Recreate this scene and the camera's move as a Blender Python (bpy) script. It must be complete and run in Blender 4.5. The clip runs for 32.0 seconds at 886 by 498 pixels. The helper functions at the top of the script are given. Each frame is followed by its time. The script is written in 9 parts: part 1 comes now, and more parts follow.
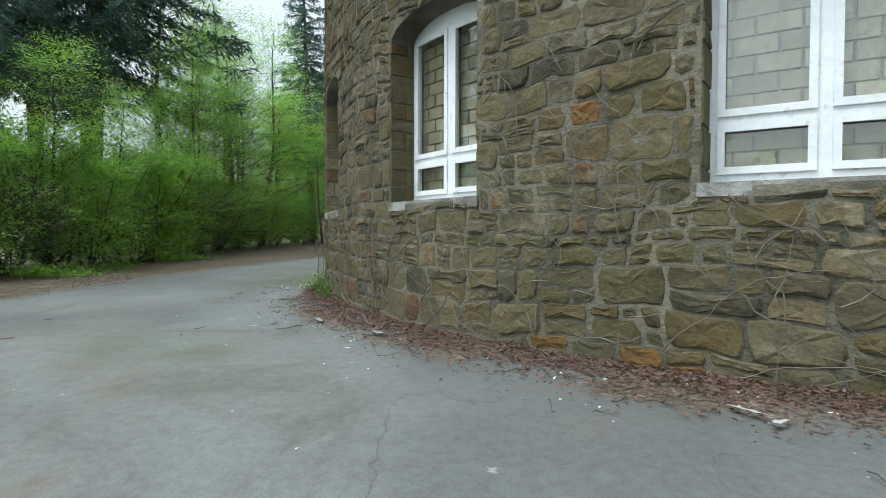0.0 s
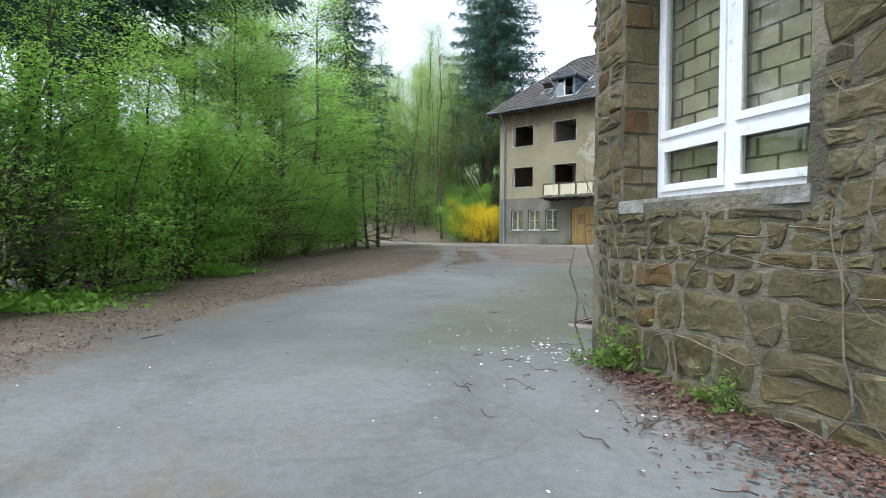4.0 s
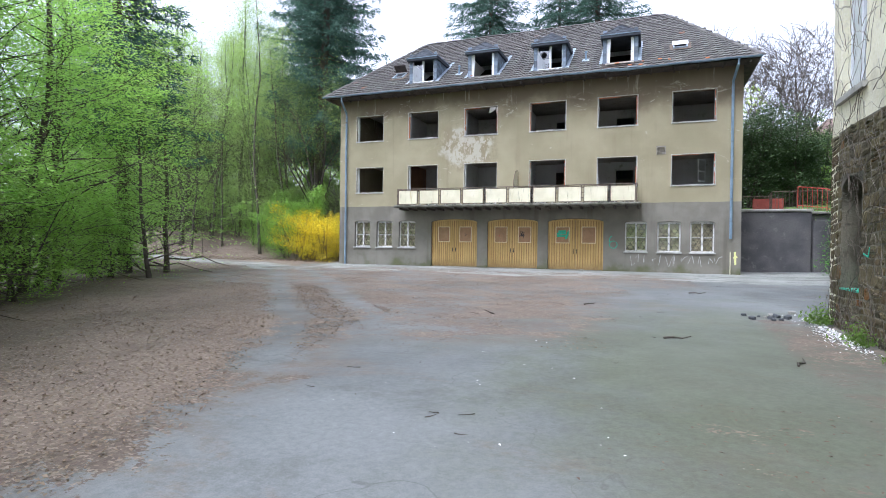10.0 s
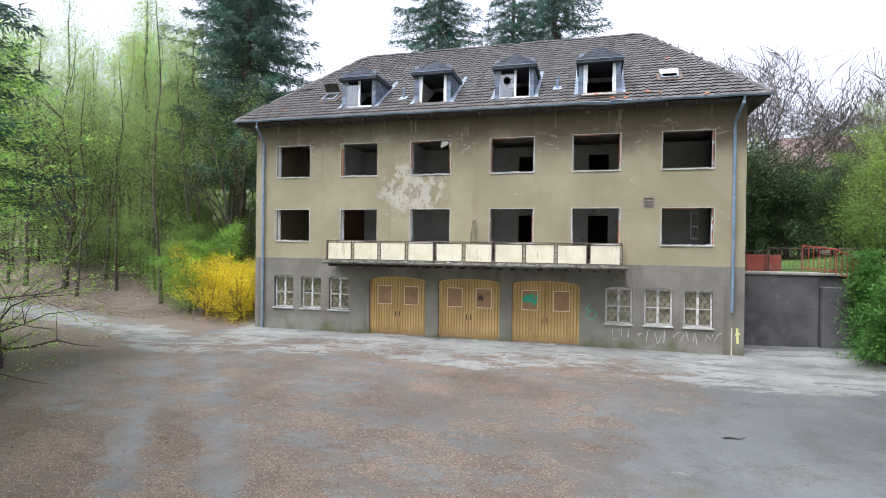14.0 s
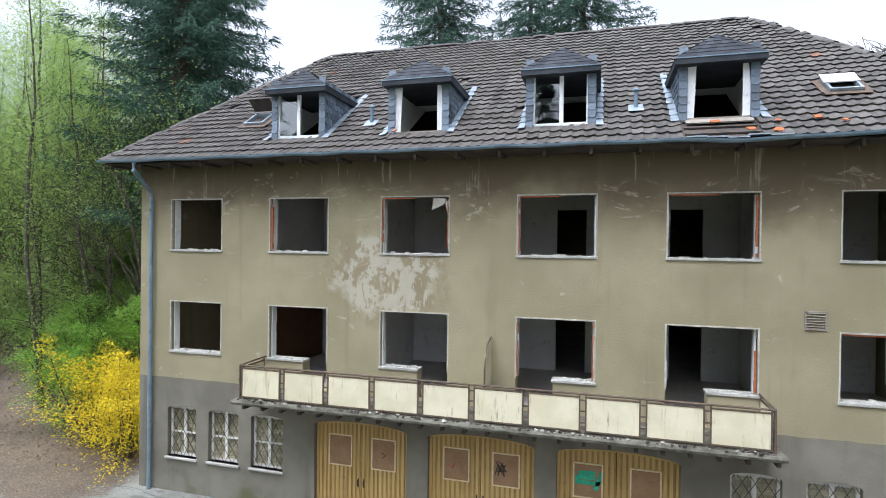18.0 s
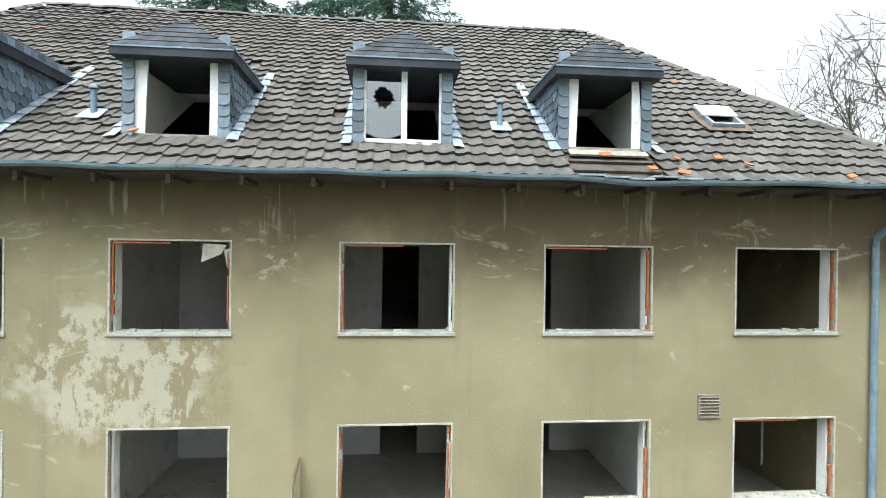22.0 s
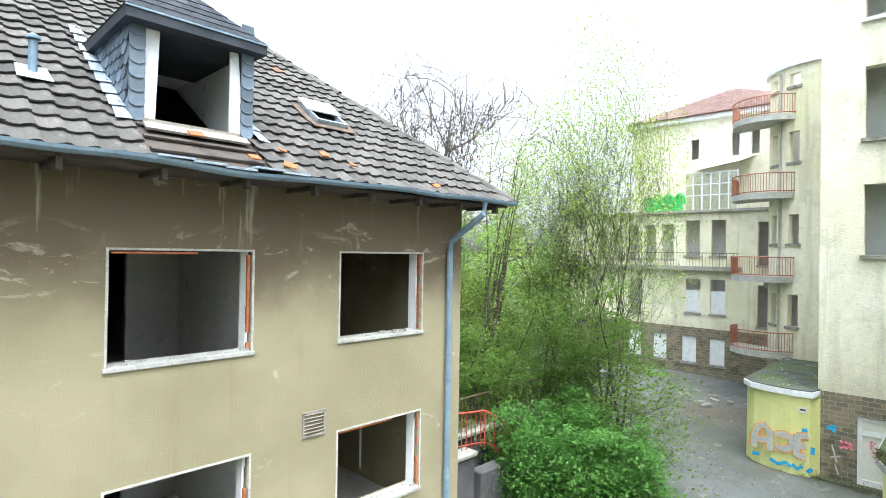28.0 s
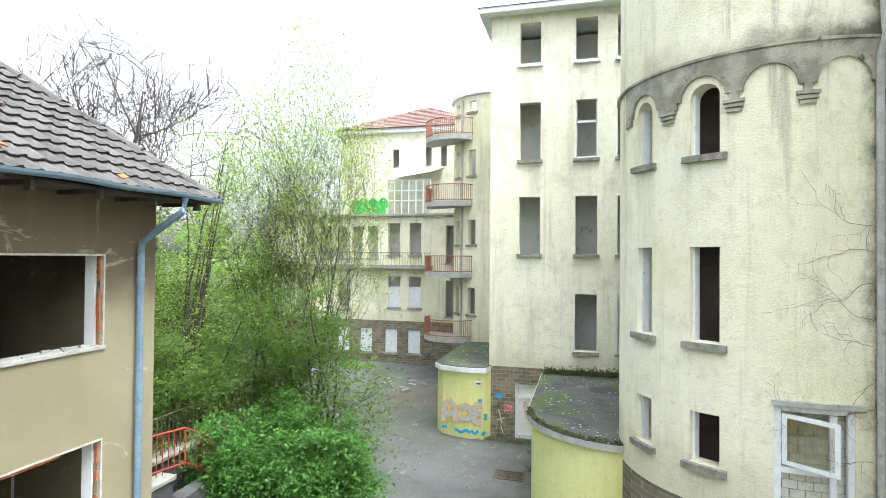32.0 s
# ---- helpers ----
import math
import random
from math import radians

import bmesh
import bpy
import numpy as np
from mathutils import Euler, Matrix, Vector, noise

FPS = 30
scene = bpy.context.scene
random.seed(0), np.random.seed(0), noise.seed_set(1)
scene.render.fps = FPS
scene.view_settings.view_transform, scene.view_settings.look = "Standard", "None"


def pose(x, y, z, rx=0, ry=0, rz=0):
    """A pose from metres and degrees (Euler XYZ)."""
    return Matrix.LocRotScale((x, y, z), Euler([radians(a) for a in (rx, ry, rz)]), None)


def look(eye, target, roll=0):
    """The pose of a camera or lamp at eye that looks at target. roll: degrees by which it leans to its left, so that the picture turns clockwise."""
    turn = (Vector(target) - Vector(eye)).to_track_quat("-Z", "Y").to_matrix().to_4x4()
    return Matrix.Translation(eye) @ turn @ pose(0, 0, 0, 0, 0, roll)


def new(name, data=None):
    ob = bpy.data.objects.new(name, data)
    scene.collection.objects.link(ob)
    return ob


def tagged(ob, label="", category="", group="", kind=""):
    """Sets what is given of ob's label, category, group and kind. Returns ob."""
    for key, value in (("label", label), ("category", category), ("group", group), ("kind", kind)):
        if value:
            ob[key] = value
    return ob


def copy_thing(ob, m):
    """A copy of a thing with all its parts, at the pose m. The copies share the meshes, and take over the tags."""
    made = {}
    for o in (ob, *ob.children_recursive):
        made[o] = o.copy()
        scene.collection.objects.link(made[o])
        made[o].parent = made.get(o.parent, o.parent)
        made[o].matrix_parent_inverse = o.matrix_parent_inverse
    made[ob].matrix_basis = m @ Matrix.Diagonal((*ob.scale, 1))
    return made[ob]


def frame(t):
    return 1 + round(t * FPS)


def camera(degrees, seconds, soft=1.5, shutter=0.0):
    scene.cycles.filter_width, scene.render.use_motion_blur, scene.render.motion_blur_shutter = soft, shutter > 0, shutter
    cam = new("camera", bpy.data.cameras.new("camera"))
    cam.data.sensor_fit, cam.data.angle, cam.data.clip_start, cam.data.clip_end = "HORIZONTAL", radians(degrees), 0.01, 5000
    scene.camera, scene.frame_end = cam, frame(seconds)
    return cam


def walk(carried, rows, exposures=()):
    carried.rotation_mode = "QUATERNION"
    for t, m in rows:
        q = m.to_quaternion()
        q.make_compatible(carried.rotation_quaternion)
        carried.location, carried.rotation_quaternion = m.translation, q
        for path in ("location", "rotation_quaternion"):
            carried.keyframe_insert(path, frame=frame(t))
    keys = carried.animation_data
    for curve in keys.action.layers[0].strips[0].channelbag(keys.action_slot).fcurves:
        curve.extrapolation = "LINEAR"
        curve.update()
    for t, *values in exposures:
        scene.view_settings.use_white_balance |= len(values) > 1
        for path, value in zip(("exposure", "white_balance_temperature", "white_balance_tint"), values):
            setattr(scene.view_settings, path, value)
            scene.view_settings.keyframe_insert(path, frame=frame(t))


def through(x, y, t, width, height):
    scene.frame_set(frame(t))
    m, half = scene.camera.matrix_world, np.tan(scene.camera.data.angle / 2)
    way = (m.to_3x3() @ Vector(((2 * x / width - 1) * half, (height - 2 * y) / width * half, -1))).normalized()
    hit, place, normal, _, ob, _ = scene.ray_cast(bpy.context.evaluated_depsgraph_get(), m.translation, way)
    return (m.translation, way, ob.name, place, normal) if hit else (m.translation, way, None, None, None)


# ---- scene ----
cam = camera(78.1, 32.0, soft=0.9)
METRES, EYE, TILT, LEAN, TURN = 36.0, 1.1, 0.0, 0.0, 39.8
ROWS = [
    (0.0, 0.0, 0.0, 0.0, 0.0, -1.44, -0.18),
    (0.5, -0.0118, 0.0139, 0.0001, 0.25, -1.39, -0.2),
    (1.0, -0.0272, 0.0294, -0.0002, 0.25, -1.34, -0.21),
    (1.5, -0.042, 0.0452, -0.0003, 0.26, -1.28, -0.26),
    (2.0, -0.0583, 0.0637, -0.0004, 0.23, -1.24, -0.28),
    (2.5, -0.071, 0.0835, 0.0007, 0.25, -1.21, -0.3),
    (3.0, -0.0819, 0.1057, 0.0017, 0.33, -1.18, -0.34),
    (3.5, -0.0903, 0.1251, 0.0018, 0.3, -1.16, -0.38),
    (5.5, -0.1171, 0.1836, 0.0027, 0.3, -1.08, -0.72),
    (6.0, -0.1275, 0.1959, 0.0024, -1.65, -0.99, -0.72),
    (6.5, -0.1353, 0.208, 0.002, -4.4, -0.9, -0.73),
    (7.0, -0.1402, 0.2259, 0.0015, -7.05, -0.79, -0.7),
    (7.5, -0.1417, 0.246, 0.002, -9.53, -0.7, -0.75),
    (8.0, -0.1406, 0.2697, 0.0044, -11.22, -0.66, -0.76),
    (8.5, -0.1367, 0.2926, 0.0082, -13.08, -0.62, -0.81),
    (9.0, -0.1292, 0.3182, 0.0121, -15.32, -0.56, -0.74),
    (9.5, -0.121, 0.3398, 0.0167, -17.47, -0.51, -0.75),
    (10.0, -0.1126, 0.3594, 0.0225, -18.83, -0.48, -0.74),
    (10.5, -0.1061, 0.3753, 0.0285, -20.33, -0.44, -0.82),
    (11.0, -0.1009, 0.3911, 0.036, -21.82, -0.39, -0.84),
    (11.5, -0.0975, 0.4047, 0.0447, -22.78, -0.37, -0.83),
    (12.0, -0.0928, 0.4195, 0.055, -23.57, -0.38, -0.83),
    (12.5, -0.0874, 0.4343, 0.0651, -24.11, -0.37, -0.8),
    (13.0, -0.08, 0.4517, 0.0751, -24.43, -0.33, -0.78),
    (13.5, -0.0719, 0.4699, 0.0839, -24.5, -0.3, -0.77),
    (15.5, -0.0193, 0.5768, 0.13, -24.16, -0.41, -0.66),
    (16.0, -0.0008, 0.6085, 0.1417, -23.77, -0.41, -0.65),
    (16.5, 0.0141, 0.6365, 0.1514, -23.34, -0.4, -0.67),
    (17.0, 0.0287, 0.6658, 0.163, -22.76, -0.5, -0.65),
    (17.5, 0.0405, 0.6919, 0.1725, -22.43, -0.4, -0.68),
    (18.0, 0.049, 0.7177, 0.1791, -23.84, -0.29, -0.74),
    (18.5, 0.0539, 0.7393, 0.1848, -25.76, -0.29, -0.7),
    (19.0, 0.0581, 0.7574, 0.19, -28.33, -0.13, -0.72),
    (19.5, 0.0624, 0.7654, 0.1948, -31.28, -0.15, -0.77),
    (20.0, 0.0685, 0.7759, 0.1995, -35.01, -0.09, -0.8),
    (20.5, 0.0749, 0.7877, 0.2029, -38.13, -0.09, -0.78),
    (21.0, 0.0826, 0.8003, 0.2058, -40.38, -0.13, -0.8),
    (21.5, 0.0905, 0.8112, 0.2083, -43.38, -0.17, -0.77),
    (22.0, 0.0979, 0.8204, 0.2104, -45.2, -0.22, -0.78),
    (22.5, 0.104, 0.8262, 0.2119, -46.06, -0.3, -0.84),
    (23.0, 0.1106, 0.8317, 0.2134, -46.44, -0.46, -0.87),
    (23.5, 0.1169, 0.8354, 0.2143, -46.51, -0.68, -0.91),
    (24.0, 0.1244, 0.8391, 0.2125, -47.95, -0.23, -0.89),
    (24.5, 0.1299, 0.8402, 0.2123, -51.47, -0.16, -0.91),
    (25.0, 0.1331, 0.8388, 0.2122, -55.9, -0.07, -0.95),
    (25.5, 0.1342, 0.8373, 0.212, -59.7, -0.0, -0.92),
    (27.5, 0.1344, 0.8373, 0.212, -79.93, 0.2, -1.01),
    (28.0, 0.1344, 0.8373, 0.212, -85.49, 0.42, -0.94),
    (28.5, 0.1344, 0.8372, 0.212, -90.0, 0.51, -0.92),
    (29.0, 0.1345, 0.8372, 0.212, -95.21, 0.72, -0.79),
    (29.5, 0.1345, 0.8372, 0.212, -99.91, 0.9, -0.68),
    (30.0, 0.1345, 0.8373, 0.212, -104.45, 0.97, -0.57),
    (30.5, 0.1345, 0.8373, 0.212, -107.3, 0.98, -0.52),
    (31.0, 0.1346, 0.8373, 0.212, -109.97, 0.96, -0.54),
    (31.5, 0.1346, 0.8373, 0.212, -112.21, 0.9, -0.53),
    (32.0, 0.1346, 0.8374, 0.212, -115.18, 0.84, -0.5),
]
walk(cam, [(t, pose(0, 0, EYE, TILT, LEAN, TURN) @ pose(METRES * x, METRES * y, METRES * z, 90 + pitch, roll, yaw)) for t, x, y, z, yaw, pitch, roll in ROWS],
     exposures=[(0.0, 1.02, 5850, 1), (1.0, 0.98, 5850, 1), (2.0, 0.85, 5850, 2), (3.0, 1.0, 5750, 4), (3.5, 1.15, 5750, 6), (6.0, 1.97, 5700, 15), (9.0, 1.78, 5520, 16), (11.0, 1.52, 5650, 15), (13.0, 1.5, 5850, 17), (17.0, 1.42, 5800, 13), (19.0, 1.25, 5900, 11), (22.0, 1.75, 6150, 2), (25.0, 2.05, 6050, 4), (28.0, 2.15, 5950, 6), (32.0, 2.1, 6050, 8)])

# ---- daylight: bright overcast ----
world = bpy.data.worlds.new("overcast_sky")
scene.world = world
world.use_nodes = True
wn, wl = world.node_tree.nodes, world.node_tree.links
wn.clear()
sky = wn.new("ShaderNodeTexSky")
sky.sky_type, sky.sun_disc = 'NISHITA', False
sky.sun_elevation, sky.sun_rotation = radians(66), radians(205)
sky.air_density, sky.dust_density, sky.ozone_density = 1.0, 5.0, 1.0
hs = wn.new("ShaderNodeHueSaturation")
hs.inputs["Saturation"].default_value = 0.2
bg = wn.new("ShaderNodeBackground")
bg.inputs["Strength"].default_value = 0.15
wo = wn.new("ShaderNodeOutputWorld")
wl.new(sky.outputs[0], hs.inputs["Color"])
wl.new(hs.outputs[0], bg.inputs[0])
wl.new(bg.outputs[0], wo.inputs[0])

sun_data = bpy.data.lights.new("sun", 'SUN')
sun_data.energy, sun_data.angle, sun_data.color = 0.5, radians(40), (1.0, 0.98, 0.95)
sun = new("sun", sun_data)
sun.matrix_world = look((-30, -18, 93), (-12, 20, 0))


# ---- materials ----
class Nodes:
    """A small writer of node trees."""

    def __init__(self, name):
        self.m = bpy.data.materials.new(name)
        self.m.use_nodes = True
        self.t = self.m.node_tree
        self.t.nodes.clear()
        self.out = self.add("ShaderNodeOutputMaterial")
        self.co = self.add("ShaderNodeTexCoord")
        self.pos = self.co.outputs["Object"]

    def add(self, kind):
        return self.t.nodes.new(kind)

    def put(self, socket, v):
        if isinstance(v, (int, float)):
            socket.default_value = v
        elif isinstance(v, (tuple, list)):
            socket.default_value = (*v, 1.0) if len(v) == 3 and socket.type == 'RGBA' else v
        else:
            self.t.links.new(v, socket)

    def scaled(self, sx, sy, sz, src=None):
        n = self.add("ShaderNodeMapping")
        self.put(n.inputs[0], src or self.pos)
        n.inputs["Scale"].default_value = (sx, sy, sz)
        return n.outputs[0]

    def noise(self, scale, detail=4.0, rough=0.55, src=None, distort=0.0):
        n = self.add("ShaderNodeTexNoise")
        self.put(n.inputs["Vector"], src or self.pos)
        n.inputs["Scale"].default_value, n.inputs["Detail"].default_value = scale, detail
        n.inputs["Roughness"].default_value, n.inputs["Distortion"].default_value = rough, distort
        return n.outputs[0]

    def voronoi(self, scale, src=None, feature='F1', out="Distance"):
        n = self.add("ShaderNodeTexVoronoi")
        n.feature = feature
        self.put(n.inputs["Vector"], src or self.pos)
        n.inputs["Scale"].default_value = scale
        return n.outputs[out]

    def ramp(self, f, a, b, lo=0.0, hi=1.0):
        n = self.add("ShaderNodeMapRange")
        n.interpolation_type = 'SMOOTHSTEP'
        self.put(n.inputs[0], f)
        for i, v in zip((1, 2, 3, 4), (a, b, lo, hi)):
            n.inputs[i].default_value = v
        return n.outputs[0]

    def math(self, op, a, b=0.0):
        n = self.add("ShaderNodeMath")
        n.operation = op
        self.put(n.inputs[0], a)
        self.put(n.inputs[1], b)
        return n.outputs[0]

    def mix(self, f, a, b, blend='MIX'):
        n = self.add("ShaderNodeMix")
        n.data_type, n.blend_type = 'RGBA', blend
        self.put(n.inputs[0], f)
        self.put(n.inputs[6], a)
        self.put(n.inputs[7], b)
        return n.outputs[2]

    def attr(self, name):
        n = self.add("ShaderNodeAttribute")
        n.attribute_name = name
        return n.outputs["Fac"]

    def xyz(self):
        n = self.add("ShaderNodeSeparateXYZ")
        self.put(n.inputs[0], self.pos)
        return n.outputs

    def rand(self):
        a, b = self.add("ShaderNodeObjectInfo").outputs["Random"], self.add("ShaderNodeNewGeometry").outputs["Random Per Island"]
        return self.math('FRACT', self.math('ADD', a, b))

    def bump(self, h, strength=0.4, dist=0.02, normal=None):
        n = self.add("ShaderNodeBump")
        n.inputs["Strength"].default_value, n.inputs["Distance"].default_value = strength, dist
        self.put(n.inputs["Height"], h)
        if normal is not None:
            self.put(n.inputs["Normal"], normal)
        return n.outputs[0]

    def surface(self, colour, rough=0.8, normal=None, metal=0.0, spec=0.4, **more):
        n = self.add("ShaderNodeBsdfPrincipled")
        self.put(n.inputs["Base Color"], colour)
        self.put(n.inputs["Roughness"], rough)
        self.put(n.inputs["Metallic"], metal)
        self.put(n.inputs["Specular IOR Level"], spec)
        for k, v in more.items():
            self.put(n.inputs[k], v)
        if normal is not None:
            self.put(n.inputs["Normal"], normal)
        self.t.links.new(n.outputs[0], self.out.inputs[0])
        return self.m


def worn(name, c1, c2, c3=None, scale=1.5, fine=30.0, rough=0.8, bump=0.3, metal=0.0, dist=0.01, vary=0.0, spec=0.4):
    """A painted or weathered surface: two tones at a large scale, grain, stains, fine relief."""
    n = Nodes(name)
    col = n.mix(n.ramp(n.noise(scale, 5), 0.35, 0.65), c1, c2)
    if c3:
        col = n.mix(n.ramp(n.noise(scale * 2.7, 6, 0.65), 0.56, 0.74), col, c3)
    g = n.noise(fine, 4, 0.6)
    col = n.mix(0.35, col, n.mix(n.ramp(g, 0.3, 0.7), (0.35, 0.35, 0.35), (0.65, 0.65, 0.65)), 'OVERLAY')
    if vary:
        r = n.rand()
        col = n.mix(vary, col, n.mix(r, (0.22, 0.22, 0.22), (0.82, 0.82, 0.82)), 'OVERLAY')
    return n.surface(col, n.ramp(g, 0.2, 0.8, rough - 0.1, min(1.0, rough + 0.1)), n.bump(g, bump, dist), metal, spec)


def m_plaster_facade():
    n = Nodes("weathered_olive_render")
    p = n.xyz()
    big = n.noise(0.45, 5, 0.55)
    col = n.mix(n.ramp(big, 0.35, 0.68), (0.278, 0.246, 0.155), (0.352, 0.313, 0.205))
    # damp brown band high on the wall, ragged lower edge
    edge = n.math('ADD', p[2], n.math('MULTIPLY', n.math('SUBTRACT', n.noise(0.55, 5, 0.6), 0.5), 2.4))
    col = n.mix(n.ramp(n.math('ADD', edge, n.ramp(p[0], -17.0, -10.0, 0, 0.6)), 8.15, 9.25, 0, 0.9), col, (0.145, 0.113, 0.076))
    # runs of damp
    streak = n.noise(1.0, 5, 0.6, n.scaled(2.2, 2.2, 0.13))
    col = n.mix(n.ramp(streak, 0.55, 0.72, 0, 0.45), col, (0.23, 0.19, 0.125))
    streak2 = n.noise(1.0, 5, 0.6, n.scaled(6.0, 6.0, 0.5))
    high = n.ramp(p[2], 8.6, 9.2)
    col = n.mix(n.math('MULTIPLY', high, n.ramp(streak2, 0.6, 0.68, 0, 0.55)), col, (0.5, 0.46, 0.36))
    # scoured pale patch
    dx = n.math('POWER', n.math('DIVIDE', n.math('ADD', p[0], 20.15), 1.6), 2.0)
    dz = n.math('POWER', n.math('DIVIDE', n.math('SUBTRACT', p[2], 6.85), 1.15), 2.0)
    d = n.math('ADD', n.math('ADD', dx, dz), n.math('MULTIPLY', n.math('SUBTRACT', n.noise(1.4, 6, 0.65), 0.5), 2.4))
    patch = n.ramp(d, 1.05, 0.55)
    drip = n.noise(1.0, 5, 0.6, n.scaled(5.5, 5.5, 0.9))
    spot = n.math('MAXIMUM', n.ramp(n.noise(2.6, 7, 0.72, n.scaled(1.0, 1.0, 0.7)), 0.47, 0.53), n.math('MULTIPLY', n.ramp(drip, 0.54, 0.58), n.ramp(p[2], 6.9, 6.5)))
    col = n.mix(n.math('MULTIPLY', patch, n.math('MULTIPLY', spot, 0.62)), col, (0.5, 0.47, 0.4))
    col = n.mix(n.math('MULTIPLY', n.ramp(d, 1.5, 0.9), n.math('MULTIPLY', n.math('SUBTRACT', 1.0, spot), 0.4)), col, (0.22, 0.18, 0.12))
    scuff = n.math('ADD', n.ramp(n.noise(0.8, 5, 0.7, n.scaled(1, 1, 1.8), 1.5), 0.63, 0.68, 0, 0.35), n.math('MULTIPLY', n.ramp(n.math('ABSOLUTE', n.math('SUBTRACT', p[2], 8.55)), 0.55, 0.2), n.ramp(n.noise(1.1, 6, 0.7, n.scaled(1, 1, 1.6), 2.0), 0.56, 0.64, 0, 0.4)))
    col = n.mix(scuff, col, (0.6, 0.56, 0.46))
    # grey plinth storey, moss at the foot
    base = n.ramp(n.math('ADD', p[2], n.math('MULTIPLY', n.math('SUBTRACT', n.noise(3, 3), 0.5), 0.05)), 3.89, 3.87)
    grey = n.mix(n.ramp(n.noise(0.9, 5), 0.35, 0.65), (0.168, 0.156, 0.128), (0.225, 0.212, 0.176))
    grey = n.mix(n.ramp(streak, 0.52, 0.7, 0, 0.6), grey, (0.115, 0.102, 0.08))
    foot = n.ramp(n.math('ADD', p[2], n.math('MULTIPLY', n.math('SUBTRACT', n.noise(0.9, 5), 0.5), 3.2)), 1.15, 0.5, 0, 0.7)
    grey = n.mix(foot, grey, (0.1, 0.115, 0.04))
    col = n.mix(base, col, grey)
    grain = n.noise(55, 3, 0.6)
    col = n.mix(0.22, col, n.mix(grain, (0.3, 0.3, 0.3), (0.7, 0.7, 0.7)), 'OVERLAY')
    return n.surface(col, 0.92, n.bump(n.noise(38, 4, 0.7), 0.5, 0.015), spec=0.25)


def m_plaster_pale(name, c1, c2, dirt, reach=0.4, ledge=0.0):
    n = Nodes(name)
    p = n.xyz()
    col = n.mix(n.ramp(n.noise(0.3, 5, 0.55), 0.32, 0.68), c1, c2)
    streak = n.noise(1.0, 6, 0.62, n.scaled(1.1, 1.1, 0.12))
    col = n.mix(n.ramp(streak, 0.52, 0.74, 0, reach), col, dirt)
    col = n.mix(n.ramp(n.noise(0.8, 7, 0.7), 0.5, 0.75, 0, reach), col, dirt)
    fine = n.noise(1.0, 6, 0.65, n.scaled(4.5, 4.5, 0.25))
    col = n.mix(n.ramp(fine, 0.54, 0.7, 0, reach * 0.8), col, dirt)
    col = n.mix(n.ramp(n.noise(0.22, 5, 0.6), 0.52, 0.68, 0, 0.45), col, (c1[0] * 0.8, c1[1] * 0.84, c1[2] * 0.62))
    col = n.mix(n.ramp(n.noise(2.3, 9, 0.75), 0.5, 0.62, 0, 0.3), col, (c1[0] * 0.72, c1[1] * 0.7, c1[2] * 0.6))
    col = n.mix(n.ramp(n.noise(6.5, 6, 0.7), 0.58, 0.66, 0, 0.35), col, dirt)
    e = n.math('ADD', p[2], n.math('MULTIPLY', n.math('SUBTRACT', n.noise(0.7, 6, 0.65), 0.5), 2.2))
    col = n.mix(n.ramp(e, 5.2, 3.9, 0, 0.4), col, dirt)
    if ledge:
        # black growth where rain splashes above a ledge, and runs below it
        up = n.math('MULTIPLY', n.ramp(p[2], ledge - 0.05, ledge), n.ramp(n.math('ADD', p[2], n.math('MULTIPLY', n.noise(0.9, 6, 0.65), -1.8)), ledge - 0.2, ledge - 0.9))
        run = n.math('MULTIPLY', n.ramp(n.noise(1.0, 6, 0.65, n.scaled(1.6, 1.6, 0.1)), 0.56, 0.66), n.ramp(p[2], ledge - 5.0, ledge))
        damp = n.ramp(p[1], 24.2, 21.2, 0.35, 1.0)
        col = n.mix(n.math('MULTIPLY', n.math('MAXIMUM', n.math('MULTIPLY', up, damp), n.math('MULTIPLY', run, 0.5)), 0.9), col, (0.085, 0.085, 0.06))
        # dark algae in the corner beside the rainwater pipe
        wet = n.math('ADD', p[1], n.math('MULTIPLY', n.math('SUBTRACT', n.noise(1.3, 8, 0.72), 0.5), 1.5))
        col = n.mix(n.ramp(wet, 21.25, 20.55, 0, 0.9), col, n.mix(n.ramp(n.noise(3, 6, 0.7), 0.45, 0.62), (0.06, 0.065, 0.04), (0.22, 0.21, 0.07)))
    col = n.mix(n.ramp(n.noise(11, 8, 0.78), 0.56, 0.64, 0, 0.28), col, dirt)
    g = n.noise(26, 6, 0.75)
    col = n.mix(0.4, col, n.mix(n.ramp(g, 0.3, 0.7), (0.25, 0.25, 0.25), (0.75, 0.75, 0.75)), 'OVERLAY')
    return n.surface(col, 0.93, n.bump(n.noise(16, 8, 0.78), 0.9, 0.03), spec=0.25)


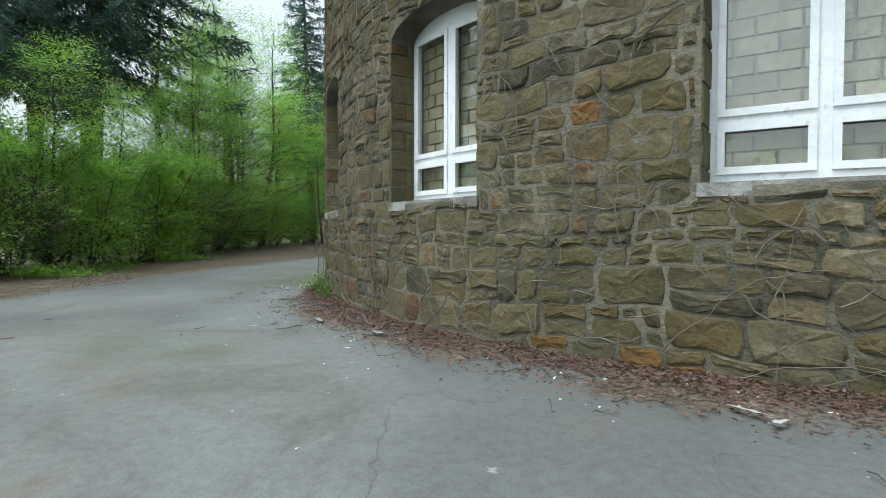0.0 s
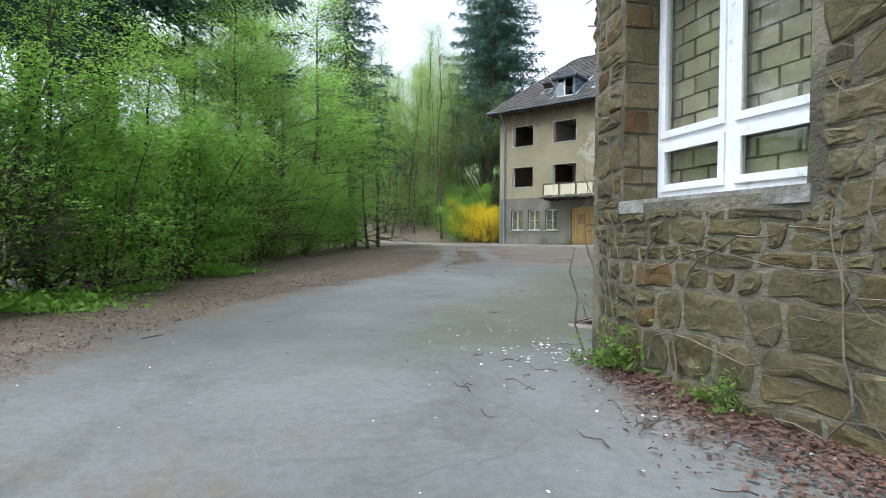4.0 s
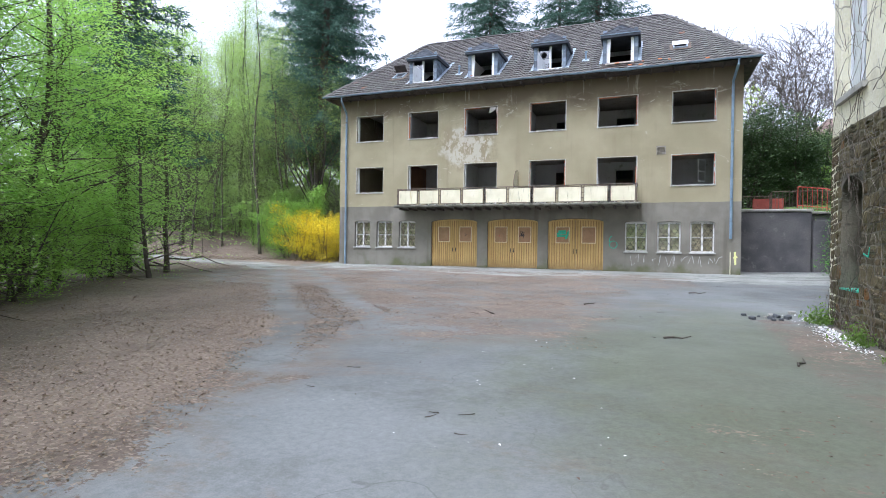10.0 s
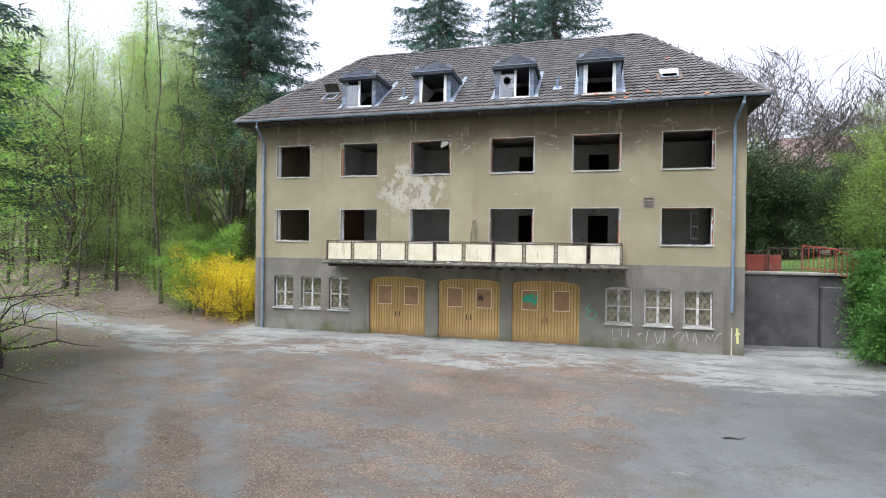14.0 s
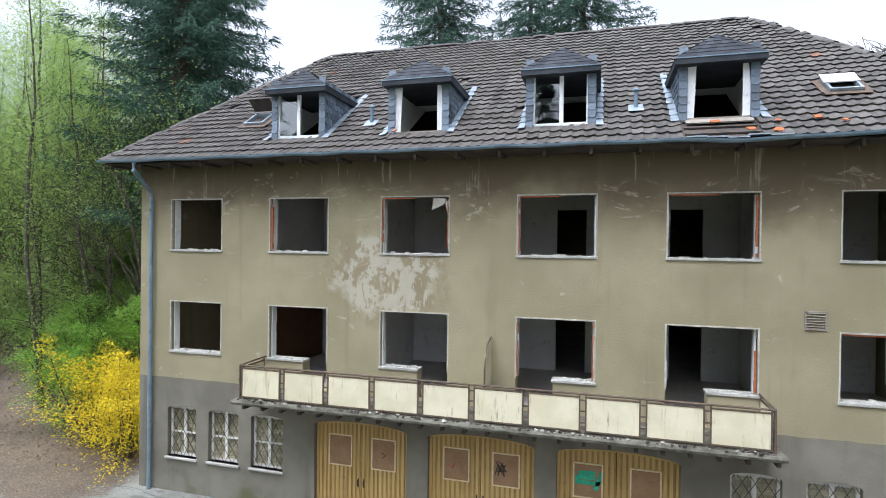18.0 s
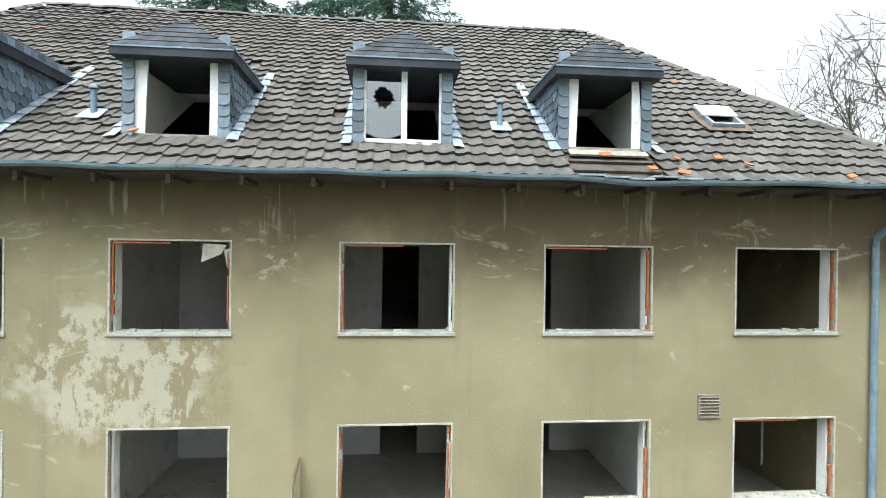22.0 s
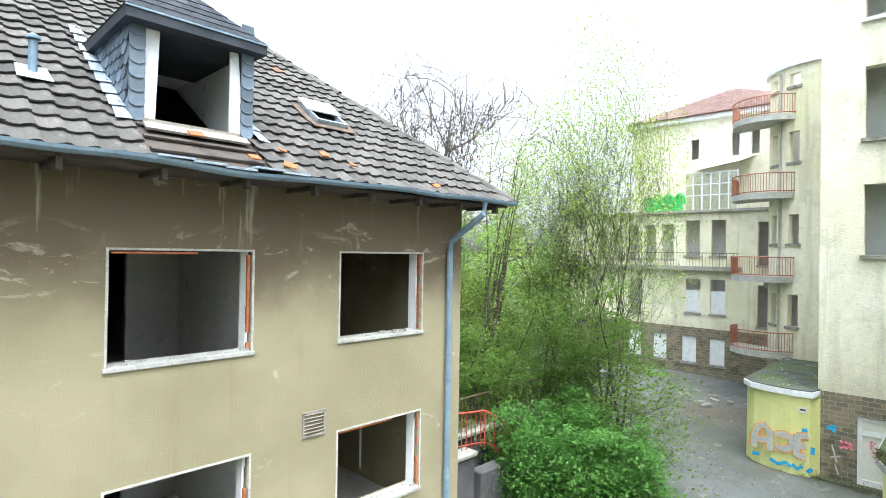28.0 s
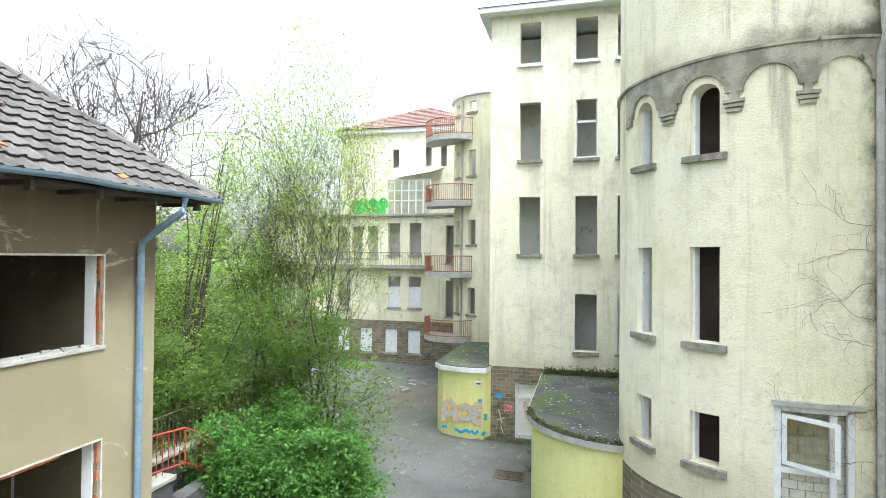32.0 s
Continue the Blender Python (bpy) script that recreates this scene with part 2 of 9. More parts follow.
def m_stone():
    n = Nodes("rubble_stone")
    r = n.rand()
    col = n.mix(n.ramp(r, 0.0, 0.45), (0.0569, 0.0503, 0.0347), (0.143, 0.116, 0.0634))
    col = n.mix(n.ramp(r, 0.5, 0.8), col, (0.108, 0.0811, 0.0359))
    col = n.mix(n.ramp(r, 0.9, 0.925), col, (0.106, 0.0565, 0.0271))
    col = n.mix(n.ramp(r, 0.972, 0.976), col, (0.186, 0.0862, 0.0245))
    col = n.mix(n.ramp(n.noise(3.2, 5, 0.6, None, 0.4), 0.4, 0.66, 0, 0.55), col, (0.128, 0.111, 0.0696))
    col = n.mix(n.ramp(n.noise(0.6, 6, 0.7), 0.42, 0.62, 0, 0.5), col, (0.0717, 0.0713, 0.0326))
    col = n.mix(n.ramp(n.noise(2.3, 7, 0.68), 0.54, 0.7, 0, 0.6), col, (0.048, 0.043, 0.0261))
    # lime smeared over the faces
    col = n.mix(n.ramp(n.noise(1.7, 8, 0.72, None, 0.6), 0.55, 0.64, 0, 0.55), col, (0.195, 0.171, 0.113))
    g = n.noise(34, 6, 0.7)
    col = n.mix(0.42, col, n.mix(n.ramp(g, 0.25, 0.75), (0.2, 0.2, 0.2), (0.8, 0.8, 0.8)), 'OVERLAY')
    seam = n.noise(5, 6, 0.6, n.scaled(1.0, 1.0, 4.5), 0.6)
    col = n.mix(n.ramp(seam, 0.58, 0.66, 0, 0.3), col, (0.048, 0.0418, 0.0271))
    h = n.math('ADD', n.math('ADD', n.noise(9, 7, 0.62), n.math('MULTIPLY', g, 0.35)), n.math('MULTIPLY', seam, 0.15))
    return n.surface(col, 0.92, n.bump(h, 0.9, 0.022), spec=0.2)


def m_coursed():
    """Dark coursed stone for walls that stay far off."""
    n = Nodes("far_coursed_stone")
    b = n.add("ShaderNodeTexBrick")
    p = n.xyz()
    flat = n.add("ShaderNodeCombineXYZ")
    n.put(flat.inputs[0], n.math('SUBTRACT', p[1], n.math('MULTIPLY', p[0], 0.85)))
    n.put(flat.inputs[1], n.math('ADD', p[2], n.math('MULTIPLY', n.math('SUBTRACT', n.noise(2.2, 3), 0.5), 0.07)))
    n.put(b.inputs["Vector"], flat.outputs[0])
    for k, v in (("Scale", 1.0), ("Brick Width", 0.36), ("Row Height", 0.17), ("Mortar Size", 0.012)):
        b.inputs[k].default_value = v
    b.inputs["Color1"].default_value, b.inputs["Color2"].default_value, b.inputs["Mortar"].default_value = (0.145, 0.13, 0.1, 1), (0.27, 0.225, 0.155, 1), (0.3, 0.28, 0.225, 1)
    col = n.mix(n.ramp(n.noise(1.2, 6, 0.65), 0.5, 0.72, 0, 0.6), b.outputs[0], (0.06, 0.065, 0.04))
    g = n.noise(20, 5, 0.7)
    col = n.mix(0.5, col, n.mix(g, (0.2, 0.2, 0.2), (0.8, 0.8, 0.8)), 'OVERLAY')
    return n.surface(col, 0.92, n.bump(n.math('SUBTRACT', g, b.outputs[1]), 0.6, 0.02), spec=0.2)


def m_ground():
    n = Nodes("yard_ground")
    leaf, conc, moss, grass = n.attr("leaf"), n.attr("concrete"), n.attr("moss"), n.attr("grass")
    b = n.noise(0.32, 6, 0.6)
    asphalt = n.mix(n.ramp(b, 0.35, 0.65), (0.1, 0.106, 0.102), (0.133, 0.14, 0.136))
    asphalt = n.mix(n.ramp(n.noise(1.1, 6, 0.65), 0.55, 0.75, 0, 0.45), asphalt, (0.085, 0.085, 0.075))
    asphalt = n.mix(n.ramp(n.noise(0.18, 5, 0.55), 0.46, 0.6, 0, 0.55), asphalt, (0.175, 0.184, 0.178))
    asphalt = n.mix(n.ramp(n.noise(0.5, 8, 0.72, None, 0.8), 0.5, 0.66, 0, 0.5), asphalt, (0.075, 0.078, 0.064))
    dust = n.math('MULTIPLY', n.ramp(n.noise(0.42, 9, 0.76, n.scaled(0.7, 1.5, 1), 0.6), 0.53, 0.63, 0, 0.6), n.ramp(n.noise(9, 5, 0.7), 0.35, 0.6, 0.35, 1))
    asphalt = n.mix(dust, asphalt, (0.135, 0.104, 0.075))
    crack = n.ramp(n.math('ABSOLUTE', n.math('SUBTRACT', n.noise(0.3, 5, 0.5, None, 0.3), 0.5)), 0.0022, 0.0008, 0, 0.35)
    asphalt = n.mix(crack, asphalt, (0.05, 0.05, 0.045))
    cement = n.mix(n.ramp(n.noise(0.7, 6, 0.65), 0.35, 0.65), (0.26, 0.265, 0.24), (0.175, 0.18, 0.16))
    brk = n.math('MULTIPLY', n.math('SUBTRACT', n.noise(0.9, 7, 0.68), 0.5), 1.5)
    edge = n.math('MULTIPLY', n.math('SUBTRACT', n.noise(1.0, 9, 0.72, n.scaled(0.5, 1.5, 1), 0.8), 0.5), 2.6)
    cement = n.mix(n.ramp(n.noise(1.0, 7, 0.7, n.scaled(0.5, 1.8, 1)), 0.54, 0.62, 0, 0.7), cement, (0.1, 0.098, 0.085))
    col = n.mix(n.ramp(n.math('ADD', conc, edge), 0.46, 0.54), asphalt, cement)
    col = n.mix(n.ramp(n.math('ADD', moss, brk), 0.3, 1.1, 0, 0.7), col, (0.088, 0.098, 0.056))
    grit = n.noise(70, 3, 0.7)
    col = n.mix(0.5, col, n.mix(grit, (0.2, 0.2, 0.2), (0.8, 0.8, 0.8)), 'OVERLAY')
    col = n.mix(0.42, col, n.mix(n.ramp(n.noise(14, 6, 0.75), 0.3, 0.7), (0.33, 0.33, 0.33), (0.67, 0.67, 0.67)), 'OVERLAY')
    speck = n.ramp(n.voronoi(3.1), 0.035, 0.02)
    col = n.mix(n.math('MULTIPLY', speck, 0.5), col, (0.6, 0.58, 0.54))
    v = n.voronoi(30, n.scaled(1.0, 1.35, 1.0), out="Color")
    tone = n.add("ShaderNodeSeparateColor")
    n.put(tone.inputs[0], v)
    litter = n.mix(n.ramp(n.noise(0.5, 5), 0.35, 0.65), (0.1, 0.074, 0.055), (0.162, 0.126, 0.094))
    litter = n.mix(n.ramp(tone.outputs[0], 0.6, 1.0, 0, 0.7), litter, (0.28, 0.234, 0.18))
    litter = n.mix(n.ramp(tone.outputs[1], 0.6, 1.0, 0, 0.7), litter, (0.075, 0.057, 0.044))
    litter = n.mix(n.ramp(n.noise(1.7, 7, 0.7), 0.52, 0.66, 0, 0.55), litter, (0.085, 0.066, 0.046))
    brk2 = n.math('ADD', n.math('MULTIPLY', n.math('SUBTRACT', n.noise(0.75, 9, 0.74, n.scaled(0.8, 1.5, 1), 0.5), 0.5), 4.2),
                  n.math('ADD', n.math('MULTIPLY', n.math('SUBTRACT', n.noise(6, 6, 0.75), 0.5), 1.3), n.math('MULTIPLY', n.math('SUBTRACT', tone.outputs[2], 0.5), 0.3)))
    lf = n.ramp(n.math('ADD', leaf, n.math('MULTIPLY', brk2, n.ramp(leaf, 0.03, 0.35))), 0.47, 0.54)
    # leaf dust trodden into the asphalt round the drifts
    film = n.math('MULTIPLY', n.ramp(leaf, 0.06, 0.42), n.math('MULTIPLY', n.ramp(n.noise(0.8, 9, 0.75, n.scaled(0.7, 1.5, 1), 0.6), 0.42, 0.58, 0.1, 0.85), n.math('MULTIPLY', n.ramp(n.noise(8, 8, 0.78), 0.38, 0.56, 0.3, 1.0), n.ramp(conc, 0.6, 0.15, 0.15, 1.0))))
    col = n.mix(film, col, (0.118, 0.096, 0.073))
    col = n.mix(lf, col, litter)
    turf = n.mix(n.noise(3, 5), (0.05, 0.095, 0.018), (0.1, 0.17, 0.035))
    col = n.mix(n.ramp(n.math('ADD', grass, brk), 0.4, 0.7), col, turf)
    h = n.math('ADD', n.math('MULTIPLY', grit, 0.25), n.math('MULTIPLY', n.math('MULTIPLY', n.voronoi(30, n.scaled(1.0, 1.35, 1.0)), lf), 0.25))
    return n.surface(col, n.ramp(n.noise(0.5, 5), 0.3, 0.7, 0.55, 0.9), n.bump(h, 0.6, 0.02), spec=0.3)


def m_leaf(name, c1, c2, gloss=0.5, through=0.45):
    n = Nodes(name)
    r = n.add("ShaderNodeNewGeometry").outputs["Random Per Island"]
    o = n.add("ShaderNodeObjectInfo").outputs["Random"]
    col = n.mix(r, c1, c2)
    col = n.mix(n.math('MULTIPLY', o, 0.18), col, (c1[0] * 0.6, c1[1] * 0.75, c1[2] * 0.6))
    d = n.add("ShaderNodeBsdfPrincipled")
    n.put(d.inputs["Base Color"], col)
    n.put(d.inputs["Roughness"], gloss)
    n.put(d.inputs["Specular IOR Level"], 0.25)
    t = n.add("ShaderNodeBsdfTranslucent")
    n.put(t.inputs[0], n.mix(0.5, col, (c2[0], c2[1], c2[2])))
    s = n.add("ShaderNodeMixShader")
    s.inputs[0].default_value = through
    n.t.links.new(d.outputs[0], s.inputs[1])
    n.t.links.new(t.outputs[0], s.inputs[2])
    n.t.links.new(s.outputs[0], n.out.inputs[0])
    return n.m


def m_glass(name, tint=(0.9, 0.95, 0.93), rough=0.02, ior=1.45):
    n = Nodes(name)
    g = n.add("ShaderNodeBsdfGlossy")
    n.put(g.inputs[0], (0.9, 0.93, 0.95))
    n.put(g.inputs["Roughness"], rough)
    t = n.add("ShaderNodeBsdfTransparent")
    n.put(t.inputs[0], tint)
    f = n.add("ShaderNodeLayerWeight")
    f.inputs[0].default_value = 0.5
    base = ((ior - 1) / (ior + 1)) ** 2
    s = n.add("ShaderNodeMixShader")
    n.put(s.inputs[0], n.math('ADD', n.math('MULTIPLY', n.math('POWER', f.outputs["Facing"], 5.0), 0.5), base))
    n.t.links.new(t.outputs[0], s.inputs[1])
    n.t.links.new(g.outputs[0], s.inputs[2])
    n.t.links.new(s.outputs[0], n.out.inputs[0])
    return n.m


def m_tile():
    n = Nodes("old_clay_tile")
    r = n.rand()
    col = n.mix(r, (0.06, 0.057, 0.053), (0.128, 0.122, 0.112))
    col = n.mix(n.ramp(r, 0.996, 0.998), col, (0.2, 0.1, 0.065))
    col = n.mix(n.ramp(n.noise(0.35, 5), 0.4, 0.65, 0, 0.6), col, (0.098, 0.088, 0.08))
    col = n.mix(n.ramp(n.noise(5, 6, 0.7), 0.56, 0.72, 0, 0.6), col, (0.21, 0.19, 0.165))
    col = n.mix(n.ramp(n.noise(1.6, 6, 0.7), 0.58, 0.7, 0, 0.6), col, (0.07, 0.075, 0.05))
    g = n.noise(40, 5, 0.7)
    col = n.mix(0.4, col, n.mix(g, (0.25, 0.25, 0.25), (0.75, 0.75, 0.75)), 'OVERLAY')
    return n.surface(col, 0.8, n.bump(g, 0.5, 0.01), spec=0.35)


def m_stripes():
    n = Nodes("yellow_ribbed_door_paint")
    col = n.mix(n.ramp(n.noise(1.2, 5, 0.6, n.scaled(1, 1, 0.3)), 0.35, 0.65), (0.47, 0.31, 0.105), (0.58, 0.4, 0.16))
    streak = n.noise(1.0, 5, 0.6, n.scaled(14, 14, 0.6))
    col = n.mix(n.ramp(streak, 0.52, 0.7, 0, 0.5), col, (0.27, 0.165, 0.06))
    p = n.xyz()
    low = n.ramp(n.math('ADD', p[2], n.math('MULTIPLY', n.noise(5, 4), 0.4)), 1.5, 0.95, 0, 0.7)
    col = n.mix(low, col, (0.16, 0.11, 0.055))
    g = n.noise(40, 4, 0.6)
    return n.surface(col, 0.65, n.bump(g, 0.2, 0.005), spec=0.35)


def m_felt():
    n = Nodes("mossy_roofing_felt")
    col = n.mix(n.ramp(n.noise(0.9, 6, 0.6), 0.35, 0.65), (0.055, 0.06, 0.06), (0.11, 0.115, 0.11))
    col = n.mix(n.ramp(n.noise(0.7, 7, 0.7), 0.46, 0.58, 0, 0.85), col, (0.085, 0.12, 0.045))
    fleck = n.math('MULTIPLY', n.ramp(n.voronoi(7), 0.3, 0.2), n.ramp(n.noise(1.3, 5, 0.7), 0.5, 0.56))
    col = n.mix(n.math('MULTIPLY', fleck, 0.8), col, (0.55, 0.54, 0.5))
    g = n.noise(35, 4, 0.65)
    col = n.mix(0.4, col, n.mix(g, (0.2, 0.2, 0.2), (0.8, 0.8, 0.8)), 'OVERLAY')
    return n.surface(col, 0.85, n.bump(g, 0.6, 0.02), spec=0.3)


def m_board():
    """Cream board with dark runs down its face."""
    n = Nodes("cream_cement_board")
    col = n.mix(n.ramp(n.noise(1.6, 5), 0.35, 0.65), (0.62, 0.58, 0.41), (0.71, 0.67, 0.5))
    run = n.math('MULTIPLY', n.ramp(n.noise(1.0, 4, 0.6, n.scaled(17, 17, 1.7)), 0.57, 0.68), n.ramp(n.noise(1.3, 4), 0.42, 0.6))
    col = n.mix(n.math('MULTIPLY', run, 0.75), col, (0.2, 0.19, 0.1))
    col = n.mix(n.ramp(n.noise(1.0, 4, 0.6, n.scaled(5, 5, 0.6)), 0.6, 0.72, 0, 0.5), col, (0.42, 0.33, 0.13))
    g = n.noise(25, 4, 0.6)
    col = n.mix(0.25, col, n.mix(g, (0.35, 0.35, 0.35), (0.65, 0.65, 0.65)), 'OVERLAY')
    return n.surface(col, 0.75, n.bump(g, 0.15, 0.01), spec=0.35)


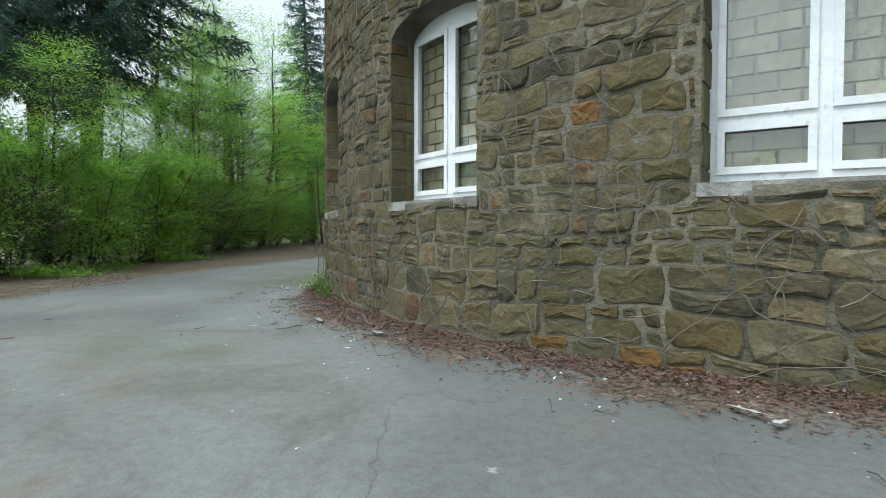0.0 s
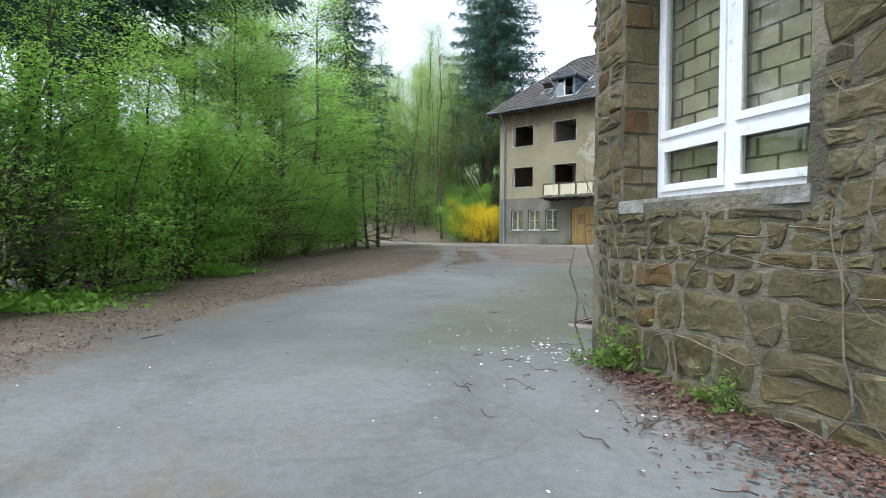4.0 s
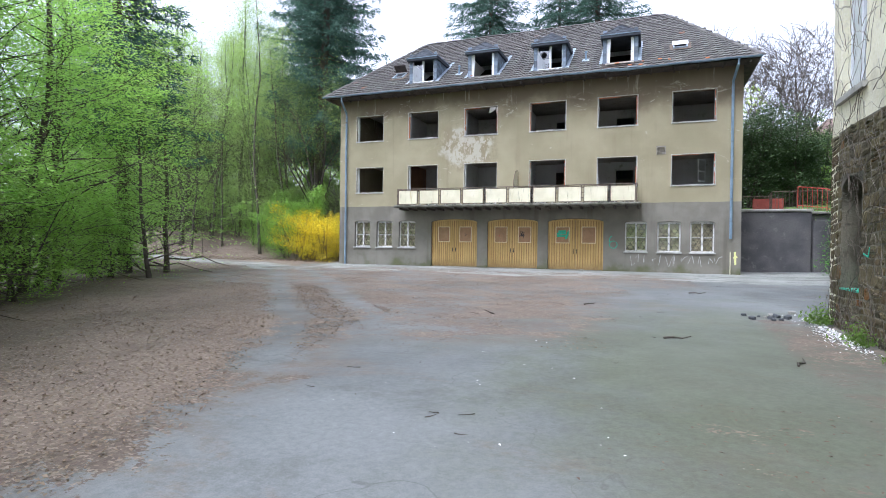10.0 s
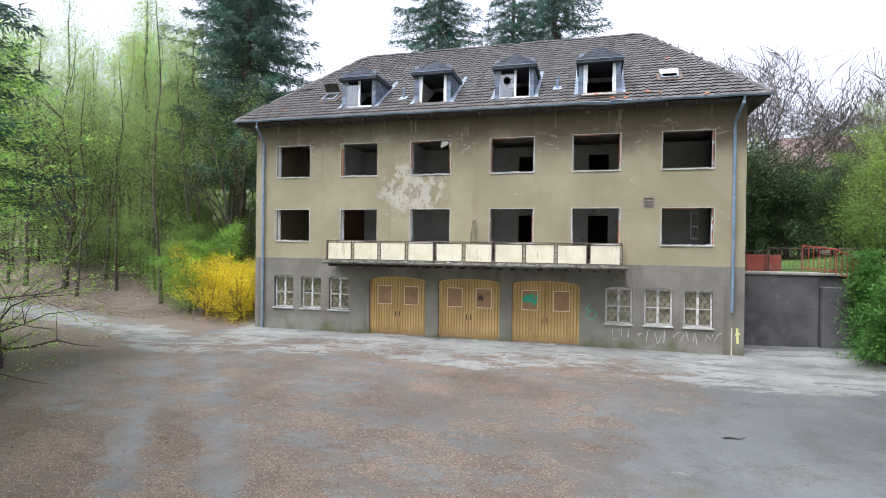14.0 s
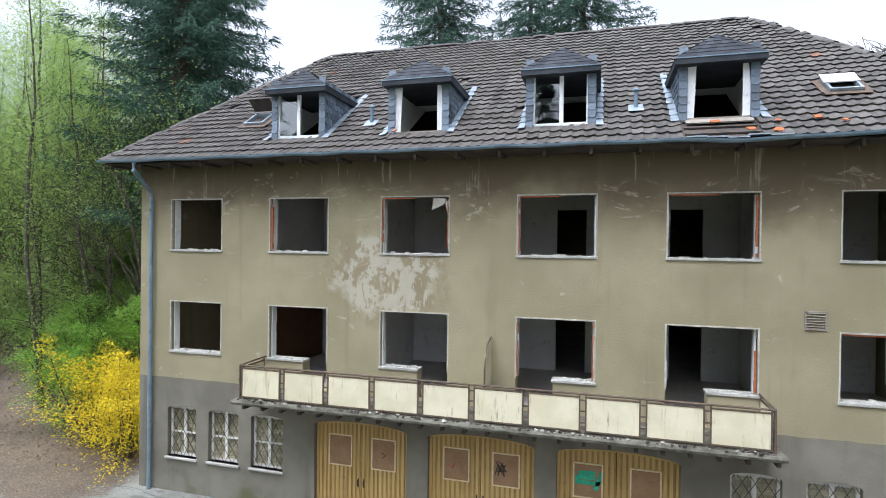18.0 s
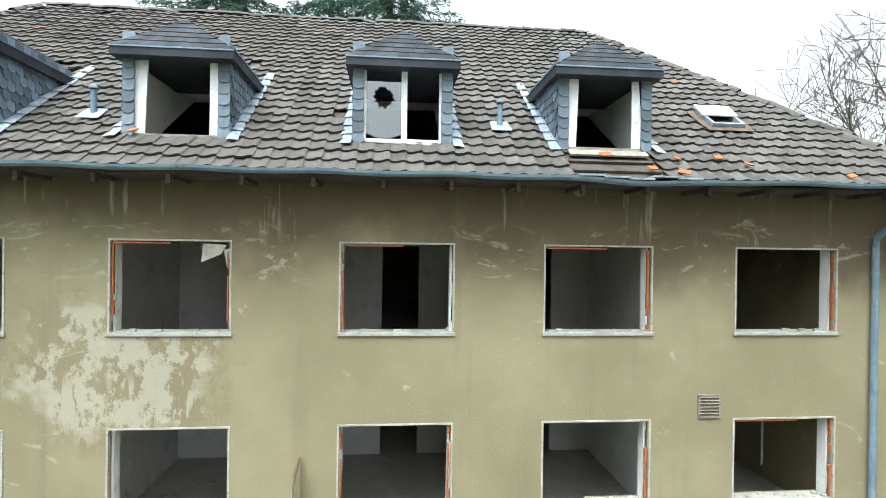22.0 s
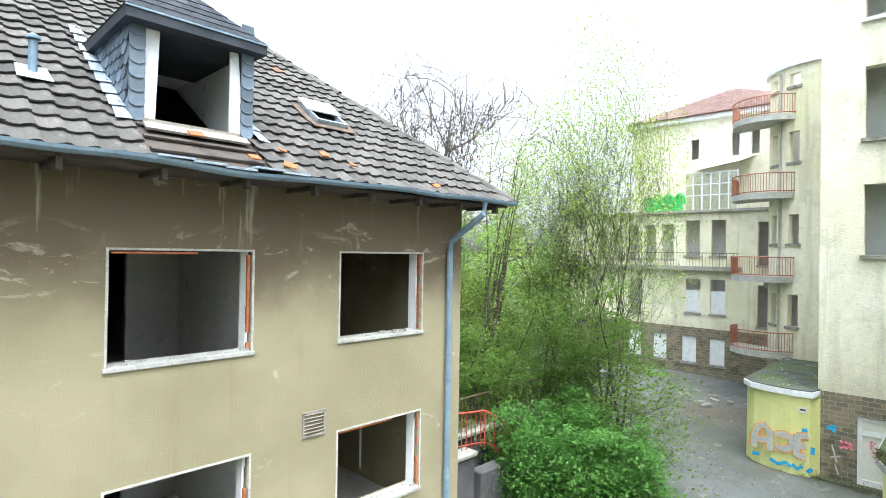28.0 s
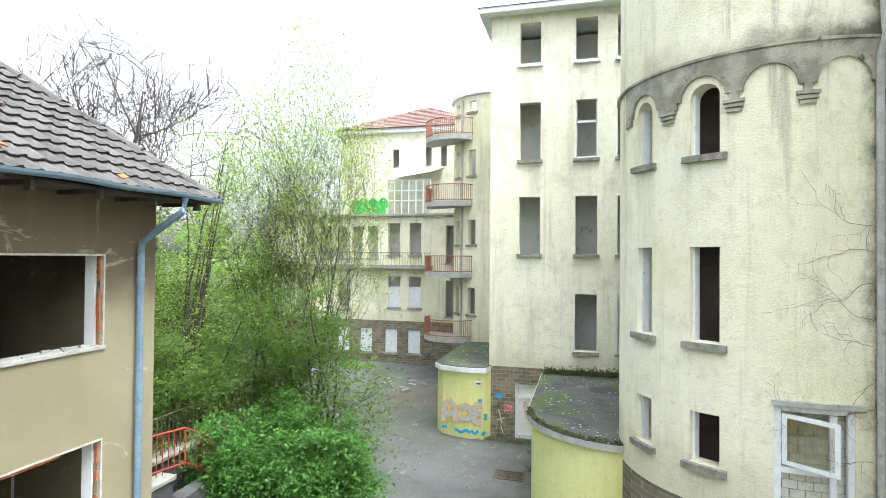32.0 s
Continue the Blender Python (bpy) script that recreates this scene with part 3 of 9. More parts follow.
M = dict(
    render=m_plaster_facade(),
    pale=m_plaster_pale("pale_yellow_stucco", (0.78, 0.745, 0.55), (0.86, 0.83, 0.67), (0.4, 0.37, 0.27), reach=0.5),
    tower=m_plaster_pale("stained_tower_stucco", (0.86, 0.825, 0.61), (0.93, 0.9, 0.74), (0.5, 0.465, 0.34), reach=0.36, ledge=13.02),
    grey_stucco=m_plaster_pale("grey_stained_stucco", (0.82, 0.785, 0.6), (0.9, 0.87, 0.71), (0.42, 0.39, 0.29), reach=0.48),
    stone=m_stone(),
    coursed=m_coursed(),
    mortar=worn("lime_mortar", (0.07, 0.066, 0.046), (0.185, 0.168, 0.122), (0.054, 0.055, 0.036), 1.3, 24, 0.95, 0.9, dist=0.03),
    ground=m_ground(),
    tile=m_tile(),
    slate=worn("blue_slate", (0.085, 0.115, 0.15), (0.15, 0.19, 0.24), None, 2.0, 30, 0.55, 0.25, vary=0.85, spec=0.5),
    slate_dark=worn("dark_slate", (0.03, 0.035, 0.044), (0.05, 0.057, 0.068), None, 2.0, 30, 0.75, 0.25, vary=0.5, spec=0.25),
    zinc=worn("weathered_zinc", (0.26, 0.32, 0.38), (0.38, 0.44, 0.5), (0.25, 0.28, 0.3), 3.0, 25, 0.5, 0.15, metal=0.35),
    pipe=worn("blue_grey_painted_pipe", (0.15, 0.22, 0.29), (0.21, 0.29, 0.36), (0.13, 0.13, 0.12), 2.0, 25, 0.55, 0.15),
    white=worn("chalky_white_paint", (0.72, 0.74, 0.76), (0.8, 0.82, 0.84), (0.5, 0.5, 0.47), 4.0, 30, 0.55, 0.15),
    rotten=worn("cracked_white_window_trim", (0.42, 0.4, 0.35), (0.55, 0.53, 0.47), (0.22, 0.19, 0.15), 7.0, 40, 0.85, 0.6),
    sill=worn("pale_stone_sill", (0.36, 0.36, 0.33), (0.46, 0.46, 0.43), (0.2, 0.2, 0.175), 4.0, 30, 0.85, 0.4),
    flaky_sill=worn("flaking_whitewashed_stone", (0.15, 0.14, 0.12), (0.33, 0.33, 0.31), (0.08, 0.075, 0.06), 3.0, 35, 0.92, 0.9, dist=0.02),
    brick_red=worn("bare_orange_brick", (0.37, 0.11, 0.04), (0.44, 0.16, 0.065), (0.26, 0.18, 0.13), 8.0, 40, 0.9, 0.5),
    # dark brown that carries the tower's interior shade in its colour
    shade_brown=worn("brown_interior_shade", (0.11, 0.085, 0.075), (0.15, 0.12, 0.105), (0.2, 0.17, 0.15), 1.0, 20, 0.8, 0.2),
    inner=worn("dusty_interior_plaster", (0.7, 0.68, 0.66), (0.78, 0.76, 0.74), (0.52, 0.5, 0.47), 1.0, 20, 0.95, 0.2),
    inner_white=worn("pale_interior_plaster", (0.74, 0.75, 0.75), (0.82, 0.83, 0.83), (0.5, 0.5, 0.48), 1.0, 20, 0.95, 0.2),
    inner_brown=worn("brown_interior_panel", (0.14, 0.07, 0.035), (0.18, 0.09, 0.05), None, 1.0, 20, 0.8, 0.2),
    slab=worn("dirty_concrete", (0.27, 0.26, 0.23), (0.36, 0.35, 0.31), (0.12, 0.125, 0.09), 2.0, 30, 0.92, 0.5),
    dark_wall=worn("black_stained_concrete", (0.07, 0.068, 0.072), (0.12, 0.115, 0.115), (0.2, 0.19, 0.18), 0.9, 20, 0.95, 0.5),
    panel=m_board(),
    mossy_slab=worn("mossy_crumbling_concrete", (0.085, 0.083, 0.062), (0.17, 0.165, 0.135), (0.05, 0.068, 0.025), 3.5, 30, 0.95, 0.9, dist=0.03),
    block_beige=worn("beige_infill_block", (0.44, 0.39, 0.29), (0.55, 0.5, 0.39), (0.3, 0.26, 0.19), 5.0, 30, 0.9, 0.5, vary=0.55),
    white_old=worn("dirty_white_casement", (0.62, 0.61, 0.57), (0.74, 0.73, 0.7), (0.4, 0.38, 0.33), 7.0, 40, 0.7, 0.4),
    brick_dull=worn("faded_red_board", (0.16, 0.09, 0.07), (0.21, 0.12, 0.09), (0.1, 0.07, 0.055), 6.0, 40, 0.9, 0.4),
    hill_brick=worn("distant_brown_brick", (0.13, 0.09, 0.07), (0.18, 0.13, 0.1), (0.11, 0.085, 0.065), 0.6, 12, 0.9, 0.3),
    hill_roof=worn("distant_brown_tile", (0.12, 0.085, 0.068), (0.17, 0.12, 0.095), (0.1, 0.08, 0.065), 0.8, 8, 0.9, 0.4),
    frieze=worn("blackened_roughcast", (0.24, 0.228, 0.18), (0.46, 0.44, 0.355), (0.07, 0.07, 0.052), 1.6, 30, 0.95, 0.9, dist=0.03),
    mossy_sill=worn("mossy_stone_sill", (0.2, 0.195, 0.16), (0.33, 0.32, 0.28), (0.085, 0.095, 0.05), 4.0, 30, 0.95, 0.9, dist=0.03),
    room_floor=worn("dusty_room_floor", (0.46, 0.44, 0.4), (0.55, 0.53, 0.49), (0.3, 0.28, 0.25), 1.2, 20, 0.9, 0.3),
    hoard_red=worn("faded_red_hoarding", (0.3, 0.07, 0.05), (0.36, 0.1, 0.07), (0.2, 0.08, 0.06), 3.0, 30, 0.8, 0.3),
    rail=worn("rusty_brown_steel", (0.09, 0.07, 0.055), (0.14, 0.1, 0.07), (0.2, 0.09, 0.04), 5.0, 40, 0.75, 0.4),
    red_steel=worn("faded_red_steel", (0.36, 0.05, 0.035), (0.42, 0.08, 0.05), (0.22, 0.07, 0.04), 5.0, 40, 0.65, 0.3),
    orange_steel=worn("rust_orange_rail_paint", (0.3, 0.11, 0.065), (0.36, 0.16, 0.1), (0.2, 0.1, 0.06), 5.0, 40, 0.7, 0.3),
    iron=worn("dark_iron", (0.03, 0.028, 0.026), (0.05, 0.045, 0.04), None, 5.0, 40, 0.7, 0.3),
    door=m_stripes(),
    # groove brown, darkened to carry the shade between the ribs as well
    door_dark=worn("brown_door_groove_with_shade", (0.29, 0.185, 0.068), (0.37, 0.245, 0.095), (0.2, 0.125, 0.055), 2.0, 30, 0.75, 0.2),
    door_panel=worn("faded_brown_door_inset", (0.29, 0.17, 0.09), (0.35, 0.21, 0.12), (0.22, 0.14, 0.08), 3.0, 30, 0.75, 0.2),
    door_trim=worn("cream_door_moulding", (0.66, 0.55, 0.33), (0.74, 0.63, 0.42), (0.5, 0.4, 0.22), 6.0, 30, 0.7, 0.2),
    wood_dark=worn("old_dark_timber", (0.05, 0.042, 0.038), (0.085, 0.07, 0.06), (0.12, 0.1, 0.085), 3.0, 30, 0.85, 0.4),
    wood_grey=worn("silver_weathered_timber", (0.24, 0.22, 0.19), (0.33, 0.3, 0.26), (0.15, 0.13, 0.11), 4.0, 35, 0.85, 0.4),
    brick_white=worn("whitewashed_block", (0.62, 0.61, 0.53), (0.7, 0.69, 0.61), (0.45, 0.44, 0.37), 5.0, 30, 0.9, 0.5, vary=0.35),
    block_grey=worn("grey_infill_block", (0.33, 0.315, 0.25), (0.42, 0.4, 0.32), (0.24, 0.225, 0.17), 5.0, 30, 0.9, 0.5, vary=0.4),
    yellow=m_plaster_pale("acid_yellow_render", (0.88, 0.88, 0.36), (0.92, 0.91, 0.47), (0.6, 0.6, 0.27), reach=0.26),
    felt=m_felt(),
    red_roof=worn("red_clay_roof", (0.24, 0.152, 0.128), (0.28, 0.185, 0.158), (0.19, 0.13, 0.112), 1.2, 20, 0.8, 0.4, vary=0.4),
    bark=worn("grey_brown_bark", (0.06, 0.05, 0.04), (0.1, 0.085, 0.068), (0.07, 0.08, 0.045), 3.0, 25, 0.92, 0.9, dist=0.03),
    bark_pale=worn("pale_smooth_bark", (0.17, 0.16, 0.125), (0.24, 0.225, 0.18), (0.1, 0.11, 0.07), 3.0, 25, 0.9, 0.6),
    vine=worn("dry_grey_vine", (0.1, 0.085, 0.065), (0.17, 0.145, 0.11), None, 6.0, 40, 0.9, 0.5),
    leaf_beech=m_leaf("young_beech_leaf", (0.25, 0.47, 0.07), (0.41, 0.63, 0.15), 0.5, 0.68),
    leaf_dark=m_leaf("deep_green_leaf", (0.2, 0.4, 0.055), (0.33, 0.53, 0.11), 0.5, 0.66),
    leaf_pale=m_leaf("pale_spring_leaf", (0.26, 0.38, 0.07), (0.4, 0.52, 0.13)),
    leaf_airy=m_leaf("airy_new_leaf", (0.19, 0.31, 0.075), (0.34, 0.46, 0.14), 0.5, 0.66),
    leaf_moss=m_leaf("dark_roof_moss", (0.06, 0.075, 0.03), (0.15, 0.16, 0.06), 0.8, 0.2),
    leaf_spring=m_leaf("soft_spring_leaf", (0.115, 0.205, 0.035), (0.21, 0.32, 0.075), 0.5, 0.6),
    leaf_yew=m_leaf("dark_yew_needle", (0.035, 0.075, 0.024), (0.085, 0.13, 0.05), 0.5, 0.3),
    leaf_laurel=m_leaf("glossy_shrub_leaf", (0.06, 0.17, 0.03), (0.14, 0.29, 0.06), 0.4, 0.4),
    needle=m_leaf("spruce_needles", (0.04, 0.09, 0.066), (0.095, 0.17, 0.125), 0.6, 0.35),
    flower=m_leaf("forsythia_blossom", (0.55, 0.45, 0.015), (0.9, 0.72, 0.03), 0.6, 0.35),
    litter=m_leaf("dead_leaf", (0.1, 0.072, 0.05), (0.27, 0.208, 0.148), 0.8, 0.1),
    litter_red=m_leaf("red_brown_leaf", (0.06, 0.032, 0.024), (0.2, 0.115, 0.085), 0.8, 0.1),
    litter_bed=worn("damp_leaf_bed", (0.09, 0.06, 0.04), (0.16, 0.11, 0.075), (0.05, 0.05, 0.03), 6.0, 40, 0.95, 0.9),
    slab_dark=worn("dark_slatey_stone", (0.06, 0.065, 0.07), (0.1, 0.105, 0.11), None, 4.0, 30, 0.85, 0.5),
    chip=worn("white_paint_flake", (0.66, 0.66, 0.64), (0.75, 0.75, 0.73), None, 8.0, 40, 0.8, 0.2),
    glass=m_glass("window_glass", (0.9, 0.9, 0.85), 0.015, 1.85),
    dirty_glass=worn("grimy_pale_glass", (0.5, 0.55, 0.55), (0.62, 0.66, 0.66), (0.4, 0.43, 0.42), 2.0, 20, 0.15, 0.02),
    green=worn("green_spray_paint", (0.03, 0.36, 0.22), (0.05, 0.42, 0.28), None, 8.0, 40, 0.6, 0.05),
    bright_green=worn("bright_green_panel", (0.07, 0.5, 0.1), (0.1, 0.58, 0.15), None, 8.0, 40, 0.6, 0.05),
    spray_white=worn("chalk_white_spray", (0.42, 0.42, 0.4), (0.5, 0.5, 0.48), None, 9.0, 40, 0.8, 0.05),
    spray_blue=worn("blue_spray_paint", (0.03, 0.3, 0.6), (0.05, 0.38, 0.68), None, 9.0, 40, 0.7, 0.05),
    spray_pink=worn("pink_spray_paint", (0.75, 0.2, 0.3), (0.8, 0.28, 0.38), None, 9.0, 40, 0.7, 0.05),
    spray_orange=worn("orange_spray_paint", (0.75, 0.3, 0.08), (0.8, 0.38, 0.12), None, 9.0, 40, 0.7, 0.05),
    spray_dark=worn("black_spray_paint", (0.03, 0.025, 0.025), (0.05, 0.04, 0.04), None, 9.0, 40, 0.7, 0.05),
)


# ---- small builders ----
def part(name, bm, material, parent=None, label="", smooth=False):
    """Links a bmesh as one mesh object under a thing or a part."""
    me = bpy.data.meshes.new(name)
    bmesh.ops.remove_doubles(bm, verts=bm.verts, dist=0.0005)
    bmesh.ops.recalc_face_normals(bm, faces=bm.faces)
    bm.to_mesh(me)
    bm.free()
    if smooth:
        me.shade_smooth()
    me.materials.append(material)
    ob = new(name, me)
    if parent is not None:
        ob.parent = parent
    if label:
        ob["label"] = label
    return ob


def pydata(name, verts, faces, material, parent=None, label="", smooth=False):
    me = bpy.data.meshes.new(name)
    me.from_pydata(verts, [], faces)
    if smooth:
        me.shade_smooth()
    me.materials.append(material)
    ob = new(name, me)
    if parent is not None:
        ob.parent = parent
    if label:
        ob["label"] = label
    return ob


def thing(name, label, category, group="", kind=""):
    return tagged(new(name), label, category, group, kind)


def box(bm, x0, x1, y0, y1, z0, z1, bevel=0.0, m=None):
    """A box between two corners, its edges eased by bevel."""
    r = bmesh.ops.create_cube(bm, size=1.0)
    t = Matrix.LocRotScale(((x0 + x1) / 2, (y0 + y1) / 2, (z0 + z1) / 2), None, (x1 - x0, y1 - y0, z1 - z0))
    bmesh.ops.transform(bm, matrix=(m @ t) if m else t, verts=r["verts"])
    if bevel:
        es = list({e for v in r["verts"] for e in v.link_edges})
        bmesh.ops.bevel(bm, geom=es, offset=bevel, segments=1, affect='EDGES')
    return bm


def boxes(*rows, bevel=0.0):
    bm = bmesh.new()
    for r in rows:
        box(bm, *r, bevel=bevel)
    return bm


def tube(bm, pts, radius, sides=8, closed=True):
    """A round bar along a line of points; radius may be a list."""
    pts = [Vector(p) for p in pts]
    rings = []
    for i, p in enumerate(pts):
        d = (pts[min(i + 1, len(pts) - 1)] - pts[max(i - 1, 0)]).normalized()
        a = d.cross(Vector((0, 0, 1)) if abs(d.z) < 0.9 else Vector((1, 0, 0))).normalized()
        b = d.cross(a)
        r = radius[i] if isinstance(radius, (list, tuple)) else radius
        rings.append([bm.verts.new(p + (a * math.cos(k * math.tau / sides) + b * math.sin(k * math.tau / sides)) * r) for k in range(sides)])
    for r0, r1 in zip(rings, rings[1:]):
        for k in range(sides):
            bm.faces.new((r0[k], r0[(k + 1) % sides], r1[(k + 1) % sides], r1[k]))
    if closed:
        bm.faces.new(rings[0][::-1])
        bm.faces.new(rings[-1])
    return bm


def breaks(lo, hi, step, extra):
    v = {round(lo, 4), round(hi, 4)}
    n = max(1, math.ceil((hi - lo) / step))
    v |= {round(lo + (hi - lo) * i / n, 4) for i in range(n + 1)}
    v = {a for a in v if all(abs(a - e) > 0.02 for e in extra)} | {round(e, 4) for e in extra if lo <= e <= hi}
    return sorted(v)


def frame_of(bm, f, u0, u1, v0, v1, panes, d0, d1):
    """One joined frame: a board with its lights cut out."""
    return sheet_wall(bm, lambda u, v, d: f(u, v, d0 + d), u0, u1, v0, v1, panes, d1 - d0)


def sheet_wall(bm, f, u0, u1, v0, v1, holes, thick, ustep=50.0, vstep=50.0):
    """A wall with real openings. f(u, v, d) gives the point, d metres behind the outer face."""
    us = breaks(u0, u1, ustep, [a for h in holes for a in h[:2]] + [u0, u1])
    vs = breaks(v0, v1, vstep, [a for h in holes for a in h[2:4]] + [v0, v1])
    memo = {}

    def at(i, j, d):
        if (i, j, d) not in memo:
            memo[i, j, d] = bm.verts.new(f(us[i], vs[j], d))
        return memo[i, j, d]

    nu, nv = len(us) - 1, len(vs) - 1

    def solid(i, j):
        if not (0 <= i < nu and 0 <= j < nv):
            return False
        u, v = (us[i] + us[i + 1]) / 2, (vs[j] + vs[j + 1]) / 2
        return not any(h[0] < u < h[1] and h[2] < v < h[3] for h in holes)

    for i in range(nu):
        for j in range(nv):
            if not solid(i, j):
                continue
            bm.faces.new((at(i, j, 0), at(i + 1, j, 0), at(i + 1, j + 1, 0), at(i, j + 1, 0)))
            bm.faces.new((at(i, j, thick), at(i, j + 1, thick), at(i + 1, j + 1, thick), at(i + 1, j, thick)))
            for (di, dj), (a, b) in (((-1, 0), ((i, j), (i, j + 1))), ((1, 0), ((i + 1, j), (i + 1, j + 1))), ((0, -1), ((i, j), (i + 1, j))), ((0, 1), ((i, j + 1), (i + 1, j + 1)))):
                if not solid(i + di, j + dj):
                    bm.faces.new((at(*a, 0), at(*b, 0), at(*b, thick), at(*a, thick)))
    return bm


def arch_fill(bm, f, u0, u1, vs, vt, thick, n=10):
    """The wall between the square head of an opening and its arch, which rises from vs to vt."""
    um, hw = (u0 + u1) / 2, (u1 - u0) / 2
    pts = [(um - hw * math.cos(math.pi * i / n), vs + (vt - vs) * math.sin(math.pi * i / n)) for i in range(n + 1)]
    for (a, av), (b, bv) in zip(pts, pts[1:]):
        for d in (0.0, thick):
            q = [f(a, av, d), f(b, bv, d), f(b, vt, d), f(a, vt, d)]
            if bv >= vt - 1e-4:
                q = [q[0], q[1], q[3]]
            if av >= vt - 1e-4:
                q = [q[0], q[1], q[2]]
            bm.faces.new([bm.verts.new(p) for p in q])
        bm.faces.new([bm.verts.new(p) for p in (f(a, av, 0), f(b, bv, 0), f(b, bv, thick), f(a, av, thick))])
    return bm


def ease(t):
    t = min(1.0, max(0.0, t))
    return t * t * (3 - 2 * t)


# ---- the ground ----
PIT = (-8.8, -8.18, 7.42, 8.46)


def gz(x, y):
    """Height of the ground."""
    z = 0.024 * min(max(y, -12.0), 40.0)
    z += 0.3 * ease((x + 7) / 8) * ease((y - 22) / 5)
    z += 3.0 * ease((y - 37.7) / 0.6) * ease((x + 8.3) / 0.4) * ease((5.0 - x) / 4.0)
    z += 0.13 * max(0.0, y - 52) * ease((40 - x) / 30) if y > 52 else 0.0
    z += 0.5 * ease((-36 - x) / 20) + (1.7 * ease((y - 35.6) / 6) + 0.09 * min(40.0, max(0.0, y - 42))) * ease((-29.5 - x) / 3)
    return min(z, 26.0)


def edge_x(y):
    """The ragged line where the asphalt gives way to the forest litter."""
    pts = ((-60, 12.0), (-20, -2.0), (-6, -7.2), (0, -9.8), (2.2, -11.1), (3.9, -12.2), (6.7, -14.0), (10, -15.2), (14, -16.1), (18, -17.0), (20, -18.6), (24, -24.0), (60, -30))
    for (ya, xa), (yb, xb) in zip(pts, pts[1:]):
        if y <= yb:
            return xa + (xb - xa) * (y - ya) / (yb - ya)
    return -30.0


CX, CY, CR, CA = -1.9, 13.95, 9.8, 231.1


def near_path(x, y):
    """Distance from the lane that leaves the yard beside the garages."""
    pts = ((-13.6, 10.5), (-15.6, 14.0), (-17.5, 17.0), (-20.0, 20.0), (-22.8, 23.5), (-26.0, 27.2), (-30.0, 30.4), (-35.0, 32.2), (-41.5, 33.8), (-52.0, 35.2), (-75.0, 37.0))
    best = 99.0
    for (ax, ay), (bx, by) in zip(pts, pts[1:]):
        k = min(1, max(0, ((x - ax) * (bx - ax) + (y - ay) * (by - ay)) / ((bx - ax) ** 2 + (by - ay) ** 2)))
        best = min(best, math.hypot(x - ax - k * (bx - ax), y - ay - k * (by - ay)))
    return best


def zones(x, y):
    """How far leaves, concrete, moss and grass cover the ground."""
    leaf = 0.5 + (edge_x(y) - x) * 0.5 if y < 20 else 0.0
    leaf = max(leaf, 0.2 * math.exp(-((x + 10.2) / 2.2) ** 2 - ((y - 12.0) / 5.0) ** 2))
    if y >= 13.5:
        # leaves drift over the yard before the garages and thin out towards them
        leaf = max(leaf, 0.6 * ease((31.4 - y) / 4.0) * ease((-9.8 - x) / 5.5) * ease((y - 13.5) / 4))
        leaf = max(leaf, 0.5 + (-28.5 - x) * 0.35)
        if x < -16.5 and y > 17:
            leaf = max(leaf, (0.5 + (22.5 - y) * 0.3) * ease((-16.5 - x) / 1.5))
    if 24.5 < y < 33 and -28 < x < -8.5:
        leaf = max(leaf, 0.44 * ease((y - 24.5) / 2.5) * ease((32.6 - y) / 1.6) * ease((-8.5 - x) / 3))
    if y > 25.5 and x < -24:
        leaf = max(leaf, 0.85 * ease((y - 34) / 2))
    d = near_path(x, y)
    if y > 10 and x < -13 and d < 1.9:
        # two wheel tracks worn through the leaves
        leaf = min(leaf, 0.1 + 1.1 * abs(d - 0.8))
    lane = d
    if y > 29 and x < -27:
        leaf = min(leaf, 0.1 + 0.6 * d)
    d = math.hypot(x - CX, y - CY) - CR
    if y < 6.4 and x > -8.8:
        leaf = max(leaf, (1.0 - abs(d - 0.1) / 0.95) * ease((x + 8.3) / 1.8)) if d > -0.2 else leaf
    if -9.4 < x < -8 and 9 < y < 20:
        leaf = max(leaf, 0.42)
    conc = 0.75 * ease((y - 27.2) / 3.0) * ease((35.5 - y) / 1.5) * ease((x + 29.5) / 2) * ease((2 - x) / 4)
    if x < -26 and y > 28:
        conc = max(conc, 0.8 - 0.3 * lane)
    if 1 < x < 24 and 22 < y < 46:
        conc = max(conc, 0.22 * ease((x - 1.0) / 3) * ease((46 - y) / 4) * ease((24 - x) / 3))
    moss = 1.15 * math.exp(-((x + 10.0) / 4.2) ** 2 - ((y - 15.5) / 7.5) ** 2) + 0.75 * math.exp(-((x + 5.0) / 3.2) ** 2 - ((y - 2.2) / 1.2) ** 2)
    moss += 0.8 * math.exp(-((x + 9.3) / 1.7) ** 2 - ((y - 8.2) / 3.6) ** 2)
    moss += 0.75 * math.exp(-((x - 10) / 6) ** 2 - ((y - 35) / 6) ** 2)
    grass = 0.0
    if y > 37.9 and x > -8:
        grass = 0.9 * ease((4 - x) / 3)
    if y > 52:
        leaf, grass = max(leaf, 0.5), max(grass, 0.35)
    if 5 < x < 20 and 27 < y < 44:
        moss += 0.5 * math.exp(-((x - 7.4) / 1.2) ** 2 - ((y - 29.5) / 2.5) ** 2)
        leaf = max(leaf, 0.42 * math.exp(-((x - 13) / 3) ** 2 - ((y - 35) / 2.5) ** 2))
    if x < -29.5 and y > 36:
        grass = max(grass, 0.5 * ease((near_path(x, y) - 6.5) / 4))
    if x > 24 or y < -30:
        grass = max(grass, 0.6)
    return leaf, conc, moss, grass


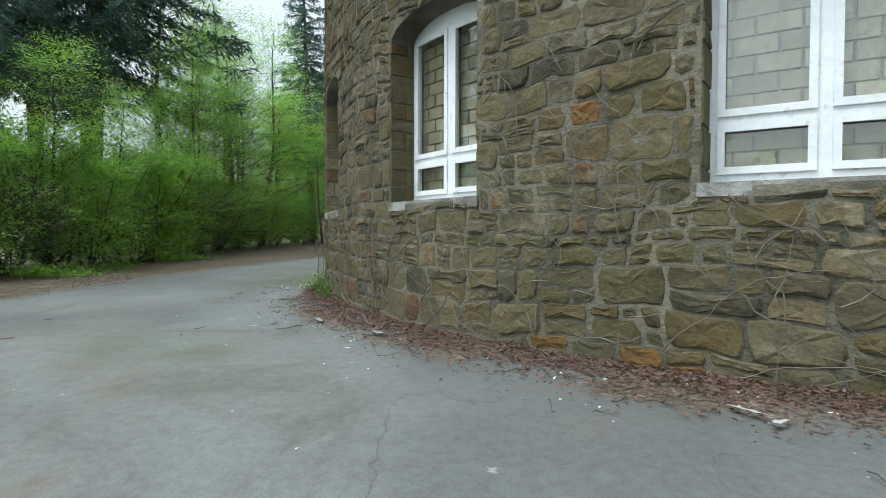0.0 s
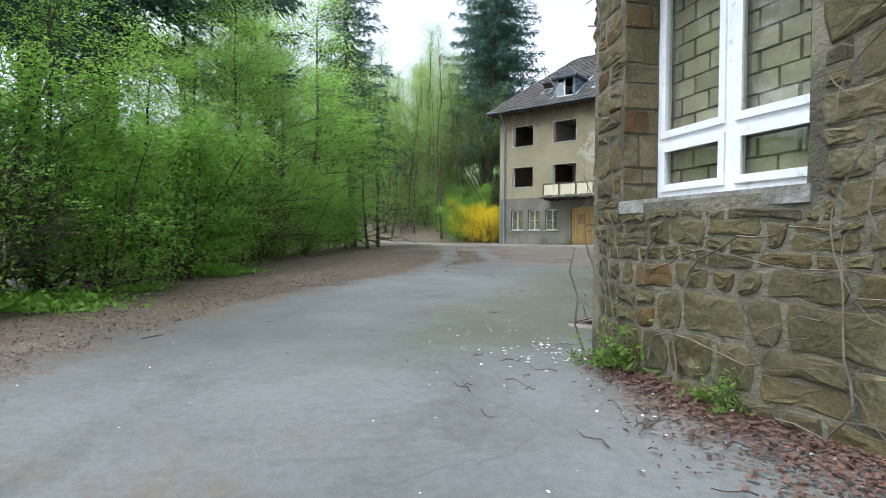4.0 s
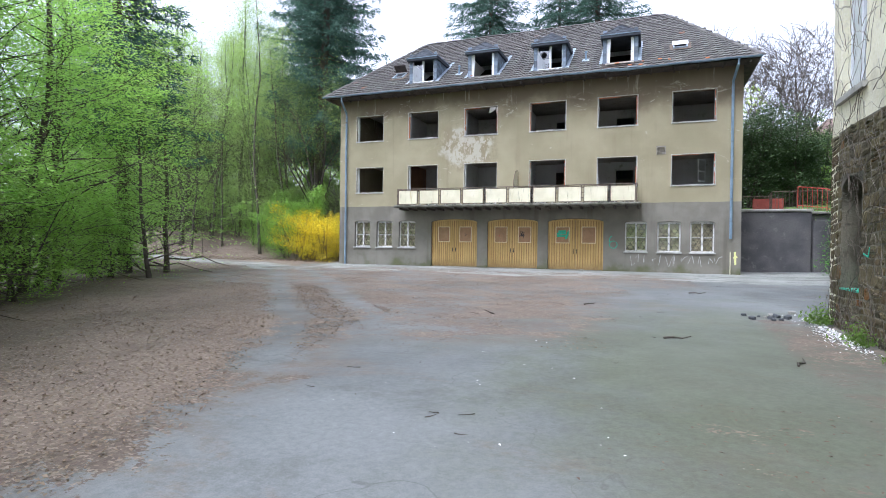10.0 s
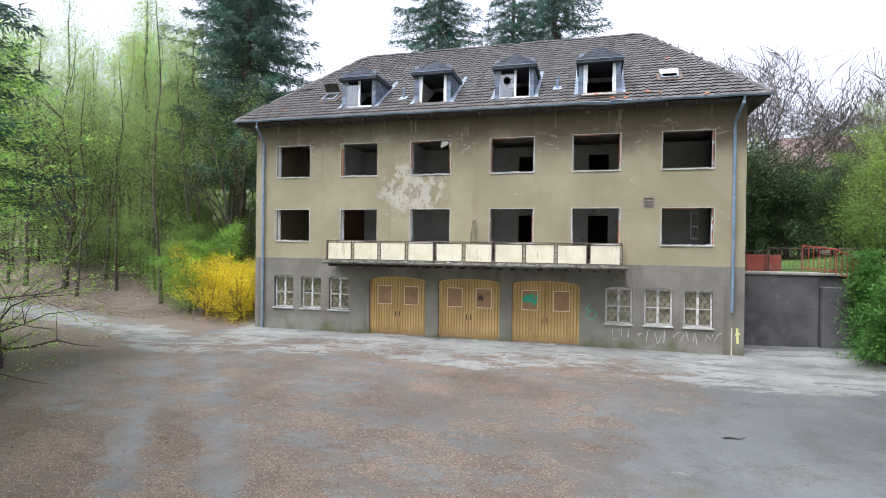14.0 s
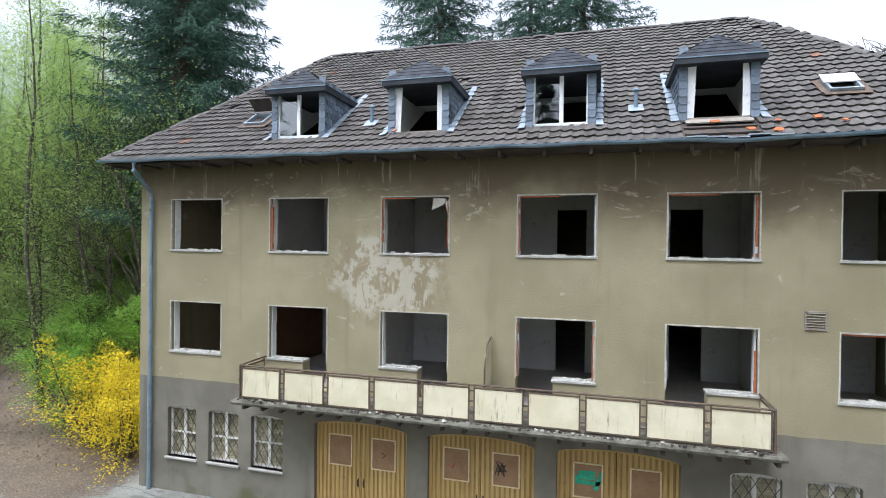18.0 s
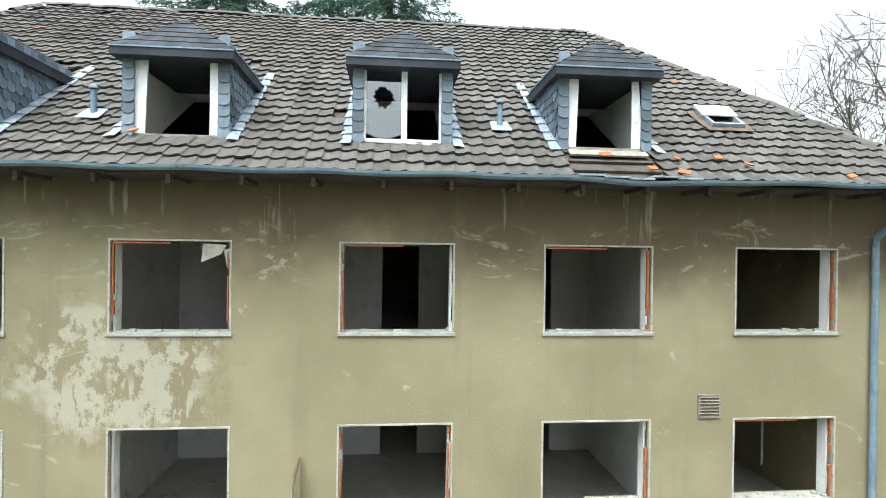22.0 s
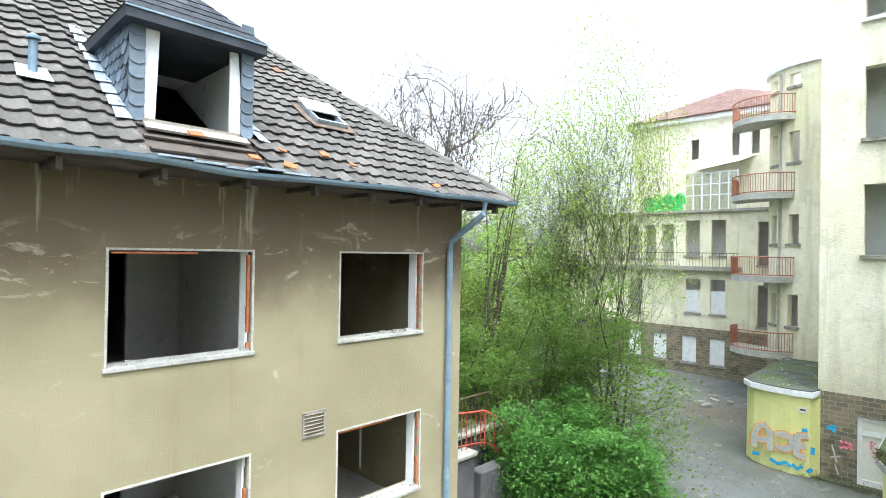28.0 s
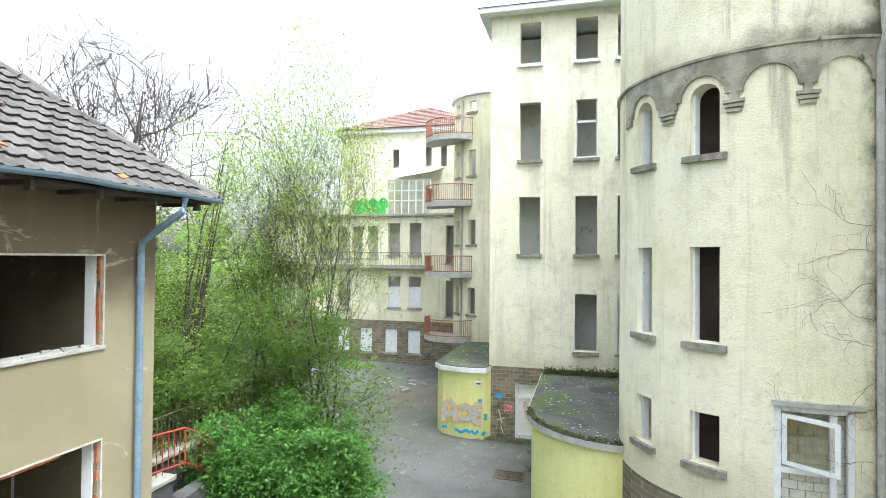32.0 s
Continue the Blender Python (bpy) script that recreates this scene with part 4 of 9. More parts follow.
def spread(lo, hi, a, b, step, grow=1.3):
    v, x, s = [], a, step
    while x > lo:
        s *= grow
        x -= s
        v.append(max(x, lo))
    v = v[::-1]
    v += [a + (b - a) * i / math.ceil((b - a) / step) for i in range(math.ceil((b - a) / step) + 1)]
    x, s = b, step
    while x < hi:
        s *= grow
        x += s
        v.append(min(x, hi))
    return v


def build_ground():
    xs, ys = spread(-900, 900, -46, 26, 0.36), spread(-900, 900, -9, 46, 0.36)
    for vals, cuts in ((xs, PIT[:2]), (ys, PIT[2:])):
        for c in cuts:
            i = min(range(len(vals)), key=lambda k: abs(vals[k] - c))
            vals[i] = c
    verts = [(x, y, gz(x, y) + (0.012 * noise.noise((x * 0.8, y * 0.8, 0)) if abs(x) < 60 and abs(y) < 60 else 0)) for y in ys for x in xs]
    nx = len(xs)
    faces = []
    for j in range(len(ys) - 1):
        for i in range(nx - 1):
            if PIT[0] - 0.01 < xs[i] < PIT[1] - 0.01 and PIT[2] - 0.01 < ys[j] < PIT[3] - 0.01:
                continue
            faces.append((j * nx + i, j * nx + i + 1, (j + 1) * nx + i + 1, (j + 1) * nx + i))
    ob = pydata("ground", verts, faces, M["ground"], smooth=True)
    z = np.array([zones(x, y) for y in ys for x in xs], dtype=np.float32)
    for k, name in enumerate(("leaf", "concrete", "moss", "grass")):
        a = ob.data.attributes.new(name, 'FLOAT', 'POINT')
        a.data.foreach_set("value", np.ascontiguousarray(z[:, k]))
    return tagged(ob, "cracked grey asphalt yard edged with brown leaf litter", "ground", kind="structure")


ground = build_ground()


# ---- the garage house: three storeys under a hipped tile roof ----
FY = 33.25
BACK = 46.0
house = thing("garage_house", "derelict three-storey house with olive render and yellow garage doors", "building")


def facade(u, v, d):
    return (u, FY + d, v)


COLS = (-25.58, -22.5, -19.4, -16.1, -12.95, -9.8)
WID = (1.62, 1.66, 1.7, 1.72, 1.74, 1.75)
AZ, BZ, FLOOR1 = (7.36, 8.72), (4.62, 5.97), 3.9
LOWER = ((-26.45, -25.52, 1.74, 3.13), (-25.13, -24.2, 1.74, 3.13), (-23.82, -22.88, 1.74, 3.13), (-12.56, -11.62, 1.7, 3.06), (-11.2, -10.25, 1.7, 3.06), (-9.87, -8.92, 1.7, 3.06))
GATES = ((-21.98, -19.53), (-19.0, -16.51), (-16.02, -13.49))
DOORWAYS = {1: (0.6, 1.0), 2: (0.56, 1.0), 3: (0.0, 0.48), 4: (0.0, 0.47)}
holes = []
for c, w in zip(COLS, WID):
    holes += [(c - w / 2, c + w / 2, *AZ), (c - w / 2, c + w / 2, *BZ)]
for i, (a, b) in DOORWAYS.items():
    c, w = COLS[i], WID[i]
    holes.append((c - w / 2 + a * w, c - w / 2 + b * w, FLOOR1, BZ[0]))
holes += list(LOWER) + [(a, b, 0.5, 3.2) for a, b in GATES]
bm = sheet_wall(bmesh.new(), facade, -27.4, -7.92, 0.2, 9.75, holes, 0.36)
for a, b in GATES:
    arch_fill(bm, facade, a, b, 3.04, 3.2, 0.36)
for a, b, c, d in LOWER:
    arch_fill(bm, facade, a, b, d - 0.09, d, 0.36, 6)
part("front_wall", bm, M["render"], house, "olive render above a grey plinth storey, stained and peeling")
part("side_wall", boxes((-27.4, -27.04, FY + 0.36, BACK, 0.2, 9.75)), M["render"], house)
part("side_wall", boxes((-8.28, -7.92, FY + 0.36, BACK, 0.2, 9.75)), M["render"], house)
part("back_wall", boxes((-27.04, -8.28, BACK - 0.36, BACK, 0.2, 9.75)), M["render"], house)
# rooms behind the openings
for z0, z1 in ((0.62, 0.8), (3.62, 3.88), (6.4, 6.62), (9.3, 9.5)):
    part("floor_slab", boxes((-27.04, -8.28, FY + 0.36, BACK - 0.36, z0, z1)), M["room_floor"], house)
for zf in (3.88, 6.62):
    bm = sheet_wall(bmesh.new(), lambda u, v, d: (u, 37.6 + d, v), -27.04, -8.28, zf, zf + 2.5, [(c - 0.3, c + 0.55, zf, zf + 2.05) for c in COLS[1:5]], 0.14)
    part("corridor_wall", bm, M["inner_white"] if zf < 5 else M["inner"], house)
    for k, x in enumerate((-24.2, -20.95, -17.6, -14.5, -11.4)):
        part("room_wall", boxes((x - 0.07, x + 0.07, FY + 0.36, 37.6, zf, zf + 2.5)), M["inner_brown"] if (k == 0 and zf < 5) else M["inner_white"] if zf < 5 else M["inner"], house)

BRICKED = {(0, 1): (('l', 0.06),), (0, 2): (('l', 0.03), ('r', 0.025)), (0, 3): (('l', 0.03),), (0, 4): (('r', 0.045),), (0, 5): (('r', 0.035),), (1, 3): (('l', 0.025), ('r', 0.035)), (1, 4): (('r', 0.04),), (1, 5): (('r', 0.03),)}
# window openings: cracked trim, sills, orange brick where the frames were torn out
for row, (z0, z1) in enumerate((AZ, BZ)):
    for i, (c, w) in enumerate(zip(COLS, WID)):
        a, b = c - w / 2, c + w / 2
        bm = frame_of(bmesh.new(), facade, a - 0.014, b + 0.014, z0 - 0.01, z1 + 0.014, [(a + 0.014, b - 0.014, z0 - 0.02, z1 - 0.014)], -0.012, 0.05)
        trim = part("window_trim", bm, M["rotten"], house, "thin cracked white surround of an empty window opening")
        if row == 1 and i in DOORWAYS:
            da, db = DOORWAYS[i]
            sa, sb = (a, a + da * w) if da > 0 else (a + db * w, b)
        else:
            sa, sb = a, b
        bm = bmesh.new()
        box(bm, sa - 0.03, sb + 0.03, FY - 0.035, FY + 0.3, z0 - 0.045, z0 + 0.012, 0.006)
        rnd = random.Random(i * 7 + row)
        for k in range(9):
            x = rnd.uniform(sa + 0.05, sb - 0.1)
            y = FY + rnd.uniform(0.0, 0.2)
            s = rnd.uniform(0.02, 0.06)
            box(bm, x, x + s * 2, y, y + s, z0 + 0.012, z0 + 0.015 + s * 0.6, m=None)
        part("window_sill", bm, M["sill"], trim, "pale stone sill strewn with plaster crumbs")
        for side, wd in BRICKED.get((row, i), ()):
            side = a + 0.03 if side == "l" else b - 0.03 - wd
            z = z0 + 0.05
            while z < z1 - 0.12:
                h = rnd.uniform(0.07, 0.2)
                if rnd.random() < 0.85:
                    part("exposed_brick", box(bmesh.new(), side, side + wd * rnd.uniform(0.7, 1.0), FY + 0.012, FY + rnd.uniform(0.05, 0.075), z, min(z + h, z1 - 0.06), 0.004), M["brick_red"], trim)
                z += h
        if (row, i) in ((0, 2), (0, 3), (0, 4), (1, 5)):
            part("exposed_brick", box(bmesh.new(), a + 0.05, a + rnd.uniform(0.6, 1.5), FY + 0.01, FY + 0.06, z1 - 0.055, z1 - 0.03, 0.004), M["brick_red"], trim)
        for x in ((a + 0.004, a + 0.05), (b - 0.05, b - 0.004)):
            bm = bmesh.new()
            z = z0
            while z < z1 - 0.05:
                h = rnd.uniform(0.1, 0.4)
                box(bm, x[0], x[1] - rnd.uniform(0, 0.02), FY + 0.12, FY + 0.3, z, min(z + h, z1 - 0.01))
                z += h
            part("jamb_lining", bm, M["inner_white"], trim)

# loose scraps of board hanging in the third upper opening
bm = bmesh.new()
for pts in (((-18.95, 8.68), (-18.62, 8.66), (-18.7, 8.52), (-18.98, 8.4)), ((-18.66, 8.6), (-18.57, 8.6), (-18.6, 8.3))):
    f0 = [bm.verts.new((x, FY + 0.02, z)) for x, z in pts]
    f1 = [bm.verts.new((x, FY + 0.035, z)) for x, z in pts]
    bm.faces.new(f0)
    bm.faces.new(f1)
    for k in range(len(pts)):
        bm.faces.new((f0[k], f0[(k + 1) % len(pts)], f1[(k + 1) % len(pts)], f1[k]))
part("torn_board", bm, M["rotten"], house, "torn pale board hanging from the window head")

# ventilation grille
vent = part("wall_vent", boxes((-11.29, -11.25, FY - 0.03, FY - 0.002, 6.02, 6.36), (-10.94, -10.9, FY - 0.03, FY - 0.002, 6.02, 6.36), (-11.29, -10.9, FY - 0.03, FY - 0.002, 6.34, 6.37), (-11.29, -10.9, FY - 0.03, FY - 0.002, 6.0, 6.03)), M["wood_grey"], house, "square louvred ventilation grille")
for k in range(6):
    part("slat", box(bmesh.new(), -0.18, 0.18, -0.02, 0.02, -0.006, 0.006, m=pose(-11.095, FY - 0.018, 6.06 + k * 0.052, -35)), M["wood_grey"], vent)

# ground-floor windows: white casements, diamond bars
def lattice_window(a, b, z0, z1):
    fr = bmesh.new()
    y = FY + 0.13
    t = 0.06
    mid = (a + b) / 2
    lights = [(p, q, zz, zy) for p, q in ((a + t, mid - 0.042), (mid + 0.042, b - t)) for zz, zy in ((z0 + t, z0 + 0.62), (z0 + 0.66, z1 - t - 0.06))]
    frame_of(fr, facade, a, b, z0, z1 - 0.01, lights, 0.13, 0.19)
    w = part("lower_window", fr, M["white_old"], house, "white wooden casement behind a diamond iron grille, bricked up inside")
    part("window_sill", box(bmesh.new(), a - 0.05, b + 0.05, FY - 0.06, FY + 0.2, z0 - 0.06, z0, 0.008), M["sill"], w)
    part("pane", boxes((a + t, b - t, y + 0.025, y + 0.031, z0 + t, z1 - t)), M["glass"], w).visible_shadow = False
    bars = bmesh.new()
    s = 0.235
    for k in range(-8, 12):
        for sg in (1, -1):
            p, q = [], None
            x0 = a + k * s
            pa, pb = (x0, z0), (x0 + sg * (z1 - z0) * 0.62, z1)
            # clip the slanting bar to the opening
            n = 40
            ins = [(pa[0] + (pb[0] - pa[0]) * i / n, pa[1] + (pb[1] - pa[1]) * i / n) for i in range(n + 1)]
            ins = [c for c in ins if a + 0.02 <= c[0] <= b - 0.02 and z0 + 0.02 <= c[1] <= z1 - 0.05]
            if len(ins) > 1:
                tube(bars, [(ins[0][0], FY + 0.05, ins[0][1]), (ins[-1][0], FY + 0.05, ins[-1][1])], 0.0075, 5)
    part("iron_grille", bars, M["iron"], w)
    rnd = random.Random(round(a * 100))
    z, odd = z0 + 0.01, 0
    me = None
    while z < z1 - 0.1:
        x = a - (0.12 if odd else 0.0)
        while x < b:
            xa, xb = max(x, a) + 0.006, min(x + 0.24, b) - 0.006
            if xb - xa > 0.04:
                part("block", box(bmesh.new(), xa, xb, FY + 0.2 + rnd.uniform(0, 0.012), FY + 0.355, z + 0.006, z + 0.112, 0.006), M["block_beige"], w)
            x += 0.25
        z += 0.122
        odd ^= 1
    part("block_mortar", boxes((a, b, FY + 0.222, FY + 0.358, z0, z1 - 0.02)), M["slab"], w)


for a, b, z0, z1 in LOWER:
    lattice_window(a, b, z0, z1)

# yellow ribbed garage doors with panelled insets
def garage_door(a, b, tag):
    y = FY + 0.16
    frame_ = bmesh.new()
    for x in (a, b - 0.07):
        box(frame_, x, x + 0.07, y - 0.03, y + 0.1, 0.78, 3.04, 0.008)
    n = 12
    um, hw = (a + b) / 2, (b - a) / 2
    pts = [(um - hw * math.cos(math.pi * i / n), 3.02 + 0.16 * math.sin(math.pi * i / n)) for i in range(n + 1)]
    for (xa, za), (xb, zb) in zip(pts, pts[1:]):
        vs = [frame_.verts.new(p) for p in ((xa, y - 0.03, za - 0.06), (xb, y - 0.03, zb - 0.06), (xb, y - 0.03, zb + 0.01), (xa, y - 0.03, za + 0.01))]
        frame_.faces.new(vs)
        vs = [frame_.verts.new(p) for p in ((xa, y - 0.03, za - 0.06), (xb, y - 0.03, zb - 0.06), (xb, y + 0.06, zb - 0.06), (xa, y + 0.06, za - 0.06))]
        frame_.faces.new(vs)
    d = part("garage_door", frame_, M["door"], house, "weathered yellow double garage door with ribbed leaves " + tag)
    for side, (xa, xb) in enumerate(((a + 0.075, um - 0.006), (um + 0.006, b - 0.075))):
        # recessed sheet in the darker brown, so rib shadows are partly in its colour
        leaf = part("door_leaf", boxes((xa, xb, y + 0.018, y + 0.055, 0.83, 3.0)), M["door_dark"], d)
        ribs = 10
        for k in range(ribs):
            p = xa + (xb - xa) * (k + 0.02) / ribs
            q = xa + (xb - xa) * (k + 0.6) / ribs
            tops = [3.0 + 0.15 * math.sqrt(max(0, 1 - ((x - um) / hw) ** 2)) for x in (p, q)]
            bm = bmesh.new()
            v = [bm.verts.new(t) for t in ((p, y + 0.017, 0.83), (p, y, 0.83), (q, y, 0.83), (q, y + 0.017, 0.83), (p, y + 0.017, tops[0]), (p, y, tops[0]), (q, y, tops[1]), (q, y + 0.017, tops[1]))]
            for f in ((0, 1, 5, 4), (1, 2, 6, 5), (2, 3, 7, 6), (0, 3, 2, 1), (4, 5, 6, 7)):
                bm.faces.new([v[k2] for k2 in f])
            part("plank", bm, M["door"], leaf)
        bm = bmesh.new()
        for k in range(ribs):
            p, q = xa + (xb - xa) * k / ribs, xa + (xb - xa) * (k + 1) / ribs
            box(bm, p, q, y + 0.0172, y + 0.05, 3.001, 3.0 + 0.13 * math.sqrt(max(0.02, 1 - ((max(abs(p - um), abs(q - um))) / hw) ** 2)))
        part("head_board", bm, M["door_dark"], leaf)
        c = (xa + xb) / 2
        w, z0, z1 = 0.3, 2.06, 2.8
        part("inset_panel", boxes((c - w, c + w, y - 0.012, y + 0.01, z0, z1)), M["door_panel"], leaf, "faded brown plywood inset")
        part("moulding", boxes((c - w - 0.02, c - w + 0.012, y - 0.02, y + 0.01, z0 - 0.02, z1 + 0.02), (c + w - 0.012, c + w + 0.02, y - 0.02, y + 0.01, z0 - 0.02, z1 + 0.02), (c - w, c + w, y - 0.02, y + 0.01, z1 - 0.012, z1 + 0.02), (c - w, c + w, y - 0.02, y + 0.01, z0 - 0.02, z0 + 0.012)), M["door_trim"], leaf)
        part("bottom_rail", boxes((xa, xb, y - 0.012, y + 0.02, 0.82, 0.9)), M["door"], leaf)
        xh = um - 0.09 if side == 0 else um + 0.06
        bm = tube(bmesh.new(), [(xh, y - 0.01, 1.58), (xh, y - 0.05, 1.6), (xh, y - 0.05, 1.72), (xh, y - 0.01, 1.74)], 0.011, 6)
        box(bm, xh - 0.014, xh + 0.014, y - 0.008, y + 0.004, 1.55, 1.77)
        part("door_handle", bm, M["iron"], leaf, "dark iron pull handle")
    return d


for (a, b), tag in zip(GATES, ("", "scrawled with dark lines", "sprayed with green paint")):
    garage_door(a, b, tag)
    m = (a + b) / 2
    bm = bmesh.new()
    rnd = random.Random(round(m))
    for k in range(5):
        x = m - 0.35 + k * 0.15
        box(bm, x, x + 0.17, FY - 0.3 + rnd.uniform(0, .06), FY + 0.1, 0.74, 0.8 + rnd.uniform(0, 0.03), 0.012)
    tagged(part("threshold_stone", bm, M["slab"]), "broken concrete ramp at the foot of a garage door", "kerb stone", "garage ramps")

# ---- balcony ----
bx0, bx1, by = -23.4, -12.05, 32.2
bm = boxes((bx0 - 0.15, bx1 + 0.18, by - 0.1, FY - 0.003, 3.72, 3.84), bevel=0.015)
slab = part("balcony_slab", bm, M["mossy_slab"], house, "long mossy concrete balcony slab with a crumbling edge")
bm, last = bmesh.new(), None
for i in range(201):
    x = bx0 - 0.15 + (bx1 - bx0 + 0.33) * i / 200
    q, r = noise.noise((x * 2.3, 1, 2)), noise.noise((x * 8, 4, 2))
    row = [bm.verts.new(c) for c in ((x, by - 0.101, 3.715), (x, by - 0.15 - 0.03 * q - 0.02 * r, 3.74 + 0.015 * r), (x, by - 0.165 - 0.03 * q - 0.015 * r, 3.79 + 0.01 * q), (x, by - 0.13 - 0.02 * q, 3.835 + 0.016 * r), (x, by - 0.09, 3.848 + 0.01 * r))]
    if last:
        for k in range(4):
            bm.faces.new((last[k], last[k + 1], row[k + 1], row[k]))
    last = row
part("slab_edge", bm, M["mossy_slab"], slab, "ragged mossy slab edge")
er = random.Random(44)
for mt, n in (("slab", 50), ("wood_dark", 120), ("chip", 5)):
    bm = bmesh.new()
    for k in range(n):
        s = er.uniform(0.012, 0.04)
        box(bm, -s, s, -s * 0.7, s * 0.7, -0.008, s * 0.6, m=pose(er.uniform(bx0, bx1), by - er.uniform(0.04, 0.14), 3.852, er.uniform(-20, 20), er.uniform(-20, 20), er.uniform(0, 180)))
    tagged(part("crumb_strip", bm, M[mt], slab), kind="stuff")
for k in range(24):
    x = bx0 + 0.1 + k * 0.49
    part("joist", boxes((x, x + 0.07, by - 0.05, FY - 0.004, 3.61, 3.717)), M["wood_dark"], slab)
N = 10
pw = (bx1 - bx0) / N
for k in range(N):
    x = bx0 + k * pw
    bm = boxes((x + 0.075, x + pw - 0.075, by - 0.008, by + 0.008, 3.91, 4.56), bevel=0.004)
    pn = part("balcony_panel", bm, M["panel"], house, "cream cement board in a rusty steel frame")
    fr = bmesh.new()
    for r in ((x + 0.045, x + 0.075, 3.88, 4.62), (x + pw - 0.075, x + pw - 0.045, 3.88, 4.62)):
        box(fr, r[0], r[1], by - 0.018, by + 0.018, r[2], r[3])
    for z in (3.885, 4.56):
        box(fr, x + 0.075, x + pw - 0.075, by - 0.016, by + 0.016, z, z + 0.028)
    part("panel_frame", fr, M["rail"], pn)
    mid = bmesh.new()
    for z in (4.05, 4.28, 4.5):
        box(mid, x - 0.045, x + 0.045, by - 0.008, by + 0.008, z, z + 0.03)
    part("post_link", mid, M["rail"], pn)
bm = tube(bmesh.new(), [(bx0, by, 4.64), (bx1, by, 4.64)], 0.022, 6)
for x in (bx0, bx1):
    tube(bm, [(x, by, 4.64), (x, FY - 0.01, 4.66)], 0.022, 6)
    tube(bm, [(x, by, 3.84), (x, by, 4.64)], 0.022, 6)
part("top_rail", bm, M["rail"], house, "thin rusty handrail")
for x in (bx0, bx1):
    p = part("balcony_panel", boxes((x - 0.008, x + 0.008, by + 0.08, FY - 0.1, 3.96, 4.56)), M["panel"], house)
    part("panel_frame", boxes((x - 0.015, x + 0.015, by + 0.05, by + 0.08, 3.88, 4.62), (x - 0.015, x + 0.015, FY - 0.1, FY - 0.07, 3.88, 4.62), (x - 0.014, x + 0.014, by + 0.08, FY - 0.1, 4.56, 4.59), (x - 0.014, x + 0.014, by + 0.08, FY - 0.1, 3.93, 3.96)), M["rail"], p)
bm = bmesh.new()
prof = ((FY - 0.75, 3.85), (FY - 0.75, 4.95), (FY - 0.45, 5.42), (FY - 0.02, 5.5), (FY - 0.02, 3.85))
fa = [bm.verts.new((-17.53, y, z)) for y, z in prof]
fb = [bm.verts.new((-17.5, y, z)) for y, z in prof]
bm.faces.new(fa)
bm.faces.new(fb)
for k in range(5):
    bm.faces.new((fa[k], fa[(k + 1) % 5], fb[(k + 1) % 5], fb[k]))
sc = part("balcony_screen", bm, M["panel"], house, "upright cream privacy screen between two balcony halves")
part("screen_frame", tube(bmesh.new(), [(-17.515, y, z) for y, z in prof[:4]], 0.02, 6), M["rail"], sc)

# ---- roof ----
EX0, EX1, EY, EZ = -28.02, -7.36, 32.5, 9.68
RX0, RX1, RY, RZ = -24.97, -10.92, 39.6, 14.6
SLEN = math.hypot(RY - EY, RZ - EZ)
SY, SZ = (RY - EY) / SLEN, (RZ - EZ) / SLEN


def slope(x, s, h=0.0):
    """A point of the front roof: s metres up from the eave, h above the deck."""
    return (x, EY + SY * s - SZ * h, EZ + SZ * s + SY * h)


DORM = (-22.55, -19.35, -16.05, -12.88)
DW = 0.74
dholes = [(c - 0.71, c + 0.71, 1.04, 3.85) for c in DORM]
bm = sheet_wall(bmesh.new(), lambda u, v, d: slope(u, v, -d), RX0, RX1, 0, SLEN, dholes, 0.1)
for xe, xr in ((EX0, RX0), (EX1, RX1)):
    for h in (0.0, -0.1):
        bm.faces.new([bm.verts.new(p) for p in (slope(xe, 0, h), slope(xr, 0, h), slope(xr, SLEN, h))])
    e = 2 * RY - EY
    bm.faces.new([bm.verts.new(p) for p in ((xe, EY, EZ), (xr, RY, RZ), (xe, e, EZ))])
bm.faces.new([bm.verts.new(p) for p in ((RX0, RY, RZ), (RX1, RY, RZ), (EX1, 2 * RY - EY, EZ), (EX0, 2 * RY - EY, EZ))])
roof = part("roof", bm, M["wood_dark"], house, "hipped roof of mossy brown interlocking tiles with slipped pieces")
for r in ((EX0 + 0.06, EX1 - 0.06, EY + 0.06, FY - 0.003, 9.60, 9.63), (EX1 - 0.5, EX1 - 0.06, FY, BACK, 9.60, 9.63), (EX0 + 0.06, EX0 + 0.55, FY, BACK, 9.60, 9.63)):
    part("soffit", boxes(r), M["wood_dark"], roof, "blackened eaves boarding")
k = 0
x = EX0 + 0.3
while x < EX1 - 0.2:
    bm = box(bmesh.new(), x - 0.04, x + 0.04, EY + 0.1, FY - 0.004, 9.54, 9.6)
    box(bm, x - 0.03, x + 0.03, EY + 0.02, EY + 0.12, 9.47, 9.6)
    part("rafter_end", bm, M["wood_dark"], roof)
    x += 0.95
    k += 1
# gutter, sagging under the last dormer
bm = bmesh.new()
prev = None
for i in range(84):
    x = EX0 + (EX1 - EX0) * i / 83
    dip = -0.05 * math.exp(-((x + 12.4) / 0.9) ** 2) + 0.01 * math.sin(i * 0.9)
    ring = []
    for j in range(7):
        a = math.pi * j / 6
        ring.append(bm.verts.new((x, EY - 0.07 - 0.07 * math.cos(a), EZ + 0.02 + dip - 0.07 * math.sin(a))))
    if prev:
        for j in range(6):
            bm.faces.new((prev[j], prev[j + 1], ring[j + 1], ring[j]))
    prev = ring
bmesh.ops.solidify(bm, geom=bm.faces[:], thickness=0.006)
part("gutter", bm, M["pipe"], roof, "half-round zinc gutter, bent under the last dormer")
